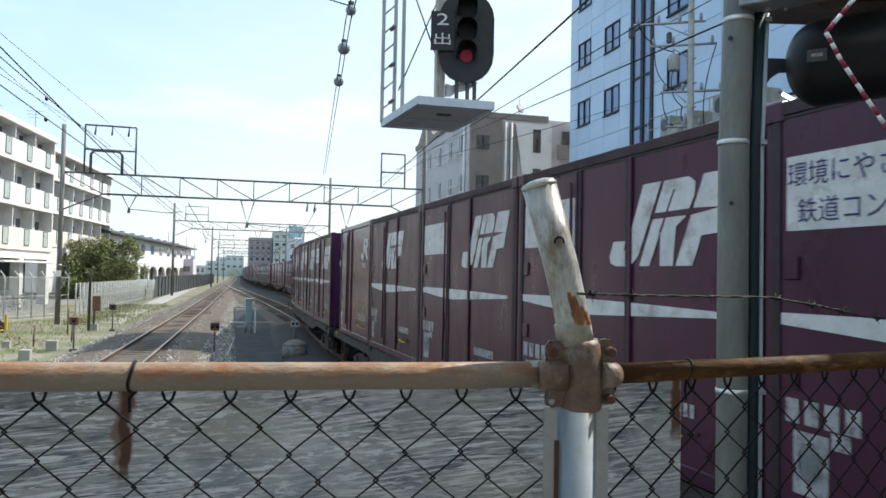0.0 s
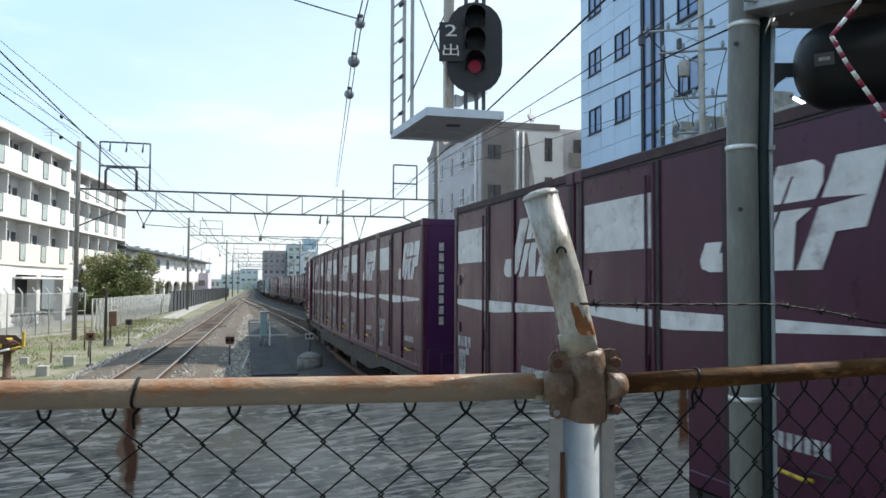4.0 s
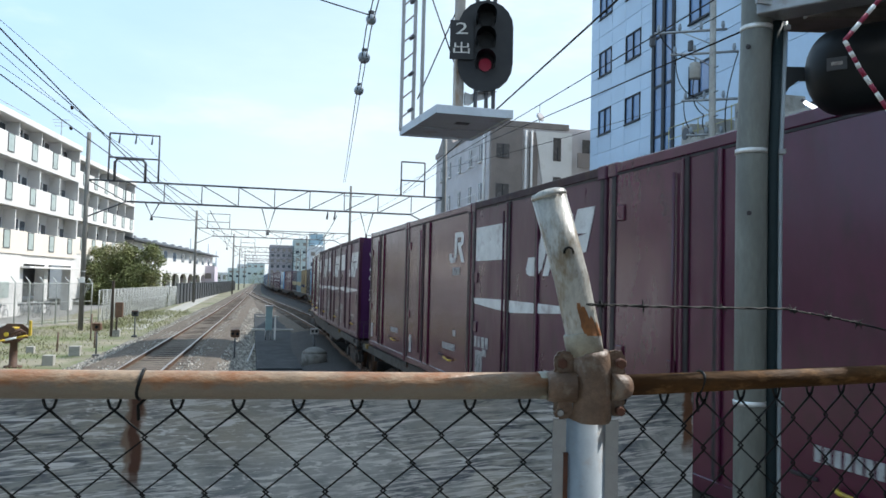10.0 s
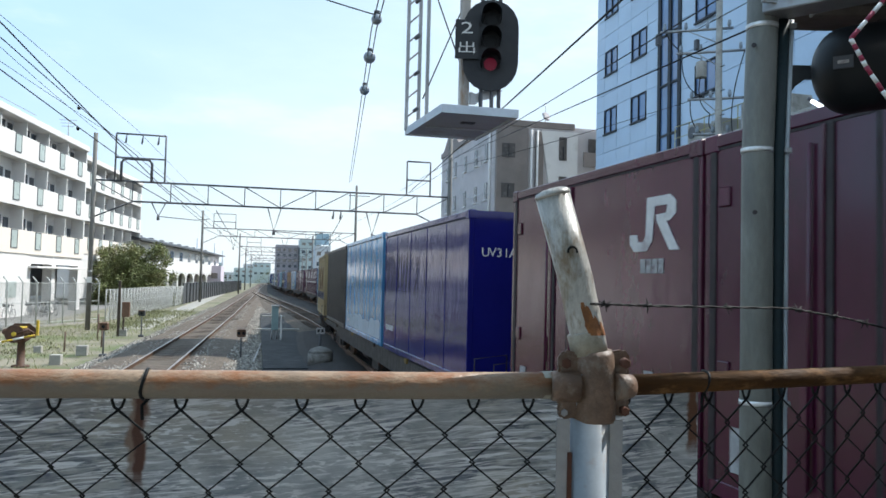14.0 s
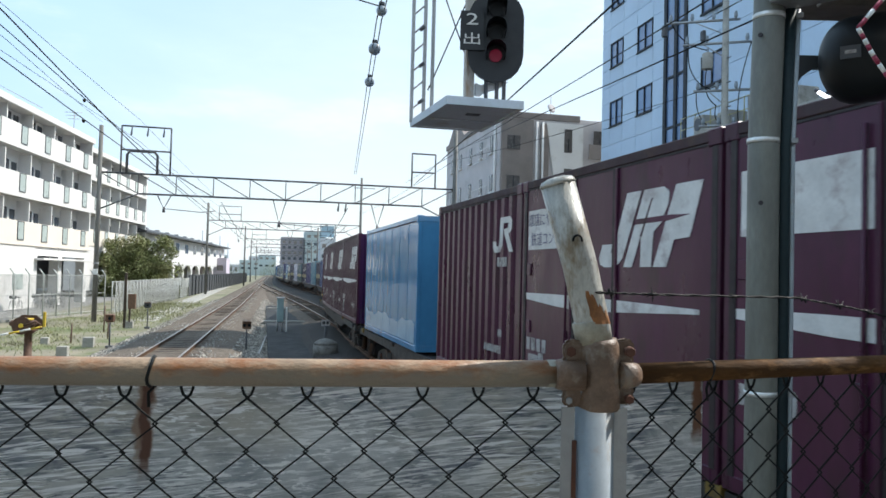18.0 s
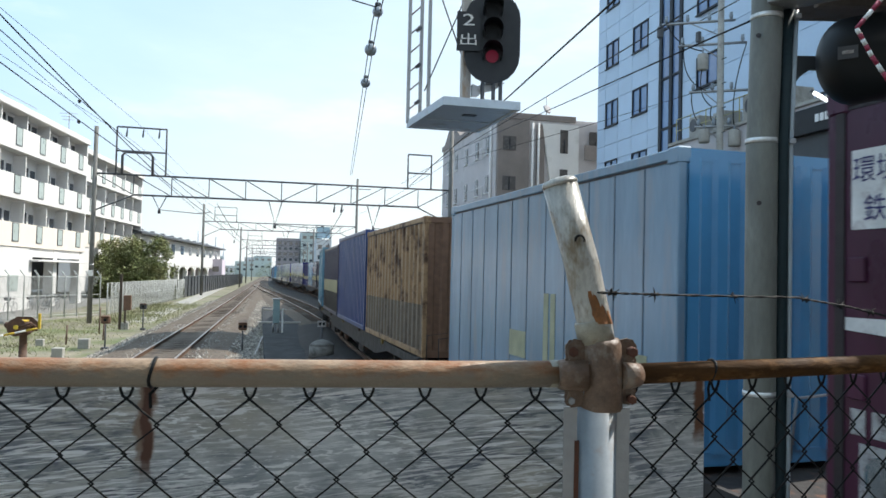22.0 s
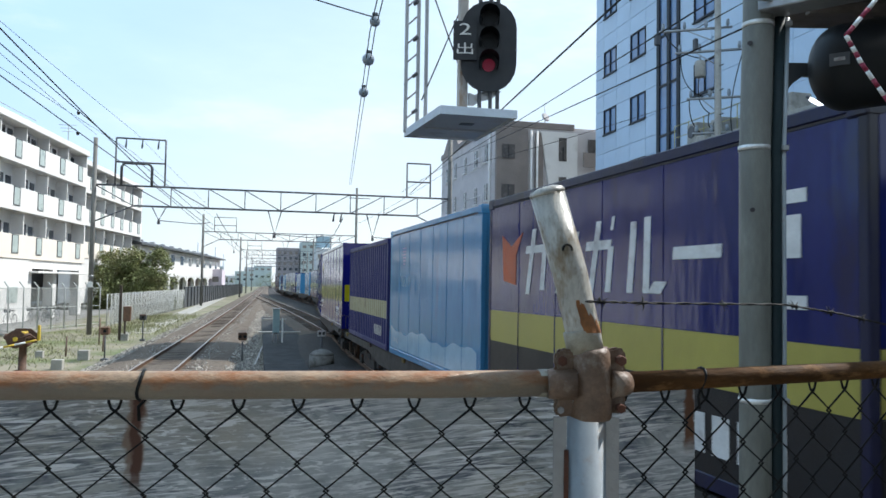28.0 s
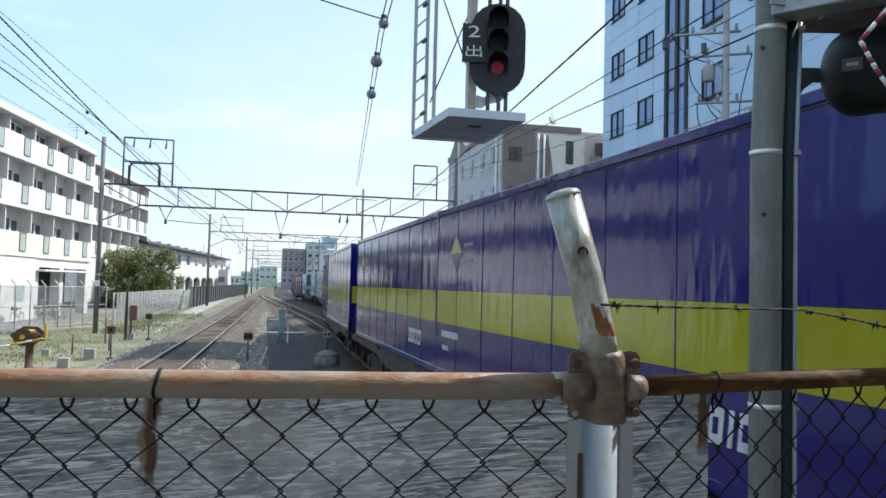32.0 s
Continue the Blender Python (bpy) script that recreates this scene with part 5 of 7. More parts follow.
wire([(16.2, 25.2, 9.7), (10.4, G1, 9.0)], 0.012, 0.15)
wire([(10.4, G1, 9.0), (11.0, 91, 9.4)], 0.012, 0.2)

# strain wires with large insulators ahead of the platform
strain = thing("strain_wire", None, "pair of strain wires with round porcelain insulators", "wire")
for dx in (-0.045, 0.045):
    part("wire", tubem([(1.62 + dx, 10, 6.95), (1.9 + dx, 14, 7.06), (4.75 + dx, G1, 7.9)], 0.011, 5), WIRE, strain)
for y, r in ((13.4, 0.095), (16.0, 0.13), (19.2, 0.125)):
    x, z = 1.9 + (y - 14) * 0.0983 + (0 if y > 14 else 0.02), 7.06 + (y - 14) * 0.029
    part("insulator", tubem([(x, y - 0.1, z - 0.06), (x, y - 0.06, z - 0.02), (x, y + 0.0, z), (x, y + 0.06, z + 0.02), (x, y + 0.1, z + 0.05)], [0.03, r * 0.85, r, r * 0.8, 0.03], 14), CERAM, strain)
    part("insulator_cap", tubem([(x, y, z + r * 0.7), (x, y, z + r * 1.35)], 0.03, 8), DSTEEL, strain)
    part("clevis", boxm((x - 0.05, y - 0.04, z + r), (x + 0.05, y + 0.04, z + r + 0.06), 0.01), DSTEEL, strain)
wire([(1.84, 13.4, 7.12), (-1.4, 12.6, 7.6)], 0.012, 0.04, "short dark cross-span wire to the insulators")

# ---- colour-light signal on its hanging platform ----
sig = thing("railway_signal", None, "three-lamp railway signal showing red on a grey service platform", "signal")
PX0, PX1, PY0, PY1 = 1.62, 2.50, 7.5, 8.85
PLAT = [(1.72, PY0), (2.53, PY0), (2.47, PY1), (1.60, PY1)]
PLATM = mat("pale_blue_grey_platform_paint", (0.5, 0.56, 0.63), 0.5, var=0.12, scale=3, stain=(0.36, 0.36, 0.36), sscale=3, samt=0.3)
part("platform_floor", prism(bmesh.new(), [(1.75, PY0 + 0.03), (2.50, PY0 + 0.03), (2.44, PY1 - 0.03), (1.63, PY1 - 0.03)], 0.03, lambda u, v, d: (u, v, 4.17 + d)), PLATM, sig)
for (ax0, ay0), (bx0, by0) in zip(PLAT, PLAT[1:] + PLAT[:1]):
    part("platform_rim", prism(bmesh.new(), [(0, 4.15), (1, 4.15), (1, 4.235), (0, 4.235)], 0.035, lambda u, v, d, ax0=ax0, ay0=ay0, bx0=bx0, by0=by0: (ax0 + (bx0 - ax0) * u + (by0 - ay0) * d * 0.6 * (-1), ay0 + (by0 - ay0) * u + (bx0 - ax0) * d * 0.6, v)), PLATM, sig)
part("floor_joist", boxm((PX0 + 0.12, 8.3, 4.15), (PX1 - 0.06, 8.35, 4.168)), PLATM, sig)
part("drain_slot", boxm((2.05, 7.95, 4.163), (2.2, 8.05, 4.169)), DSTEEL, sig)
for x in (1.6, 1.72, 1.8):
    part("ladder_rail", boxm((x - 0.018, 8.78 - (x - 1.6) * 0.9, 4.2), (x + 0.018, 8.82 - (x - 1.6) * 0.9, 7.4)), STEEL, sig)
for i in range(14):
    z = 4.35 + i * 0.22
    part("rung", tubem([(1.6, 8.8, z), (1.72, 8.69, z + 0.1)], 0.01, 5), STEEL, sig)
for i in range(5):
    part("ladder_bolt", tubem([(1.66, 8.66, 4.4 + i * 0.42), (1.69, 8.6, 4.42 + i * 0.42)], 0.022, 6), DSTEEL, sig)
part("tie_rod", tubem([(1.82, 8.6, 5.9), (2.18, 8.2, 4.6)], 0.008, 5), WIRE, sig)
part("tie_rod", tubem([(1.76, 8.66, 4.55), (2.2, 8.2, 5.75)], 0.008, 5), WIRE, sig)
mast_m = mat("rust_streaked_mast_paint", (0.4, 0.37, 0.34), 0.6, var=0.2, scale=8, stain=(0.25, 0.14, 0.06), sscale=7, samt=0.5, stretch=(1, 1, 0.3))
part("mast", boxm((2.04, 8.02, 4.2), (2.14, 8.12, 7.4), 0.01), mast_m, sig)
part("mast_foot", boxm((2.0, 8.0, 4.2), (2.18, 8.14, 4.30), 0.01), PLATM, sig)
for x in (2.3, 2.42, 2.5):
    part("support_tube", tubem([(x - 0.05, 7.95, 4.2), (x - 0.05, 7.95, 7.3)], 0.022, 8), DSTEEL, sig)
part("bracket_arm", prism(bmesh.new(), [(2.14, 4.37), (2.2, 4.37), (2.26, 4.42), (2.4, 4.46), (2.5, 4.54), (2.28, 4.52), (2.2, 4.48), (2.14, 4.5)], 0.06, lambda u, v, d: (u, 7.96 + d, v)), STEEL, sig)
HX, HY, HZ = 2.32, 7.85, 4.99


def stadium(hw, hh, seg=10):
    o = []
    for k in range(seg + 1):
        a = math.pi * k / seg
        o.append((hw * math.cos(a), (hh - hw) + hw * math.sin(a)))
    for k in range(seg + 1):
        a = math.pi + math.pi * k / seg
        o.append((hw * math.cos(a), -(hh - hw) + hw * math.sin(a)))
    return o


ta = radians(-14)


def head(u, v, d):
    return (HX + u * math.cos(ta) + d * math.sin(ta) * -1, HY + u * math.sin(ta) * -1 * -1 + d * math.cos(ta), HZ + v)


part("backboard", prism(bmesh.new(), stadium(0.295, 0.49), 0.05, head), BOARDB, sig)
part("head_case", prism(bmesh.new(), stadium(0.16, 0.38), 0.2, lambda u, v, d: head(u, v, d + 0.05)), BLACKM, sig)
for v, lit in ((0.27, False), (0.03, False), (-0.21, True)):
    lens = bmesh.new()
    o = [(0.1 * math.cos(a), 0.1 * math.sin(a)) for a in np.linspace(0, 2 * math.pi, 18)[:-1]]
    prism(lens, [(p * 0.68, q * 0.68 + v) for p, q in o], -0.012, head)
    part("lens", lens, LAMPRED if lit else BLACKM, sig, "glowing red lens" if lit else "unlit dark lens")
    hood = bmesh.new()
    n = 14
    rings = []
    for dd, rr in ((0, 0.108), (-0.22, 0.104)):
        rings.append([hood.verts.new(head(rr * math.cos(a), v + rr * math.sin(a) + 0.01, dd if a > 0 else dd)) for a in np.linspace(-0.6, math.pi + 0.6, n)])
    for k in range(n - 1):
        hood.faces.new((rings[0][k], rings[0][k + 1], rings[1][k + 1], rings[1][k]))
    bmesh.ops.solidify(hood, geom=hood.faces[:], thickness=0.004)
    part("lens_hood", hood, BLACKM, sig)
idb = part("identity_plate", prism(bmesh.new(), slab(-0.2, -0.21, 0.05, 0.21), 0.012, lambda u, v, d: head(u - 0.18, v + 0.05, d - 0.03)), BOARDB, sig)
for s, v in (("2", 0.12), ("出", -0.09)):
    part("character", lettering(bmesh.new(), s, 0.125, lambda u, w, d, v=v: head(-0.255 + u * 1.6, w + 0.05 + v, -0.036 - d)), WHITE, idb)
# beam overhead that carries the signal, and its posts
part("carrier_beam", boxm((-6.4, 7.95, 7.25), (8.2, 8.2, 7.5), 0.01), STEEL, sig)
for x in (-6.3, 8.1):
    part("carrier_post", tubem([(x, 8.08, -0.45), (x, 8.08, 7.3)], 0.15, 10), STEEL, sig)

# ---- platform-end fence ----
FO = Matrix.Rotation(radians(-13.5), 4, "Z")       # fence frame: u right, w ahead


def F(u, w, z):
    return FO @ Vector((u, w, z))


RZ = 2.294
fence = thing("platform_fence", None, "rusty pipe fence with chain-link mesh, bent post and barbed wire", "fence")
PU, PW = 0.232, 1.222
part("top_rail", tubem([F(-1.6, 0.94, RZ + 0.002), F(-0.7, 1.075, RZ), F(0.0, 1.18, RZ), F(PU - 0.045, PW, RZ)], 0.0205, 14), PIPER, fence, "top rail with orange rust and worn paint")
part("rail_end_sleeve", tubem([F(PU - 0.078, PW - 0.006, RZ), F(PU - 0.05, PW, RZ)], 0.0216, 14), COLLARM, fence)
part("top_rail", tubem([F(PU + 0.05, PW + 0.015, RZ), F(0.62, 1.40, RZ), F(1.03, 1.60, RZ), F(2.0, 2.07, RZ)], 0.0168, 14), RAILR, fence, "brown rusted top rail along the track")
part("post", tubem([F(PU, PW, 0.95), F(PU, PW, RZ + 0.02)], 0.0308, 18), PIPEB, fence, "pale painted steel post")
part("bent_arm", tubem([F(PU + 0.004, PW, RZ + 0.01), F(PU - 0.005, PW, RZ + 0.07), F(PU - 0.028, PW + 0.0, RZ + 0.17), F(PU - 0.065, PW + 0.002, RZ + 0.297)], [0.027, 0.027, 0.0272, 0.0274], 18), PIPEW, fence, "leaning post top with chipped white paint")
part("arm_rim", tubem([F(PU - 0.0642, PW + 0.002, RZ + 0.295), F(PU - 0.0652, PW + 0.002, RZ + 0.2985), F(PU - 0.0665, PW + 0.002, RZ + 0.3035), F(PU - 0.0675, PW + 0.002, RZ + 0.307)], [0.0285, 0.0285, 0.025, 0.013], 18), PIPEW, fence)
part("arm_collar", tubem([F(PU - 0.003, PW, RZ + 0.05), F(PU - 0.0105, PW, RZ + 0.082), F(PU - 0.0111, PW, RZ + 0.0845)], [0.0287, 0.0284, 0.0272], 18), COLLARM, fence)
# flat rust stain that hugs the arm
rs = random.Random(4)
grid = []
for i in range(8):
    f = i / 7
    c = Vector((PU - 0.008 - 0.014 * f, PW + 0.001 * f, RZ + 0.080 + 0.05 * f))
    a0, a1 = -2 - 14 * f * (1 - f) * 2 + rs.uniform(-3, 3), 78 - 26 * f + rs.uniform(-3, 3)
    grid.append([F(c.x + 0.0008 + 0.0282 * math.sin(radians(a)), c.y - 0.0282 * math.cos(radians(a)), c.z) for a in np.linspace(a0, a1, 8)])
rb_ = bmesh.new()
gv2 = [[rb_.verts.new(p) for p in row] for row in grid]
for i in range(7):
    for k in range(7):
        rb_.faces.new((gv2[i][k], gv2[i][k + 1], gv2[i + 1][k + 1], gv2[i + 1][k]))
part("rust_streak", rb_, RUSTO, fence, smooth=True)
# hook on the arm
part("arm_hook", tubem([F(PU - 0.037 + 0.007 * math.cos(a), PW - 0.0292, RZ + 0.207 + 0.008 * math.sin(a)) for a in np.linspace(-0.2, math.pi + 0.2, 9)], 0.0019, 6), WIRE, fence)
# clamp that joins rails and post: a saddle round the post with a plate and two bolts on each side
cl = bmesh.new()
tube(cl, [F(PU + 0.004, PW, RZ - 0.054), F(PU + 0.004, PW, RZ - 0.049), F(PU + 0.004, PW, RZ - 0.02), F(PU + 0.004, PW, RZ + 0.02), F(PU + 0.003, PW, RZ + 0.046), F(PU + 0.002, PW, RZ + 0.054)], [0.0325, 0.0345, 0.0338, 0.0335, 0.0325, 0.0295], 20)
part("clamp_body", cl, CLAMPM, fence, "rusted cast clamp", smooth=True)


def clamp_plate(sgn, top, bottom, out):
    o = [(0.024, top), (out - 0.012, top + 0.004), (out - 0.003, top - 0.002), (out, top - 0.014), (out - 0.004, 0.024), (out + 0.004, 0.012), (out + 0.004, -0.012), (out - 0.004, -0.024), (out, bottom + 0.012), (out - 0.008, bottom), (0.024, bottom + 0.003)]
    b = prism(bmesh.new(), [(PU + 0.004 + sgn * p, q) for p, q in o], 0.014, lambda u, v, d: F(u, PW - 0.012 + d + abs(u - PU - 0.004) * sgn * 0.18, RZ + v))
    bmesh.ops.recalc_face_normals(b, faces=b.faces)
    bmesh.ops.bevel(b, geom=b.edges[:], offset=0.0035, segments=2, affect="EDGES")
    part("clamp_plate", b, CLAMPM, fence)


clamp_plate(-1, 0.052, -0.050, 0.060)
clamp_plate(1, 0.054, -0.046, 0.057)
part("clamp_arm", tubem([F(PU - 0.064, PW - 0.012, RZ), F(PU - 0.06, PW - 0.012, RZ), F(PU - 0.02, PW - 0.012, RZ)], [0.0215, 0.0235, 0.025], 16), CLAMPM, fence)
part("clamp_arm", tubem([F(PU + 0.03, PW - 0.006, RZ), F(PU + 0.052, PW + 0.006, RZ), F(PU + 0.064, PW + 0.012, RZ)], [0.023, 0.0215, 0.0188], 16), CLAMPM, fence)
for du, dz, r in ((-0.042, 0.036, 0.0085), (0.049, 0.038, 0.0085), (-0.044, -0.039, 0.006), (0.049, -0.035, 0.0075)):
    part("bolt", tubem([F(PU + du, PW - 0.024, RZ + dz), F(PU + du, PW - 0.021, RZ + dz), F(PU + du, PW - 0.008, RZ + dz)], [r * 0.8, r, r], 6), RUSTS if dz > 0 or du > 0 else STEEL, fence)
for du, wd in ((-0.044, 0.010), (0.037, 0.010)):
    b = boxm((-wd, -0.003, -1.28), (wd, 0.003, -0.05))
    ob = part("tension_bar", b, STEEL, fence, "rust-edged flat bar")
    ob.matrix_basis = Matrix.Translation(F(PU + du, PW - 0.012, RZ)) @ FO
part("bar_rust", boxm((-0.0035, -0.004, -0.55), (0.0035, 0.0, -0.10)), RUSTS, fence).matrix_basis = Matrix.Translation(F(PU - 0.034, PW - 0.013, RZ)) @ FO


def mesh_net(name, A, B, ztop, zbot, pitch, vh, r, parent):
    """Chain-link: bent wires hooked into their neighbours, with loops under the rail."""
    A, B = Vector(A), Vector(B)
    length = (B - A).length
    d = (B - A).normalized()
    nrm = Vector((d.y, -d.x, 0))
    n = int(length / (pitch / 2))
    b = bmesh.new()
    rows_n = int((ztop - zbot) / vh)
    rnd = random.Random(7)
    for i in range(0, n):
        s0 = i * pitch / 2
        pts = []
        for k in range(rows_n + 1):
            side = (k + i) % 2
            s = s0 + (pitch / 2 if side else 0.0)
            # ends hook round the neighbour
            off = 0.0016 if side else -0.0016
            hook = 0.0035 if side else -0.0035
            p = A + d * (s + hook) + Vector((0, 0, ztop - k * vh + rnd.uniform(-0.0012, 0.0012)))
            pts.append(p + nrm * off)
        tube(b, pts, r, 5)
    for i in range(0, n, 2):
        s = i * pitch / 2
        c = A + d * s
        pts = [c + d * -0.007 + Vector((0, 0, ztop + 0.026)), c + d * -0.0085 + Vector((0, 0, ztop + 0.012)), c + d * -0.005 + Vector((0, 0, ztop + 0.002)), c + Vector((0, 0, ztop - 0.002)), c + d * 0.005 + Vector((0, 0, ztop + 0.002)), c + d * 0.0085 + Vector((0, 0, ztop + 0.012)), c + d * 0.007 + Vector((0, 0, ztop + 0.028))]
        tube(b, pts, r * 1.05, 5)
    return tagged(part(name, b, WIRE, parent, "dark chain-link mesh"), kind="stuff")


mesh_net("chain_link", F(-1.4835, 0.9578, 0), F(PU - 0.05, PW + 0.0, 0), RZ - 0.036, 1.2, 0.0862, 0.0405, 0.0021, fence)
mesh_net("chain_link", F(PU + 0.06, PW + 0.02, 0), F(1.95, 2.046, 0), RZ - 0.03, 1.2, 0.0862, 0.0405, 0.0021, fence)
for u, w, rr in ((-0.42, 1.117, 0.0218), (0.44, 1.314, 0.0182)):
    pts = [F(u + 0.003 * math.sin(a * 2), w - rr * math.cos(a), RZ + rr * math.sin(a)) for a in np.linspace(-1.2, 4.0, 14)]
    pts += [F(u - 0.006, w - 0.002, RZ - 0.03), F(u - 0.004, w - 0.003, RZ - 0.05)]
    part("tie_wire", tubem(pts, 0.0024, 6), WIRE, fence)
# barbed wire strand
bw = bmesh.new()
strand = []
BA = [(PU - 0.008, PW - 0.028, RZ + 0.128), (0.34, 1.25, RZ + 0.126), (0.62, 1.40, RZ + 0.124), (0.75, 1.463, RZ + 0.107), (0.867, 1.52, RZ + 0.086), (1.3, 1.73, RZ + 0.06), (2.0, 2.07, RZ + 0.06)]
for k in range(len(BA) - 1):
    for j in range(14):
        u = j / 14
        a, b2 = Vector(BA[k]), Vector(BA[k + 1])
        strand.append(a.lerp(b2, u))
for ph in (0, math.pi):
    tube(bw, [F(p.x, p.y, p.z) + Vector((0, 0.0013 * math.cos(i * 1.4 + ph), 0.0013 * math.sin(i * 1.4 + ph))) for i, p in enumerate(strand)], 0.0012, 5)
part("barbed_wire", bw, WIRE, fence, "twisted barbed wire")
rb = random.Random(2)
for i in range(3, len(strand) - 2, 9):
    c = F(*strand[i])
    b = bmesh.new()
    for _ in range(4):
        v = Vector((rb.uniform(-1, 1), rb.uniform(-0.5, 0.5), rb.uniform(-1, 1))).normalized() * 0.0125
        tube(b, [c - v * 0.6, c + v], [0.0014, 0.0006], 4)
    tube(b, [c - Vector((0.006, 0, 0)), c + Vector((0.006, 0, 0))], 0.0026, 6)
    part("barb", b, WIRE, fence)

# weathered board behind the mesh
board = thing("fence_board", None, "weathered grey board fixed behind the chain-link mesh", "board")
part("board_sheet", boxm((-1.75, 0.0, 0.97), (0.434, 0.012, RZ - 0.018), 0.002), BOARD, board).matrix_basis = FO @ Matrix.Translation((-0.0, 1.27, 0)) @ Matrix.Rotation(radians(6.5), 4, "Z")
# grey pole with conduit at the platform edge, and what hangs from it
BANDM = mat("bright_steel_band", (0.72, 0.73, 0.72), 0.35, metal=0.5, var=0.25, scale=30, bump=0.1, bscale=80)
pole = thing("platform_pole", None, "grey painted steel pole with steel bands and dark conduit", "pole")
PC = Vector((1.610, 2.277, 0))
part("pole_tube", tubem([PC + Vector((0, 0, -0.42)), PC + Vector((0.002, 0, 2.9)), PC + Vector((0.018, 0, 3.36)), PC + Vector((0.019, 0, 3.6))], 0.0505, 28), POLEM, pole)
cd = FO @ Vector((0.0685, -0.006, 0))
# pale tube stands in for the conduit's sunlit right edge
part("thin_conduit", tubem([PC + cd * 1.37 + Vector((-0.004, 0, -0.4)), PC + cd * 1.37 + Vector((0.0, 0, 2.9)), PC + cd * 1.37 + Vector((0.018, 0, 3.36))], 0.0085, 10), PIPEB, pole, "pale strip standing for the sunlit edge")
part("conduit", tubem([PC + cd + Vector((-0.004, 0, -0.4)), PC + cd + Vector((0.0, 0, 2.9)), PC + cd + Vector((0.018, 0, 3.36))], 0.0195, 12), CONDUIT, pole, "dark green conduit")
for z in (2.08, 2.915, 3.335):
    dx = 0 if z < 3 else 0.016
    part("steel_band", tubem([PC + Vector((dx, 0, z - 0.008)), PC + Vector((dx, 0, z + 0.008))], 0.0522, 28), BANDM, pole)
    part("band_clip", boxm((-0.011, -0.011, -0.009), (0.011, 0.011, 0.009), 0.002), STEEL, pole).matrix_basis = Matrix.Translation(PC + cd + Vector((dx + 0.02, -0.02, z))) @ FO
for z, du in ((2.705, -0.042), (3.26, -0.052)):
    n = FO @ Vector((du * 0.75, -0.052 if abs(du) < 0.04 else -0.044, 0))
    part("bolt_hole", tubem([PC + n * 0.95 + Vector((0.01, 0, z)), PC + n * 1.06 + Vector((0.01, 0, z))], 0.008, 8), SEAM, pole)
canopy = thing("canopy_beam", None, "grey steel canopy beams over the platform edge", "beam")
d1 = Vector((0.60, -0.80, 0))
for name, a, b, wd, z0, z1, m in (("main_beam", PC + d1 * 0.03, PC + d1 * 2.2, 0.055, 3.362, 3.54, STEEL), ("rear_flange", PC - d1 * 0.16, PC + d1 * 2.2, 0.08, 3.56, 3.575, CANU)):
    dd = (b - a)
    ob = part(name, boxm((0, -wd, z0), (dd.length, wd, z1), 0.004), m, canopy)
    ob.matrix_basis = Matrix.Translation((a.x, a.y, 0)) @ Matrix.Rotation(math.atan2(dd.y, dd.x), 4, "Z")
for off, z0, z1, m in ((0.6, 3.56, 3.66, CANU), (1.05, 3.5, 3.6, STEEL)):
    ob = part("cross_beam", boxm((0.15, -0.05, z0), (2.2, 0.05, z1), 0.004), m, canopy)
    ob.matrix_basis = Matrix.Translation((PC.x + d1.x * 0.2 + off * 0.55, PC.y + d1.y * 0.2 + off * 0.8, 0)) @ Matrix.Rotation(radians(-18), 4, "Z")
part("gusset", prism(bmesh.new(), [(-0.07, 0), (0.12, 0), (0.12, 0.02), (-0.02, 0.13), (-0.07, 0.13)], 0.012, lambda u, v, d: (PC.x + u + 0.02, PC.y - 0.085 - d, 3.385 + v)), STEEL, canopy)
part("roof_panel", boxm((1.30, 2.45, 3.52), (2.9, 3.16, 3.56), 0.004), CANU, canopy).matrix_basis = FO
part("panel_rib", boxm((1.35, 2.86, 3.48), (2.9, 2.9, 3.52), 0.004), CANU, canopy).matrix_basis = FO
part("eave_bracket", prism(bmesh.new(), [(1.235, 3.30), (1.62, 3.30), (1.62, 3.52), (1.66, 3.52), (1.66, 3.25), (1.34, 3.25), (1.30, 3.22), (1.25, 3.15)], 0.02, lambda u, v, d: (FO @ Vector((u, 2.9 + d, v)))), ROOFD, canopy)
part("canopy_column", tubem([(2.0, -1.0, 0.9), (2.0, -1.0, 3.73)], 0.06, 10), STEEL, canopy)

DOMEC = (2.078, 2.364, 3.256)
horn = thing("signal_lamp", None, "large black round lamp housing hung under the canopy", "lamp")
ax = (FO @ Vector((0.86, -0.5, 0.06))).normalized()
c0 = Vector(DOMEC) + ax * 0.09
part("housing", tubem([c0 - ax * (0.125 + 0.115 * math.cos(a)) for a in np.linspace(0.08, math.pi / 2, 9)] + [c0 + ax * 0.6], [0.156 * math.sin(a) for a in np.linspace(0.08, math.pi / 2, 9)] + [0.156], 28), BLACKM, horn)
part("rating_plate", boxm((-0.032, -0.004, -0.022), (0.032, 0.012, 0.022)), DSTEEL, horn).matrix_basis = Matrix.Translation((1.9473, 2.2775, 3.2470)) @ Matrix.Rotation(radians(-49), 4, "Z")
part("plate_bar", boxm((-0.018, -0.006, -0.006), (0.018, -0.003, 0.006)), WHITE2, horn).matrix_basis = Matrix.Translation((1.9478, 2.2770, 3.2470)) @ Matrix.Rotation(radians(-49), 4, "Z")
part("hanger_tube", tubem([c0 + ax * 0.15 + Vector((0, 0, 0.16)), c0 + ax * 0.15 + Vector((0, 0, 0.46))], 0.045, 12), STEEL, horn)
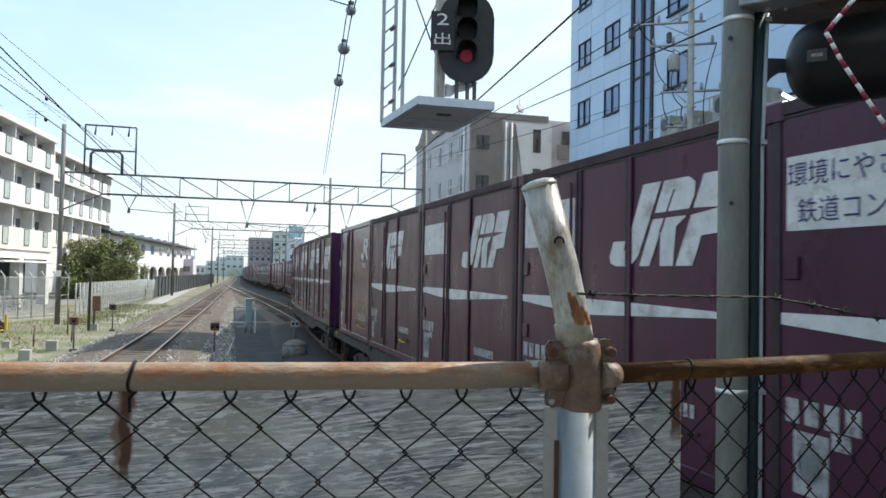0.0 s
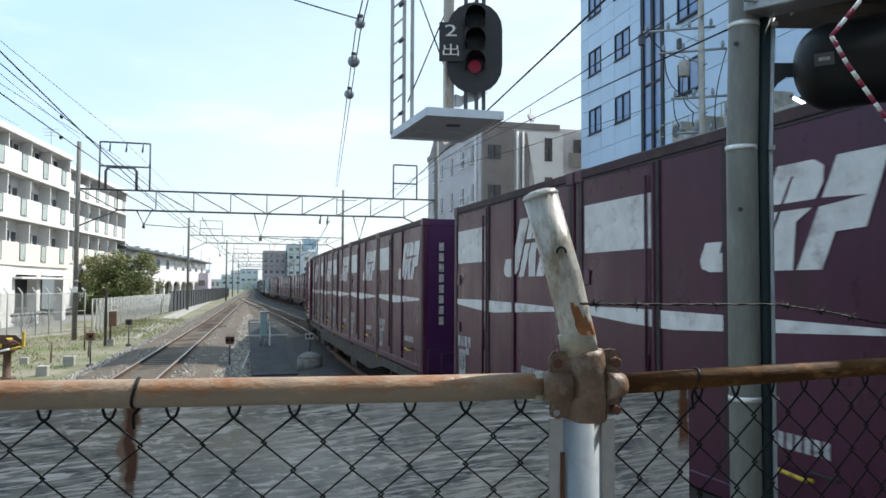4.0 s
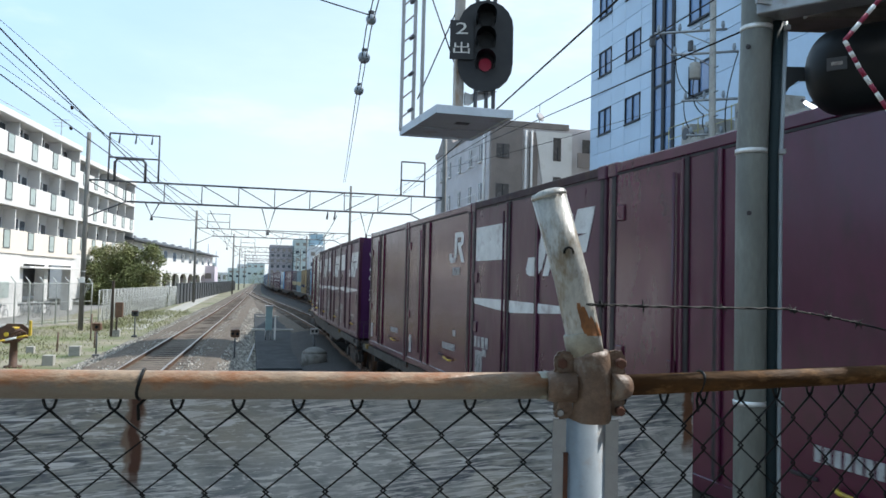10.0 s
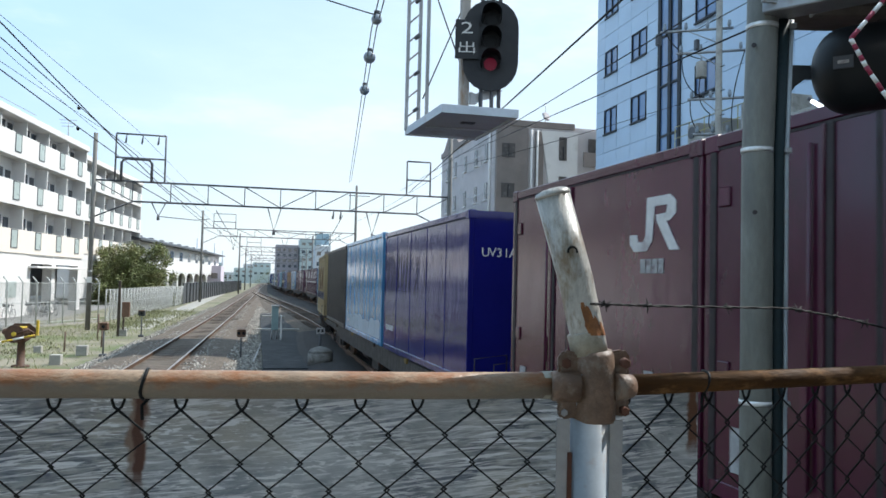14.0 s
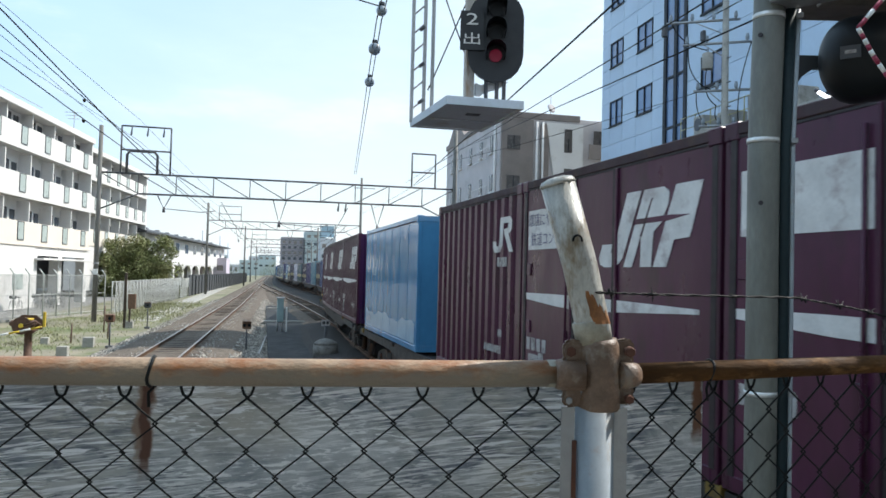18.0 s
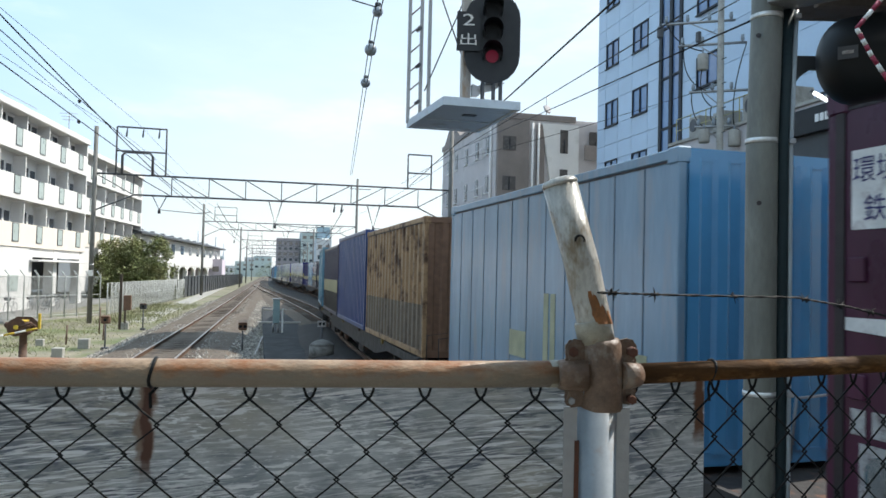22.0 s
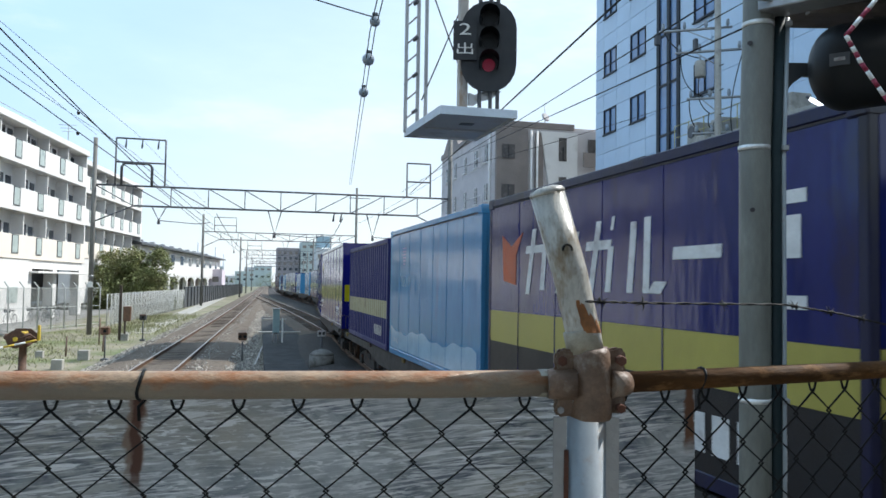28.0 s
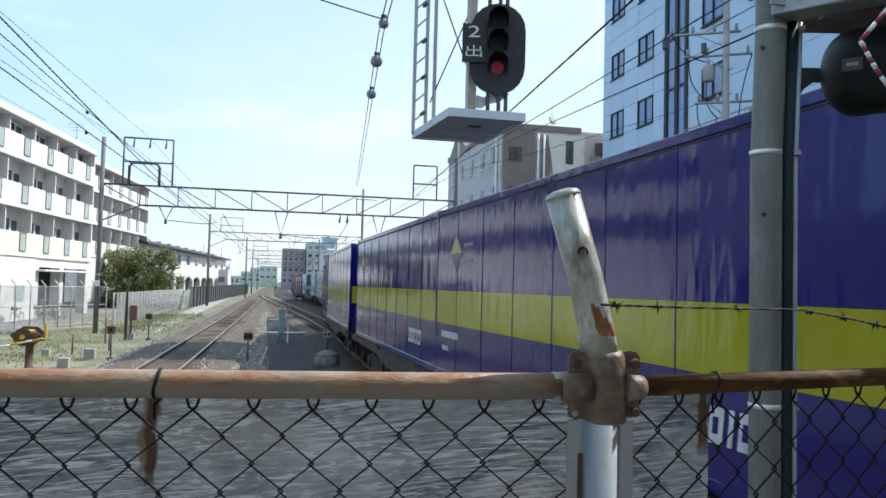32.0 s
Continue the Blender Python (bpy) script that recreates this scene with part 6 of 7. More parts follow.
part("edge_bolt", tubem([c0 - ax * 0.255 + Vector((0, -0.06, 0.0)), c0 - ax * 0.275 + Vector((0, -0.07, 0.0))], 0.014, 8), DSTEEL, horn)
# striped cord over the lamp
cord = thing("striped_cord", None, "red and white striped marker cord over the lamp housing", "cord")
cp = [F(u * 0.72, 2.78 * 0.72, 2.45 + (z - 2.45) * 0.72) for u, z in ((1.74, 3.76), (1.58, 3.53), (1.445, 3.365), (1.50, 3.265), (1.60, 3.12), (1.70, 2.98))]
tot = []
for a, b in zip(cp, cp[1:]):
    for k in range(5):
        tot.append(a.lerp(b, k / 5))
tot.append(cp[-1])
for i in range(len(tot) - 1):
    part("cord_segment", tubem([tot[i], tot[i + 1]], 0.0058, 8), REDP if i % 2 else PLASTW, cord)
lampt = thing("tube_lamp", None, "thin white lamp tube under the canopy edge", "lamp")
part("lamp_tube", tubem([(5.52, 6.91, 4.43), (5.66, 6.87, 4.345)], 0.02, 8), TUBEL, lampt)
part("lamp_bracket", tubem([(5.52, 6.96, 4.47), (5.66, 6.92, 4.385), (8.1, 8.0, 5.0)], 0.02, 6), DSTEEL, lampt)

# ---- buildings on the west side ----


def loft_frame(ya, yb, za, zb, x, t=0.05):
    """A thin upright rectangular frame with a rounded look."""
    b = bmesh.new()
    for p, q in (((ya, za), (yb, za + t)), ((ya, zb - t), (yb, zb)), ((ya, za), (ya + t, zb)), ((yb - t, za), (yb, zb))):
        box(b, (x, p[0], p[1]), (x + 0.05, q[0], q[1]))
    return b


def balcony_block(label, m, length, floors, bays, zbase, cream_low=True):
    """Flats with deep balconies towards +x; the facade runs along local y from 0 to length."""
    b = thing("apartment_block", m, label, "apartment building", "balcony blocks")
    D, dep = 11.0, 0.95
    top = zbase + 4.4 + (floors - 2) * 3.02 + 2.21
    part("body", boxm((-D, 0, zbase + 4.12), (-dep, length, top)), WALLW, b)
    part("roof_slab", boxm((-D - 0.2, -0.2, top), (0.12, length + 0.2, top + 0.42), 0.03), WALLW, b)
    part("end_wall", boxm((-dep, length - 0.2, zbase + 4.1), (0.0, length, top)), WALLW, b)
    part("end_wall", boxm((-dep, 0.0, zbase + 4.1), (0.0, 0.2, top)), WALLW, b)
    bay = length / bays
    for f in range(1, floors):
        z = zbase + 4.4 + (f - 1) * 3.02
        part("floor_slab", boxm((-dep, 0, z - 0.22), (0.0, length, z), 0.01), WALLW, b)
        pm = WALLC if f == 1 and cream_low else WALLW
        part("parapet", boxm((-0.14, 0, z - 0.3), (0.02, length, z + 1.22), 0.01), pm, b)
        for k in range(bays):
            y0 = k * bay
            part("glass_panel", boxm((0.01, y0 + bay * 0.45, z + 0.06), (0.05, y0 + bay * 0.45 + 0.85, z + 1.18)), FROST, b)
            ya, yb = y0 + bay * 0.45 - 0.05, y0 + bay * 0.45 + 0.9
            part("panel_frame", loft_frame(ya, yb, z + 0.02, z + 1.2, 0.015), DSTEEL, b)
            if k:
                part("divider", boxm((-dep, y0 - 0.06, z), (-0.15, y0 + 0.06, z + 2.6)), WALLW, b)
            win = part("balcony_door", boxm((-dep - 0.02, y0 + bay * 0.18, z + 0.05), (-dep + 0.03, y0 + bay * 0.18 + 1.7, z + 2.1)), GLASS, b)
            part("door_frame", boxm((-dep - 0.02, y0 + bay * 0.18 + 0.82, z + 0.05), (-dep + 0.05, y0 + bay * 0.18 + 0.88, z + 2.1)), WALLW, win)
            part("side_window", boxm((-dep - 0.02, y0 + bay * 0.72, z + 0.75), (-dep + 0.03, y0 + bay * 0.72 + 0.75, z + 2.0)), GLASS, b)
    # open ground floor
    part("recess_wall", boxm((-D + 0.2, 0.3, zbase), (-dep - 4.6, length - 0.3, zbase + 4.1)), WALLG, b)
    for y0 in (length * 0.70, length * 0.83, length - 0.4):
        part("pillar", boxm((-0.75, y0 - 0.35, zbase), (-0.1, y0 + 0.35, zbase + 4.12), 0.01), WALLW, b)
    open0, open1 = length * 0.69, length - 0.75
    part("store_wall", boxm((-2.0, 0.0, zbase), (-0.05, open0, zbase + 4.12)), WALLW, b)
    part("beam", boxm((-0.6, open0, zbase + 3.5), (-0.12, open1, zbase + 4.12)), WALLW, b)
    part("entrance_door", boxm((-dep - 4.5, open0 + 4.6, zbase), (-dep - 4.42, open0 + 5.6, zbase + 2.2), 0.01), WALLW, b)
    part("notice_board", boxm((-0.04, open0 - 3.2, zbase + 1.3), (0.0, open0 - 1.7, zbase + 2.3), 0.01), FROST, b)
    part("mail_boxes", boxm((-dep - 4.5, open0 + 6.4, zbase + 0.8), (-dep - 4.25, open0 + 8.2, zbase + 1.9), 0.02), STEEL, b)
    part("entrance_canopy", boxm((-0.1, open0 + 0.2, zbase + 3.2), (0.5, open1, zbase + 3.34), 0.02), WALLW, b)
    for k in range(4):
        y0 = open0 + 0.4 + k * 2.3
        part("entrance_window", boxm((-dep - 4.62, y0, zbase + 0.1), (-dep - 4.52, y0 + 1.9, zbase + 2.7)), GLASS, b)
    return b


blk = balcony_block("white four-storey block of flats with balconies and frosted panels", pose(-17.33, 32.4, 0, 0, 0, -6.1), 34.5, 4, 9, -0.45)
part("roof_antenna", tubem([(-1.2, 33.5, 12.6), (-1.2, 33.5, 14.6)], 0.03, 5), STEEL, blk)
for k in range(3):
    part("antenna_arm", tubem([(-1.9 + 0.1 * k, 33.5, 14.5 - 0.25 * k), (-0.6 - 0.1 * k, 33.5, 14.5 - 0.25 * k)], 0.02, 5), STEEL, blk)
part("roof_rail", tubem([(0.0, 0.3, 12.9), (0.0, 24, 12.9)], 0.02, 5), STEEL, blk)
balcony_block("second white four-storey block of flats with balconies", pose(-15.7, 75.9, 0, 0, 0, -6.1), 20.0, 4, 6, 0.2)

low = thing("depot_building", pose(-14.3, 95.0, 0, 0, 0, -5.6), "long low white building with dark roof and arched openings", "building")
LL = 66.0
part("upper_wall", boxm((-9, 0, 3.0), (0, LL, 6.5)), WALLW, low)
part("roof", prism(bmesh.new(), [(-9.6, 6.5), (1.1, 6.5), (1.1, 6.68), (-2.0, 7.45), (-9.6, 7.45)], LL + 1, lambda u, v, d: (u, d - 0.5, v)), ROOFD, low)
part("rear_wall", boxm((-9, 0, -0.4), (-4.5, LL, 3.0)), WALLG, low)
for k in range(11):
    y = k * 6.5
    part("pier", boxm((-0.6, y, -0.4), (0.0, y + 0.7, 3.0)), WALLW, low)
    if k < 10:
        arch = []
        for a in np.linspace(0, math.pi, 11):
            arch.append((y + 3.6 - 2.9 * math.cos(a), 1.9 + 1.0 * math.sin(a)))
        part("arch_head", prism(bmesh.new(), [(y + 0.7, 3.0)] + arch + [(y + 6.5, 3.0)], 0.25, lambda u, v, d: (-0.3 + d, u, v)), WALLW, low)
        part("upper_window", boxm((-0.02, y + 1.2, 4.7), (0.03, y + 3.4, 6.0)), GLASS, low)
    part("roof_vent", boxm((-3.2, y + 2, 7.4), (-2.6, y + 2.7, 7.8), 0.03), STEEL, low)

WESTM = mat("unseen_wall_grey", (0.16, 0.165, 0.17), 0.8, var=0.25, scale=0.7, stain=(0.11, 0.11, 0.11), sscale=0.5, samt=0.4)
PAVE = mat("grey_yard_paving", (0.2, 0.195, 0.185), 0.9, var=0.25, scale=0.8, bump=0.2, bscale=20, stain=(0.12, 0.12, 0.11), sscale=0.5, samt=0.4)
# added out of view; takes low sky out of the near containers' reflections
tagged(part("wall_west", boxm((-34, -60, -0.45), (-19.5, 27.5, 5.6)), WESTM), "unseen plain grey wall that darkens reflections in the train", "wall", kind="structure")
# dark boundary wall along the line further on
wall = thing("boundary_wall", None, "dark grey panel wall along the line", "wall")
for k in range(36):
    y = 84 + k * 3.0
    x = -7.6 + (y - 84) * 0.033
    part("panel", boxm((x, y, -0.42), (x + 0.12, y + 2.94, 1.75 + 0.05 * math.sin(k * 2.1)), 0.01), ROOFD, wall)
tagged(part("path", boxm((-7.0, 44, -0.43), (-5.6, 200, -0.39), 0.02), CONC), "pale concrete path beside the ballast", "path", kind="structure")
tagged(part("yard", boxm((-60, 20, -0.6), (-12.4, 130, -0.40)), PAVE), "grey paved yard in front of the flats", "paving", kind="structure")


# ---- chain fences along the west side ----
FENCEM = mat("pale_galvanised_fence", (0.42, 0.44, 0.43), 0.55, metal=0.15, var=0.15, scale=4)


def line_fence(label, a, b, n, h, slope_arm=True):
    f = thing("chain_fence", None, label, "fence", "line-side fences")
    a, b = Vector(a), Vector(b)
    d = (b - a)
    for k in range(n + 1):
        p = a + d * (k / n)
        part("post", tubem([p, p + Vector((0, 0, h))] + ([p + Vector((-0.22, 0, h + 0.3))] if slope_arm else []), 0.034, 6), FENCEM, f)
    for z in (h - 0.03, 0.25, h * 0.55):
        part("rail", tubem([a + Vector((0, 0, z)), b + Vector((0, 0, z))], 0.018, 5), FENCEM, f)
    m = bmesh.new()
    L = d.length
    step = 0.15
    cnt = int(L / step)
    e = d.normalized()
    for k in range(cnt):
        for s in (-1, 1):
            p = a + e * (k * step)
            q = p + e * (s * (h - 0.1)) * 0.9
            if 0 <= (q - a).dot(e) <= L:
                tube(m, [p + Vector((0, 0, 0.05)), q + Vector((0, 0, h - 0.05))], 0.0085, 3, False)
    tagged(part("mesh", m, FENCEM, f, "fine wire mesh"), kind="stuff")
    return f


line_fence("galvanised chain-link fence with cranked post tops", (-14.2, 37.5, -0.42), (-9.2, 49.6, -0.42), 12, 2.35)
line_fence("galvanised chain-link fence beside the line", (-8.9, 50.2, -0.42), (-7.65, 77.0, -0.42), 26, 1.97, False)
line_fence("galvanised chain-link fence beside the line", (-7.65, 77.2, -0.42), (-7.5, 83.5, -0.42), 4, 1.9, False)
tagged(part("fence_kerb", boxm((-14.4, -0.06, -0.45), (-0.1, 0.06, -0.30)), CONC), "low concrete kerb under the chain fence", "kerb", kind="structure").matrix_basis = Matrix.Translation((-9.25, 49.6, 0)) @ Matrix.Rotation(math.atan2(12.1, 4.95), 4, "Z")


def bush(name, label, c, rx, ry, h, n, seed):
    """A dense bush: forked stems and a crown of many leaves in uneven clumps."""
    rnd = random.Random(seed)
    t = thing(name, None, label, "bush")
    for k in range(7):
        a = rnd.uniform(0, 6.28)
        p = [Vector(c), Vector(c) + Vector((math.cos(a) * rx * 0.3, math.sin(a) * ry * 0.3, h * 0.4)), Vector(c) + Vector((math.cos(a) * rx * 0.7, math.sin(a) * ry * 0.7, h * rnd.uniform(0.6, 0.85)))]
        part("stem", tubem(p, [0.09, 0.05, 0.015], 6), TRUNK, t)
    clumps = []
    for k in range(90):
        a, rr = rnd.uniform(0, 6.28), rnd.random() ** 0.5
        zz = rnd.uniform(0.02, 1.0)
        k2 = math.sqrt(max(0.05, 1 - (zz - 0.35) ** 2 / 0.48))
        clumps.append((c[0] + math.cos(a) * rr * rx * k2, c[1] + math.sin(a) * rr * ry * k2, c[2] + zz * h * (0.82 + 0.18 * math.sin(a * 2 + seed)), rnd.uniform(0.5, 0.95)))
    v, f = [], []
    for _ in range(n):
        cx, cy, cz, r = clumps[rnd.randrange(len(clumps))]
        while True:
            p = Vector((rnd.uniform(-1, 1), rnd.uniform(-1, 1), rnd.uniform(-1, 1)))
            if 0.25 < p.length < 1:
                break
        p = Vector((cx, cy, cz)) + p * r
        if p.z < c[2]:
            continue
        u = Vector((rnd.uniform(-1, 1), rnd.uniform(-1, 1), rnd.uniform(-0.6, 0.6))).normalized() * rnd.uniform(0.06, 0.11)
        w = u.cross(Vector((rnd.uniform(-1, 1), rnd.uniform(-1, 1), rnd.uniform(0.2, 1)))).normalized() * rnd.uniform(0.04, 0.07)
        k = len(v)
        v += [p - u, p + w, p + u, p - w]
        f.append((k, k + 1, k + 2, k + 3))
    me = bpy.data.meshes.new("crown")
    me.from_pydata(v, [], f)
    me.materials.append(LEAF)
    ob = new("crown", me)
    ob.parent = t
    tagged(ob, kind="stuff")
    return t


bush("bush", "large dark green evergreen bush behind the fence", (-13.2, 79.5, -0.4), 2.6, 2.1, 6.0, 26000, 3)
bush("bush", "broad olive-green bush behind the fence", (-10.5, 80.0, -0.4), 2.5, 2.1, 5.7, 26000, 8)


def grass(name, n, area, hmin, hmax, seed, label):
    rnd = random.Random(seed)
    v, f = [], []
    cl = [(rnd.uniform(*area[0]), rnd.uniform(*area[1]), rnd.uniform(0.3, 1.1)) for _ in range(60)]
    for _ in range(n):
        cx, cy, cr = cl[rnd.randrange(60)]
        x, y = rnd.gauss(cx, cr), rnd.gauss(cy, cr * 1.8)
        a, h = rnd.uniform(0, 3.14), rnd.uniform(hmin, hmax)
        dx, dy = math.cos(a) * 0.02, math.sin(a) * 0.02
        k = len(v)
        v += [(x - dx, y - dy, -0.43), (x + dx, y + dy, -0.43), (x + rnd.uniform(-0.1, 0.1), y + rnd.uniform(-0.1, 0.1), -0.43 + h)]
        f.append((k, k + 1, k + 2))
    me = bpy.data.meshes.new(name)
    me.from_pydata(v, [], f)
    me.materials.append(GRASS)
    return tagged(new(name, me), label, "grass", kind="stuff")


grass("grass", 4500, ((-10.5, -6.0), (24, 48)), 0.04, 0.14, 1, "patches of weeds and dry grass beside the line")
grass("grass", 5000, ((-8.0, -5.6), (44, 66)), 0.08, 0.28, 2, "taller weeds along the fence")

# ---- line-side equipment ----
WINCHM = mat("dark_rusted_winch", (0.1, 0.05, 0.03), 0.7, var=0.45, scale=12, bump=0.2, bscale=60, stain=(0.05, 0.03, 0.02), sscale=8, samt=0.5)
mach = thing("point_machine", pose(-6.95, 26.0, -0.42), "rusty brown and yellow line-side winch with a striped bar", "machine")
part("pedestal", tubem([(0, 0, 0), (0, 0, 0.05), (0, 0, 0.08), (0, 0, 0.75), (0.02, 0, 0.9)], [0.26, 0.26, 0.12, 0.11, 0.26], 12), WINCHM, mach)
part("drum", tubem([(-0.1, -0.35, 1.0), (-0.1, 0.35, 1.0)], 0.2, 14), WINCHM, mach)
part("housing", boxm((-0.5, -0.22, 0.98), (0.2, 0.22, 1.16), 0.05), WINCHM, mach)
part("housing_lid", boxm((-0.35, -0.2, 1.16), (0.1, 0.2, 1.22), 0.02), YELP, mach)
part("bracket", boxm((0.40, -0.05, 0.95), (0.47, 0.06, 1.42), 0.01), YELP, mach)
part("gear_wheel", tubem([(-0.1, -0.40, 1.02), (-0.1, -0.36, 1.02)], 0.27, 18), WINCHM, mach)
part("gear_hub", tubem([(-0.1, -0.45, 1.02), (-0.1, -0.40, 1.02)], 0.07, 10), YELP, mach)
part("side_cheek", prism(bmesh.new(), [(-0.42, 0.86), (0.3, 0.86), (0.36, 1.1), (0.12, 1.3), (-0.3, 1.3), (-0.46, 1.1)], 0.04, lambda u, v, d: (u, 0.3 + d, v)), WINCHM, mach)
part("crank", tubem([(-0.1, -0.4, 1.0), (0.3, -0.42, 1.15), (0.45, -0.42, 1.05)], 0.03, 8), WINCHM, mach)
for k in range(8):
    a = Vector((-1.9, -0.5, 0.45)).lerp(Vector((0.5, -0.5, 1.0)), k / 8)
    b = Vector((-1.9, -0.5, 0.45)).lerp(Vector((0.5, -0.5, 1.0)), (k + 1) / 8)
    part("striped_bar", tubem([a, b], 0.03, 8), YELP if k % 2 else PLASTW, mach)

for p, s in (((-6.1, 26.6), 0.30), ((-5.95, 29.6), 0.33), ((-6.1, 39.0), 0.3), ((-7.6, 30.5), 0.24)):
    tagged(part("concrete_block", boxm((p[0] - s * 0.55, p[1] - s * 0.5, -0.43), (p[0] + s * 0.55, p[1] + s * 0.5, -0.43 + s * 1.1), 0.015), CONC), "small pale concrete marker block on the grass", "block", "marker blocks")
for x, y, h in ((-6.85, 31.0, 0.75), (-6.75, 36.5, 1.15), (-5.95, 33.0, 0.8)):
    tagged(part("stake", tubem([(x, y, -0.43), (x + 0.02, y, -0.43 + h)], 0.03, 6), RUSTM), "rusty iron stake in the grass", "stake", "stakes")


def ground_lamp(x, y, h, label, twin=False, case=None):
    case = case or BROWNP
    d = thing("ground_signal", pose(x, y, -0.42), label, "signal", "ground signals")
    part("foot", boxm((-0.12, -0.12, 0), (0.12, 0.12, 0.1), 0.02), DSTEEL, d)
    part("stem", tubem([(0, 0, 0), (0, 0, h - 0.3)], 0.028, 8), DSTEEL, d)
    part("case", boxm((-0.15, -0.12, h - 0.28), (0.15, 0.14, h), 0.04), case, d)
    part("hood", boxm((-0.15, -0.26, h - 0.04), (0.15, -0.1, h - 0.015), 0.008), BROWNP, d)
    for sx in ((-0.08, 0.08) if twin else (0.0,)):
        part("lens", tubem([(sx, -0.125, h - 0.15), (sx, -0.14, h - 0.15)], 0.055, 12), BLACKM, d)
    return d


ground_lamp(-0.52, 27.6, 1.12, "brown ground signal with twin lenses beside the track", True)
ground_lamp(-5.2, 29.2, 1.2, "rusty brown ground signal on a thin stem")
ground_lamp(-5.25, 38.6, 1.25, "dark ground signal on a thin stem", case=ROOFD)
pst = thing("sign_post", pose(-6.25, 38.9, -0.42), "two wooden posts with a small grey cabinet", "post")
part("post", boxm((-0.12, -0.05, 0), (0.0, 0.05, 2.6), 0.01), SLEEPER, pst)
part("post", boxm((0.12, -0.05, 0), (0.2, 0.05, 1.3), 0.01), SLEEPER, pst)
part("cabinet", boxm((0.08, -0.1, 0.9), (0.42, 0.1, 1.6), 0.02), BROWNP, pst)



def bicycle(m):
    b = thing("bicycle", m, "parked city bicycle in front of the flats", "bicycle", "parked bicycles")
    for y in (-0.52, 0.52):
        ring = [(0, y + 0.32 * math.cos(a), 0.33 + 0.32 * math.sin(a)) for a in np.linspace(0, 2 * math.pi, 19)]
        part("wheel", tubem(ring, 0.018, 5), DSTEEL, b)
    for n, pts in (("frame", [(0, -0.52, 0.33), (0, -0.05, 0.35), (0, -0.2, 0.8), (0, -0.52, 0.33)]), ("frame", [(0, -0.05, 0.35), (0, 0.38, 0.78)]), ("fork", [(0, 0.52, 0.33), (0, 0.36, 0.95)])):
        part(n, tubem(pts, 0.02, 6), STEEL, b)
    part("handlebar", tubem([(-0.27, 0.28, 1.02), (0, 0.36, 0.96), (0.27, 0.28, 1.02)], 0.016, 6), STEEL, b)
    part("saddle", boxm((-0.08, -0.34, 0.84), (0.08, -0.08, 0.9), 0.03), BLACKM, b)
    part("basket", boxm((-0.16, 0.42, 0.72), (0.16, 0.68, 0.95), 0.02), DSTEEL, b)
    return b


_bike = bicycle(pose(-14.0, 53.4, -0.40, 0, 8, 25))
copy_thing(_bike, pose(-13.75, 54.8, -0.40, 0, 7, 35))
copy_thing(_bike, pose(-13.6, 56.0, -0.40, 0, 8, 20))
for bx, by, br in ((-15.2, 48.6, 62), (-15.0, 47.2, 70), (-14.5, 51.2, 40), (-13.4, 57.2, 28)):
    copy_thing(_bike, pose(bx, by, -0.40, 0, 8, br))
cab = thing("relay_cabinet", pose(0.75, 35.8, -0.30), "pale green relay cabinet on a frame with a white post", "cabinet")
part("cabinet_body", boxm((-0.13, -0.2, 0.45), (0.16, 0.2, 1.5), 0.02), mat("pale_green_enamel", (0.23, 0.33, 0.34), 0.5, var=0.12, scale=4), cab)
for sx in (-0.1, 0.12):
    part("leg", tubem([(sx, 0, 0), (sx, 0, 0.5)], 0.04, 6), STEEL, cab)
part("white_post", boxm((0.26, -0.1, 0), (0.33, 0.0, 1.1), 0.01), PLASTW, cab)
part("cabinet_roof", boxm((-0.17, -0.24, 1.5), (0.2, 0.24, 1.55), 0.01), STEEL, cab)
mk = thing("distance_marker", pose(2.15, 27.4, -0.42), "small white marker plate with two dark squares on a post", "marker")
part("post", tubem([(0, 0, 0), (0, 0, 1.15)], 0.045, 8), DSTEEL, mk)
part("plate", boxm((-0.15, -0.06, 0.98), (0.15, -0.02, 1.2), 0.01), WHITE2, mk)
for sx in (-0.065, 0.065):
    part("writing_bar", boxm((sx - 0.04, -0.068, 1.05), (sx + 0.04, -0.058, 1.14)), BLACKM, mk)
OLDCONC = mat("old_grey_concrete", (0.2, 0.195, 0.18), 0.85, var=0.3, scale=7, bump=0.3, bscale=50, stain=(0.09, 0.085, 0.075), sscale=5, samt=0.5)
dome = thing("domed_pit_cover", pose(2.0, 25.2, -0.30), "grey domed concrete pit cover beside the track", "cover")
part("drum", tubem([(0, 0, 0), (0, 0, 0.42)], 0.4, 20), OLDCONC, dome)
part("dome_cap", tubem([(0, 0, 0.42), (0, 0, 0.5), (0, 0, 0.58), (0, 0, 0.62)], [0.4, 0.34, 0.2, 0.03], 20), OLDCONC, dome)
# covers take the deck's dark colour, as concrete lying in shade
tagged(part("trough_cover", boxm((0.22, 24.0, -0.29), (1.55, 25.6, -0.24), 0.01), DCONC), "concrete cable trough covers on the deck, darkened for its shade", "trough")
tagged(part("white_edge_line", prism(bmesh.new(), [(-0.11, 26.2), (-0.065, 26.2), (0.205, 33.8), (0.165, 33.8)], 0.006, lambda u, v, d: (u, v, -0.278 + d)), WHITE2), "worn white painted line on the deck", "line", kind="structure")
tagged(part("kerb_line", boxm((0.0, 42.0, -0.29), (2.2, 42.5, -0.2), 0.01), CONC), "pale concrete kerb across the deck", "kerb", kind="structure")
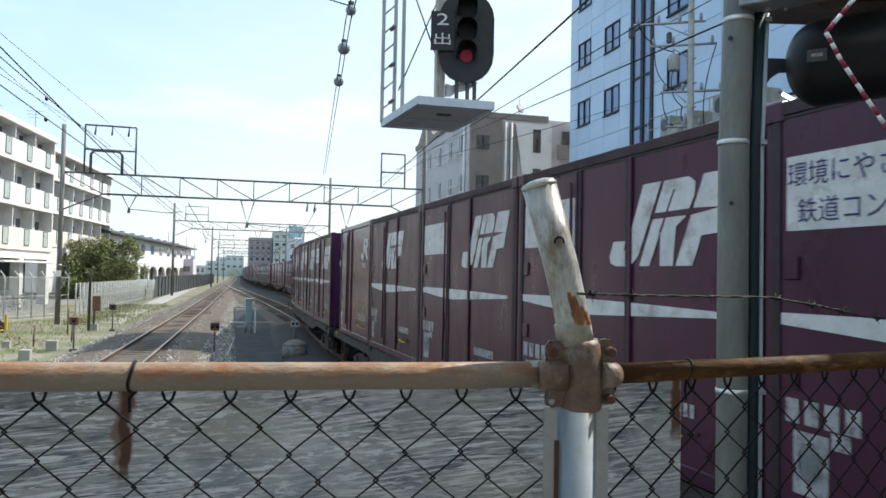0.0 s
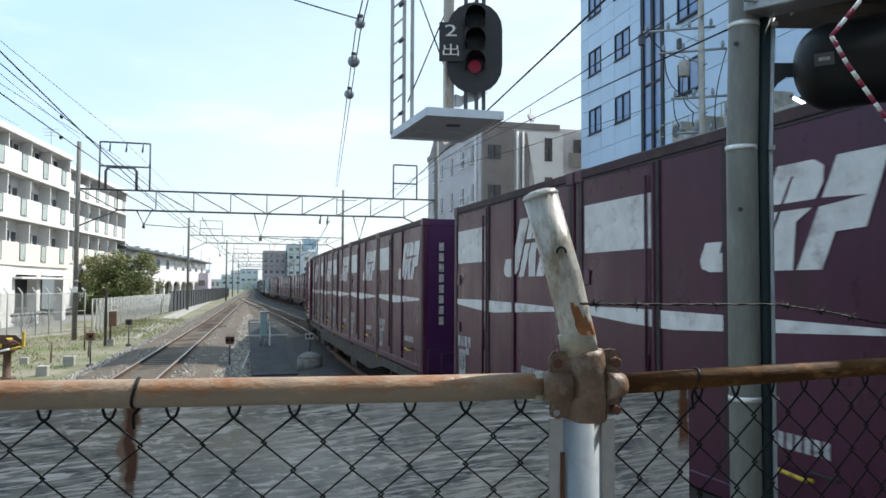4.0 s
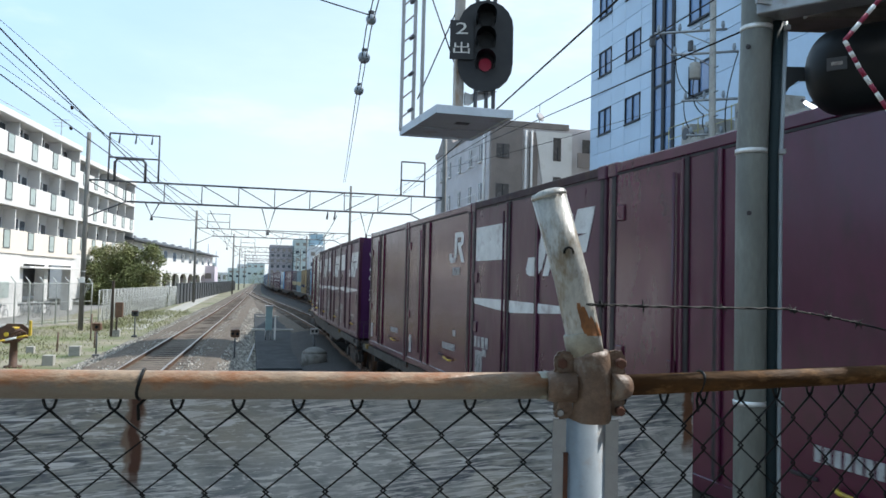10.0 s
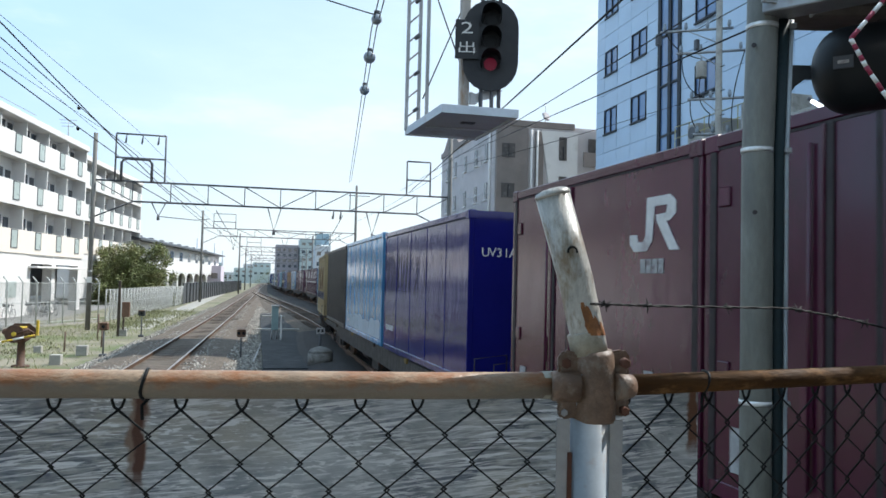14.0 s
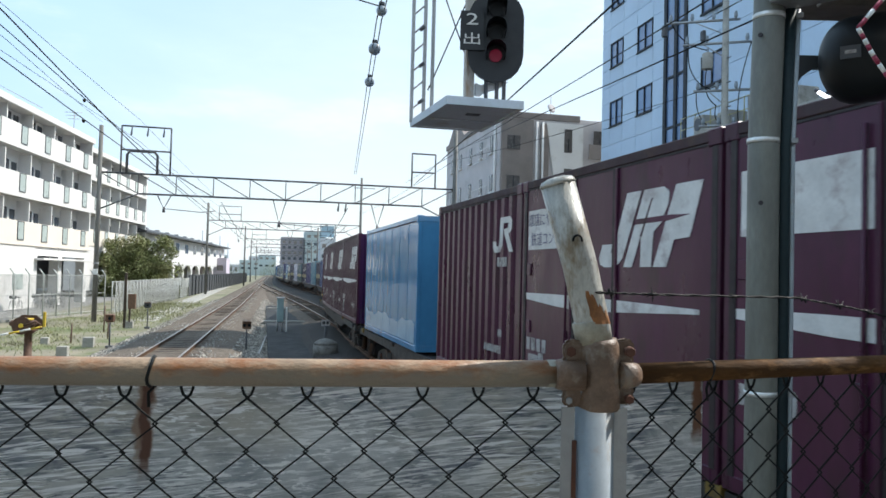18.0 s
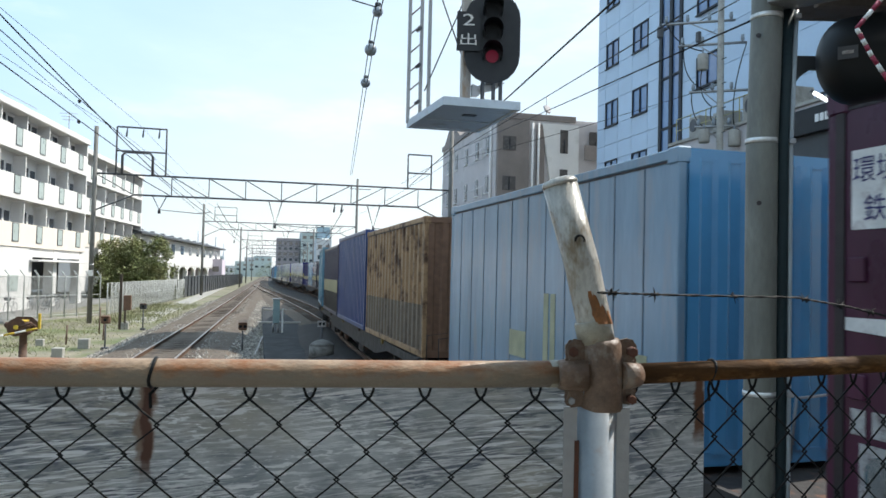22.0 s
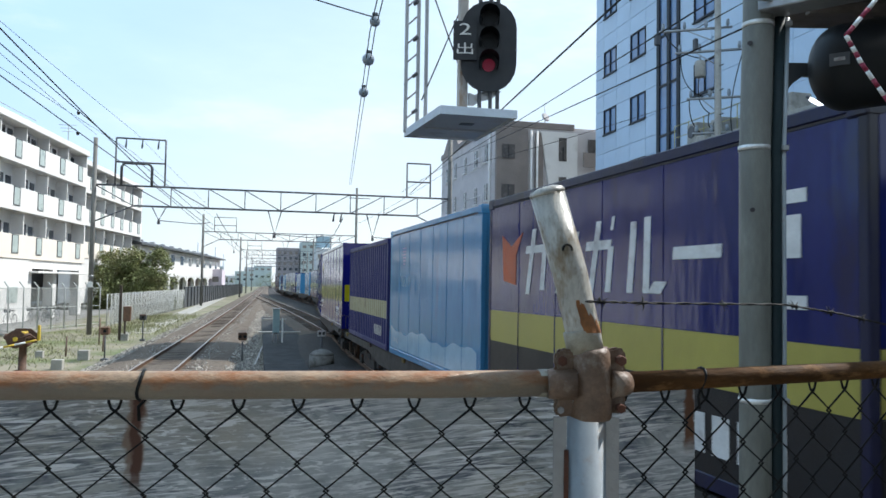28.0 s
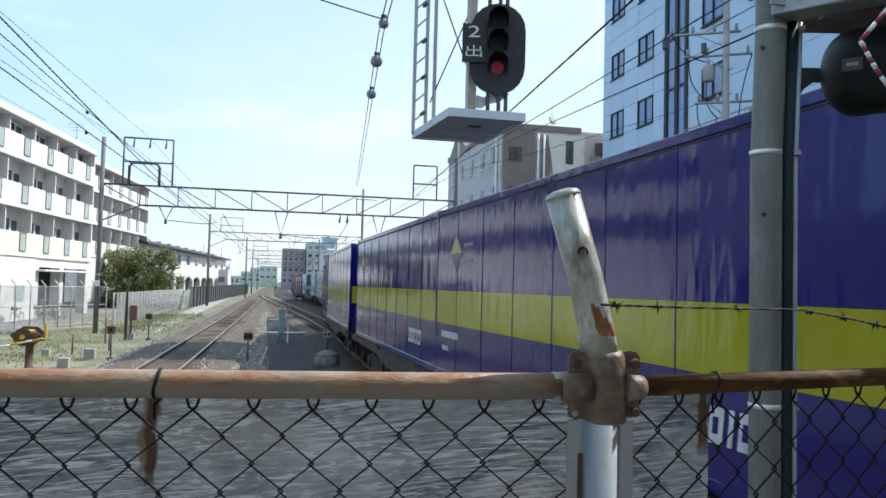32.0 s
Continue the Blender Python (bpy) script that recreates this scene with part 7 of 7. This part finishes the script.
tagged(part("kerb_line", boxm((0.3, 56.0, -0.29), (2.6, 56.6, -0.18), 0.01), CONC), "pale concrete kerb further along the deck", "kerb", kind="structure")

# ---- east side: office tower, flats, utility pole ----
office = thing("office_building", None, "tall white-panelled office building with dark-framed windows", "office building")
OX, OY0, OY1, OZ = 20.0, 12.0, 44.3, 23.2
part("core", boxm((OX + 0.12, OY0, -0.45), (OX + 16, OY1, OZ)), APTW, office)
# out of sight; sized so its shadow crosses the left track
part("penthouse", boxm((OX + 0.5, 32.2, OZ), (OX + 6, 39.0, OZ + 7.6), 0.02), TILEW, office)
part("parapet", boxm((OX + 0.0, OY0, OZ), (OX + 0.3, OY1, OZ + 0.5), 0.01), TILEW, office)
# facade panels
ws = [(41.5, 43.15), (37.95, 39.7), (31.2, 33.0), (27.4, 29.2), (23.0, 24.8), (18.4, 20.2), (14.6, 16.4)]
rows_z = [8.03 + 3.55 * k for k in range(5)]
ycut = [OY1, 43.2, 41.45, 39.75, 37.9, 36.6]
for k in range(len(ycut) - 1):
    for r in range(5):
        z0 = rows_z[r] - 1.1
        ya, yb = ycut[k + 1], ycut[k]
        is_win = k in (1, 3)
        spans = [(z0, rows_z[r])] + ([] if is_win else [(rows_z[r], rows_z[r] + 1.5)]) + [(rows_z[r] + 1.5, z0 + 3.55)]
        for a, b2 in spans:
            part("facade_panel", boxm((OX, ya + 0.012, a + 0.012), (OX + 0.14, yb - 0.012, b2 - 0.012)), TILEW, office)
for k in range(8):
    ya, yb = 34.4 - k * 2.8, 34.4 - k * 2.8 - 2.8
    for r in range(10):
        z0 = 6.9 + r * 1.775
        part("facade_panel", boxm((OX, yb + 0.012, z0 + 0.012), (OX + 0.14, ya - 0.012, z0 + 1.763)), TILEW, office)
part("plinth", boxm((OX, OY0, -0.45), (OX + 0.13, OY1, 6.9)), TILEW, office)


def window(parent, y0, y1, z0, z1, x):
    w = part("window", boxm((x + 0.05, y0, z0), (x + 0.1, y1, z1)), GLASSB, parent)
    for a, b2 in (((y0, z0), (y1, z0 + 0.07)), ((y0, z1 - 0.07), (y1, z1)), ((y0, z0), (y0 + 0.07, z1)), ((y1 - 0.07, z0), (y1, z1)), (((y0 + y1) / 2 - 0.035, z0), ((y0 + y1) / 2 + 0.035, z1))):
        part("window_frame", boxm((x - 0.02, a[0], a[1]), (x + 0.06, b2[0], b2[1])), WFRAME, w)
    part("window_sill", boxm((x - 0.08, y0 - 0.05, z0 - 0.07), (x + 0.02, y1 + 0.05, z0)), WFRAME, w)


for k, (a, b2) in enumerate(ws):
    for r in range(5):
        if k >= 2 and r % 2 == 1 and k != 2:
            continue
        window(office, a, b2, rows_z[r], rows_z[r] + 1.5, OX - (0.0 if k < 2 else 0.07))
strip = part("stair_glazing", boxm((OX + 0.02, 34.55, 6.9), (OX + 0.12, 36.5, OZ)), GLASSB, office)
for y in (34.5, 35.45, 36.5):
    part("mullion", boxm((OX - 0.06, y - 0.14, 6.9), (OX + 0.05, y + 0.14, OZ)), WFRAME, strip)
for r in range(7):
    z = 7.6 + r * 2.6
    part("transom", boxm((OX - 0.04, 34.5, z), (OX + 0.05, 36.5, z + 0.12)), WFRAME, strip)
sign = thing("shop_building", None, "low dark building with a sign band behind the train", "building")
part("body", boxm((15.5, 8.0, -0.45), (16.7, 20.5, 7.62), 0.02), ROOFD, sign)
part("sign_band", boxm((15.3, 9.0, 6.8), (15.5, 20.4, 7.56), 0.02), BLACKM, sign)
for k in range(5):
    part("writing_bar", boxm((15.27, 18.1 + k * 0.2, 7.08), (15.3, 18.24 + k * 0.2, 7.3)), PLASTW, sign)

CURT = mat("curtained_brown_glass", (0.1, 0.092, 0.088), 0.25, var=0.3, scale=1.5, bump=0, spec=0.4)
apt = thing("apartment_building", None, "grey-brown apartment building with white pipes and small windows", "apartment building")
AX, AY, AT = 16.0, 52.5, 13.75
part("body", boxm((AX, AY, -0.45), (AX + 9.5, 69.0, AT)), APTW, apt)
part("roof_edge", boxm((AX - 0.1, AY - 0.1, AT), (AX + 6.0, 69.1, AT + 0.45), 0.02), APTB, apt)
part("brown_bay", boxm((AX + 0.05, AY - 0.25, -0.45), (AX + 2.4, AY, AT - 0.1)), APTB, apt)
part("brown_bay", boxm((AX + 3.0, AY - 0.15, -0.45), (AX + 3.6, AY, AT - 0.3)), APTB, apt)
part("white_wall", prism(bmesh.new(), [(3.4, AT - 0.2), (6.2, AT - 0.2), (6.2, 5.0), (4.7, 5.0)], 0.2, lambda u, v, d: (AX + u, AY - d, v)), WALLW, apt)
for x in (2.62, 3.06):
    part("down_pipe", tubem([(AX + x, AY - 0.35, 4), (AX + x, AY - 0.35, AT - 0.25)], 0.085, 8), WALLW, apt)
part("down_pipe", tubem([(AX - 0.12, AY + 0.9, 4), (AX - 0.12, AY + 0.9, AT - 0.4)], 0.09, 8), WALLW, apt)
part("set_back_floor", boxm((AX + 6.0, AY + 0.5, AT), (AX + 9.5, 66, AT + 0.3), 0.02), APTW, apt)
for r in range(4):
    z = 2.9 + r * 2.85
    for x, w in ((0.45, 0.95), (4.75, 0.6), (7.0, 0.9)):
        wd = part("window", boxm((AX + x, AY - 0.3 if x < 1 else AY - 0.22, z), (AX + x + w, AY - 0.2, z + (1.0 if x < 4 else 1.7))), CURT, apt)
        part("window_frame", boxm((AX + x + w / 2 - 0.03, AY - 0.32, z), (AX + x + w / 2 + 0.03, AY - 0.29, z + 1.0)), WFRAME, wd)
    part("balcony_front", boxm((AX + 6.5, AY - 0.6, z - 0.4), (AX + 9.5, AY - 0.5, z + 0.65)), APTB if r % 2 else WALLW, apt)
    for y in (54.2, 57.0, 60.2, 63.5, 66.4):
        wd = part("window", boxm((AX - 0.04, y, z), (AX + 0.02, y + 0.75, z + 1.25)), CURT, apt)
        part("window_frame", boxm((AX - 0.06, y + 0.34, z), (AX - 0.03, y + 0.4, z + 1.25)), WALLW, wd)
        part("window_sill", boxm((AX - 0.14, y - 0.08, z - 0.08), (AX, y + 0.83, z)), WALLW, wd)
    part("white_rail", tubem([(AX - 0.25, 55.0, z - 0.3), (AX - 0.25, 59.4, z - 0.3), (AX - 0.25, 59.4, z + 0.5), (AX - 0.25, 55.0, z + 0.5), (AX - 0.25, 55.0, z - 0.3)], 0.03, 5), WALLW, apt)
part("gable", prism(bmesh.new(), [(62, AT), (69, AT), (69, AT + 0.2), (66, AT + 2.2)], 4.0, lambda u, v, d: (AX + d, u, v)), APTB, apt)
part("roof_dish", tubem([(AX + 4.0, AY + 0.6, AT + 1.0), (AX + 4.05, AY + 0.5, AT + 1.05)], [0.36, 0.3], 14), APTW, apt)
part("dish_mast", tubem([(AX + 4.0, AY + 0.7, AT), (AX + 4.0, AY + 0.7, AT + 2.0)], 0.03, 5), STEEL, apt)

util = thing("utility_pole", pose(16.2, 25.2, 0), "grey concrete utility pole with transformers and crossarms", "utility pole")
part("pole_shaft", tubem([(0, 0, -0.45), (0, 0, 13.4)], [0.15, 0.11], 12), CONC, util)
ue = Vector((0.86, -0.5, 0))      # across the line of sight from the platform
for z, a, b in ((12.05, -2.1, 0.5), (11.2, -1.5, 0.9), (9.45, -1.1, 1.2), (8.15, -0.9, 1.0)):
    part("crossarm", tubem([ue * a + Vector((0, 0, z)), ue * b + Vector((0, 0, z))], 0.05, 4), STEEL, util)
    part("arm_brace", tubem([ue * (a * 0.55) + Vector((0, 0, z)), Vector((0, 0, z - 0.55))], 0.02, 5), STEEL, util)
    for k in range(4):
        q = ue * (a + 0.15 + k * (b - a - 0.3) / 3)
        part("pin_insulator", tubem([q + Vector((0, 0, z + 0.04)), q + Vector((0, 0, z + 0.12)), q + Vector((0, 0, z + 0.3))], [0.03, 0.075, 0.05], 8), CERAM, util)
for q, z0, z1, r in ((-0.62, 10.25, 10.85, 0.2), (-0.55, 7.55, 8.05, 0.2), (0.5, 7.4, 8.0, 0.22)):
    part("transformer", tubem([ue * q + Vector((0, 0, z0)), ue * q + Vector((0, 0, z0 + 0.04)), ue * q + Vector((0, 0, z1 - 0.05)), ue * q + Vector((0, 0, z1))], [r * 0.9, r, r, r * 0.8], 14), CONC, util)
    part("transformer_bushing", tubem([ue * q + Vector((0, 0, z1)), ue * q + Vector((0, 0, z1 + 0.18))], [0.05, 0.03], 8), CERAM, util)
part("cutout", boxm((-1.95, 1.0, 11.55), (-1.75, 1.2, 12.0), 0.04), DSTEEL, util)
part("cutout", boxm((-0.75, 0.3, 11.3), (-0.6, 0.5, 11.7), 0.03), DSTEEL, util)
for k, (q0, z0, q1, z1, dip) in enumerate(((-1.9, 12.0, -0.6, 10.95, 0.3), (-1.3, 11.2, -0.5, 9.5, 0.5), (-0.65, 10.3, -0.3, 8.9, 0.35), (-0.3, 8.9, 0.0, 8.2, 0.3), (0.9, 11.2, 0.5, 8.1, 0.4), (-1.0, 9.4, -0.5, 8.1, 0.3))):
    pts = [ue * (q0 + (q1 - q0) * u - dip * 4 * u * (1 - u) * 0.5) + Vector((0, 0, z0 + (z1 - z0) * u - dip * 2 * u * (1 - u))) for u in np.linspace(0, 1, 9)]
    part("drop_cable", tubem(pts, 0.02, 5), WIRE, util)
for k in range(5):
    part("step_bolt", tubem([(0, -0.1, 7 + k * 0.9), (0, -0.35, 7 + k * 0.9)], 0.02, 5), DSTEEL, util)
for k in range(3):
    wire([(16.2, 25.8 + k * 0.6, 12.5), (15.0, 6, 12.4)], 0.012, 0.3)
annex = thing("annex_building", None, "low flat-roofed annex below the office building", "building")
part("body", boxm((16.8, 19.6, -0.45), (19.8, 29.7, 8.15), 0.02), APTW, annex)
part("roof_edge", boxm((16.7, 19.5, 8.15), (19.8, 29.8, 8.27), 0.01), CONC, annex)
for x, y, w, h in ((17.1, 27.9, 0.35, 0.8), (17.3, 26.4, 0.4, 0.7), (17.2, 24.2, 0.45, 0.9), (17.4, 22.6, 0.4, 0.75)):
    unit = thing("rooftop_unit", None, "grey box-shaped cooling unit on the annex roof", "rooftop unit", "rooftop units")
    part("casing", boxm((x - w, y - w, 8.27), (x + w, y + w, 8.27 + h), 0.03), CONC, unit)
    part("fan_grille", tubem([(x - w - 0.005, y, 8.27 + h * 0.55), (x - w - 0.03, y, 8.27 + h * 0.55)], h * 0.32, 14), DSTEEL, unit)
PALEY = mat("pale_yellow_rail_paint", (0.42, 0.38, 0.16), 0.6, var=0.2, scale=6)
yel = thing("yellow_rail", pose(16.8, 29.3, 4.27), "yellow-painted steel stair rail on the annex roof", "rail")
for k in range(7):
    part("rail_post", tubem([(0, -1.1 * k, 4.0), (0, -1.1 * k, 4.95)], 0.02, 8), PALEY, yel)
for z in (4.45, 4.93):
    part("rail_bar", tubem([(0, 0, z), (0, -6.6, z)], 0.016, 8), PALEY, yel)

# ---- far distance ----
# air haze of the distance is mixed into these base colours
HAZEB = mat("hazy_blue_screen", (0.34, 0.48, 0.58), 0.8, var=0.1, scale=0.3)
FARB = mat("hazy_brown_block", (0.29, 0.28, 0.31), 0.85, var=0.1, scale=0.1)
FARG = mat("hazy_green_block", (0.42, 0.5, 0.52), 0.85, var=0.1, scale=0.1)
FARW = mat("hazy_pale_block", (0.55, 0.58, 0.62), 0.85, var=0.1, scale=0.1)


def far_block(label, x0, x1, y, z, material, floors=0, cols=0):
    b = thing("distant_building", None, label, "building", "distant buildings")
    part("body", boxm((x0, y, -0.45), (x1, y + 14, z)), material, b)
    for r in range(floors):
        for c in range(cols):
            w = (x1 - x0) / cols
            zz = z - 1.4 - r * (z - 3) / max(1, floors)
            part("window", boxm((x0 + (c + 0.25) * w, y - 0.06, zz - 1.0), (x0 + (c + 0.75) * w, y + 0.02, zz)), GLASS if r % 2 else APTB, b)
    return b


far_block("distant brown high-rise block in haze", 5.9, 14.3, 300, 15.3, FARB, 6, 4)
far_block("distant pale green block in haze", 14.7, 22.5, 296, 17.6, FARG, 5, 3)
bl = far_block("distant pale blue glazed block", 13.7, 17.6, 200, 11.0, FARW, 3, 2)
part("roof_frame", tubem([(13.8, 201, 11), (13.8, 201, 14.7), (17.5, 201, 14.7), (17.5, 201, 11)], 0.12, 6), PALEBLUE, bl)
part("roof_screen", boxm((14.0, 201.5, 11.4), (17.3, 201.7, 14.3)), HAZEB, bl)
rf = random.Random(9)
for k in range(26):
    x = -60 + k * 6.5 + rf.uniform(-2, 2)
    if -2 < x < 30 and k % 3:
        continue
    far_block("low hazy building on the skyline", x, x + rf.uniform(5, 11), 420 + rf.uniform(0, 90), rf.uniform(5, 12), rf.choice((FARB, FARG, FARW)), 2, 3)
far_block("pale pink shed beyond the boundary wall", -16.0, -7.0, 152, 4.6, mat("pale_pink_sheet", (0.62, 0.55, 0.62), 0.7, var=0.06, scale=0.3), 1, 4)
for x, y, h in ((-9.2, 170, 9.5), (-8.0, 180, 8.4), (-12.0, 160, 10.0)):
    tagged(part("chimney", tubem([(x, y, -0.45), (x, y, h)], [0.25, 0.16], 8), FARW), "thin pale mast in the distance", "mast", "distant masts")
bush("tree", "hazy green trees at the end of the line", (4.0, 330, -0.4), 7.0, 4.0, 6.5, 2500, 5)
bush("tree", "hazy green trees at the end of the line", (-14.0, 300, -0.4), 9.0, 4.0, 6.0, 2500, 6)

# sleepers, the nearest ones last of the setting
_sl = bmesh.new()
box(_sl, (-1.05, -0.11, -0.26), (1.05, 0.11, -0.115), 0.012)
_slm = bpy.data.meshes.new("sleeper")
bmesh.ops.recalc_face_normals(_sl, faces=_sl.faces)
_sl.to_mesh(_slm)
_sl.free()
_slm.materials.append(SLEEPER)
for fx, y0, n, par in ((left_x, 14, 150, main_track), (cross_x, 42, 90, turnout)):
    for k in range(n):
        y = y0 + k * 0.66
        sl = shared("sleeper", _slm, par, Matrix.Translation((fx(y), y, 0.0)))
_ch = bmesh.new()
box(_ch, (-0.13, -0.06, -0.16), (0.13, 0.06, -0.12), 0.01)
_chm = bpy.data.meshes.new("rail_chair")
_ch.to_mesh(_chm)
_ch.free()
_chm.materials.append(RAILM)
for k in range(60):
    y = 14 + k * 0.66
    for sg in (-1, 1):
        shared("rail_chair", _chm, main_track, Matrix.Translation((left_x(y) + sg * 0.565, y, 0.0)))


def motions():
    """The train rolls past, slowing towards the end."""
    times = [k * 1.0 for k in range(33)]
    for ob, s0, half, z in RIDERS:
        rows = []
        for t in times:
            m = riding(s0 - S(t), half)
            rows.append((t, Matrix.Translation((0, 0, z)) @ m))
        walk(ob, rows)


motions()
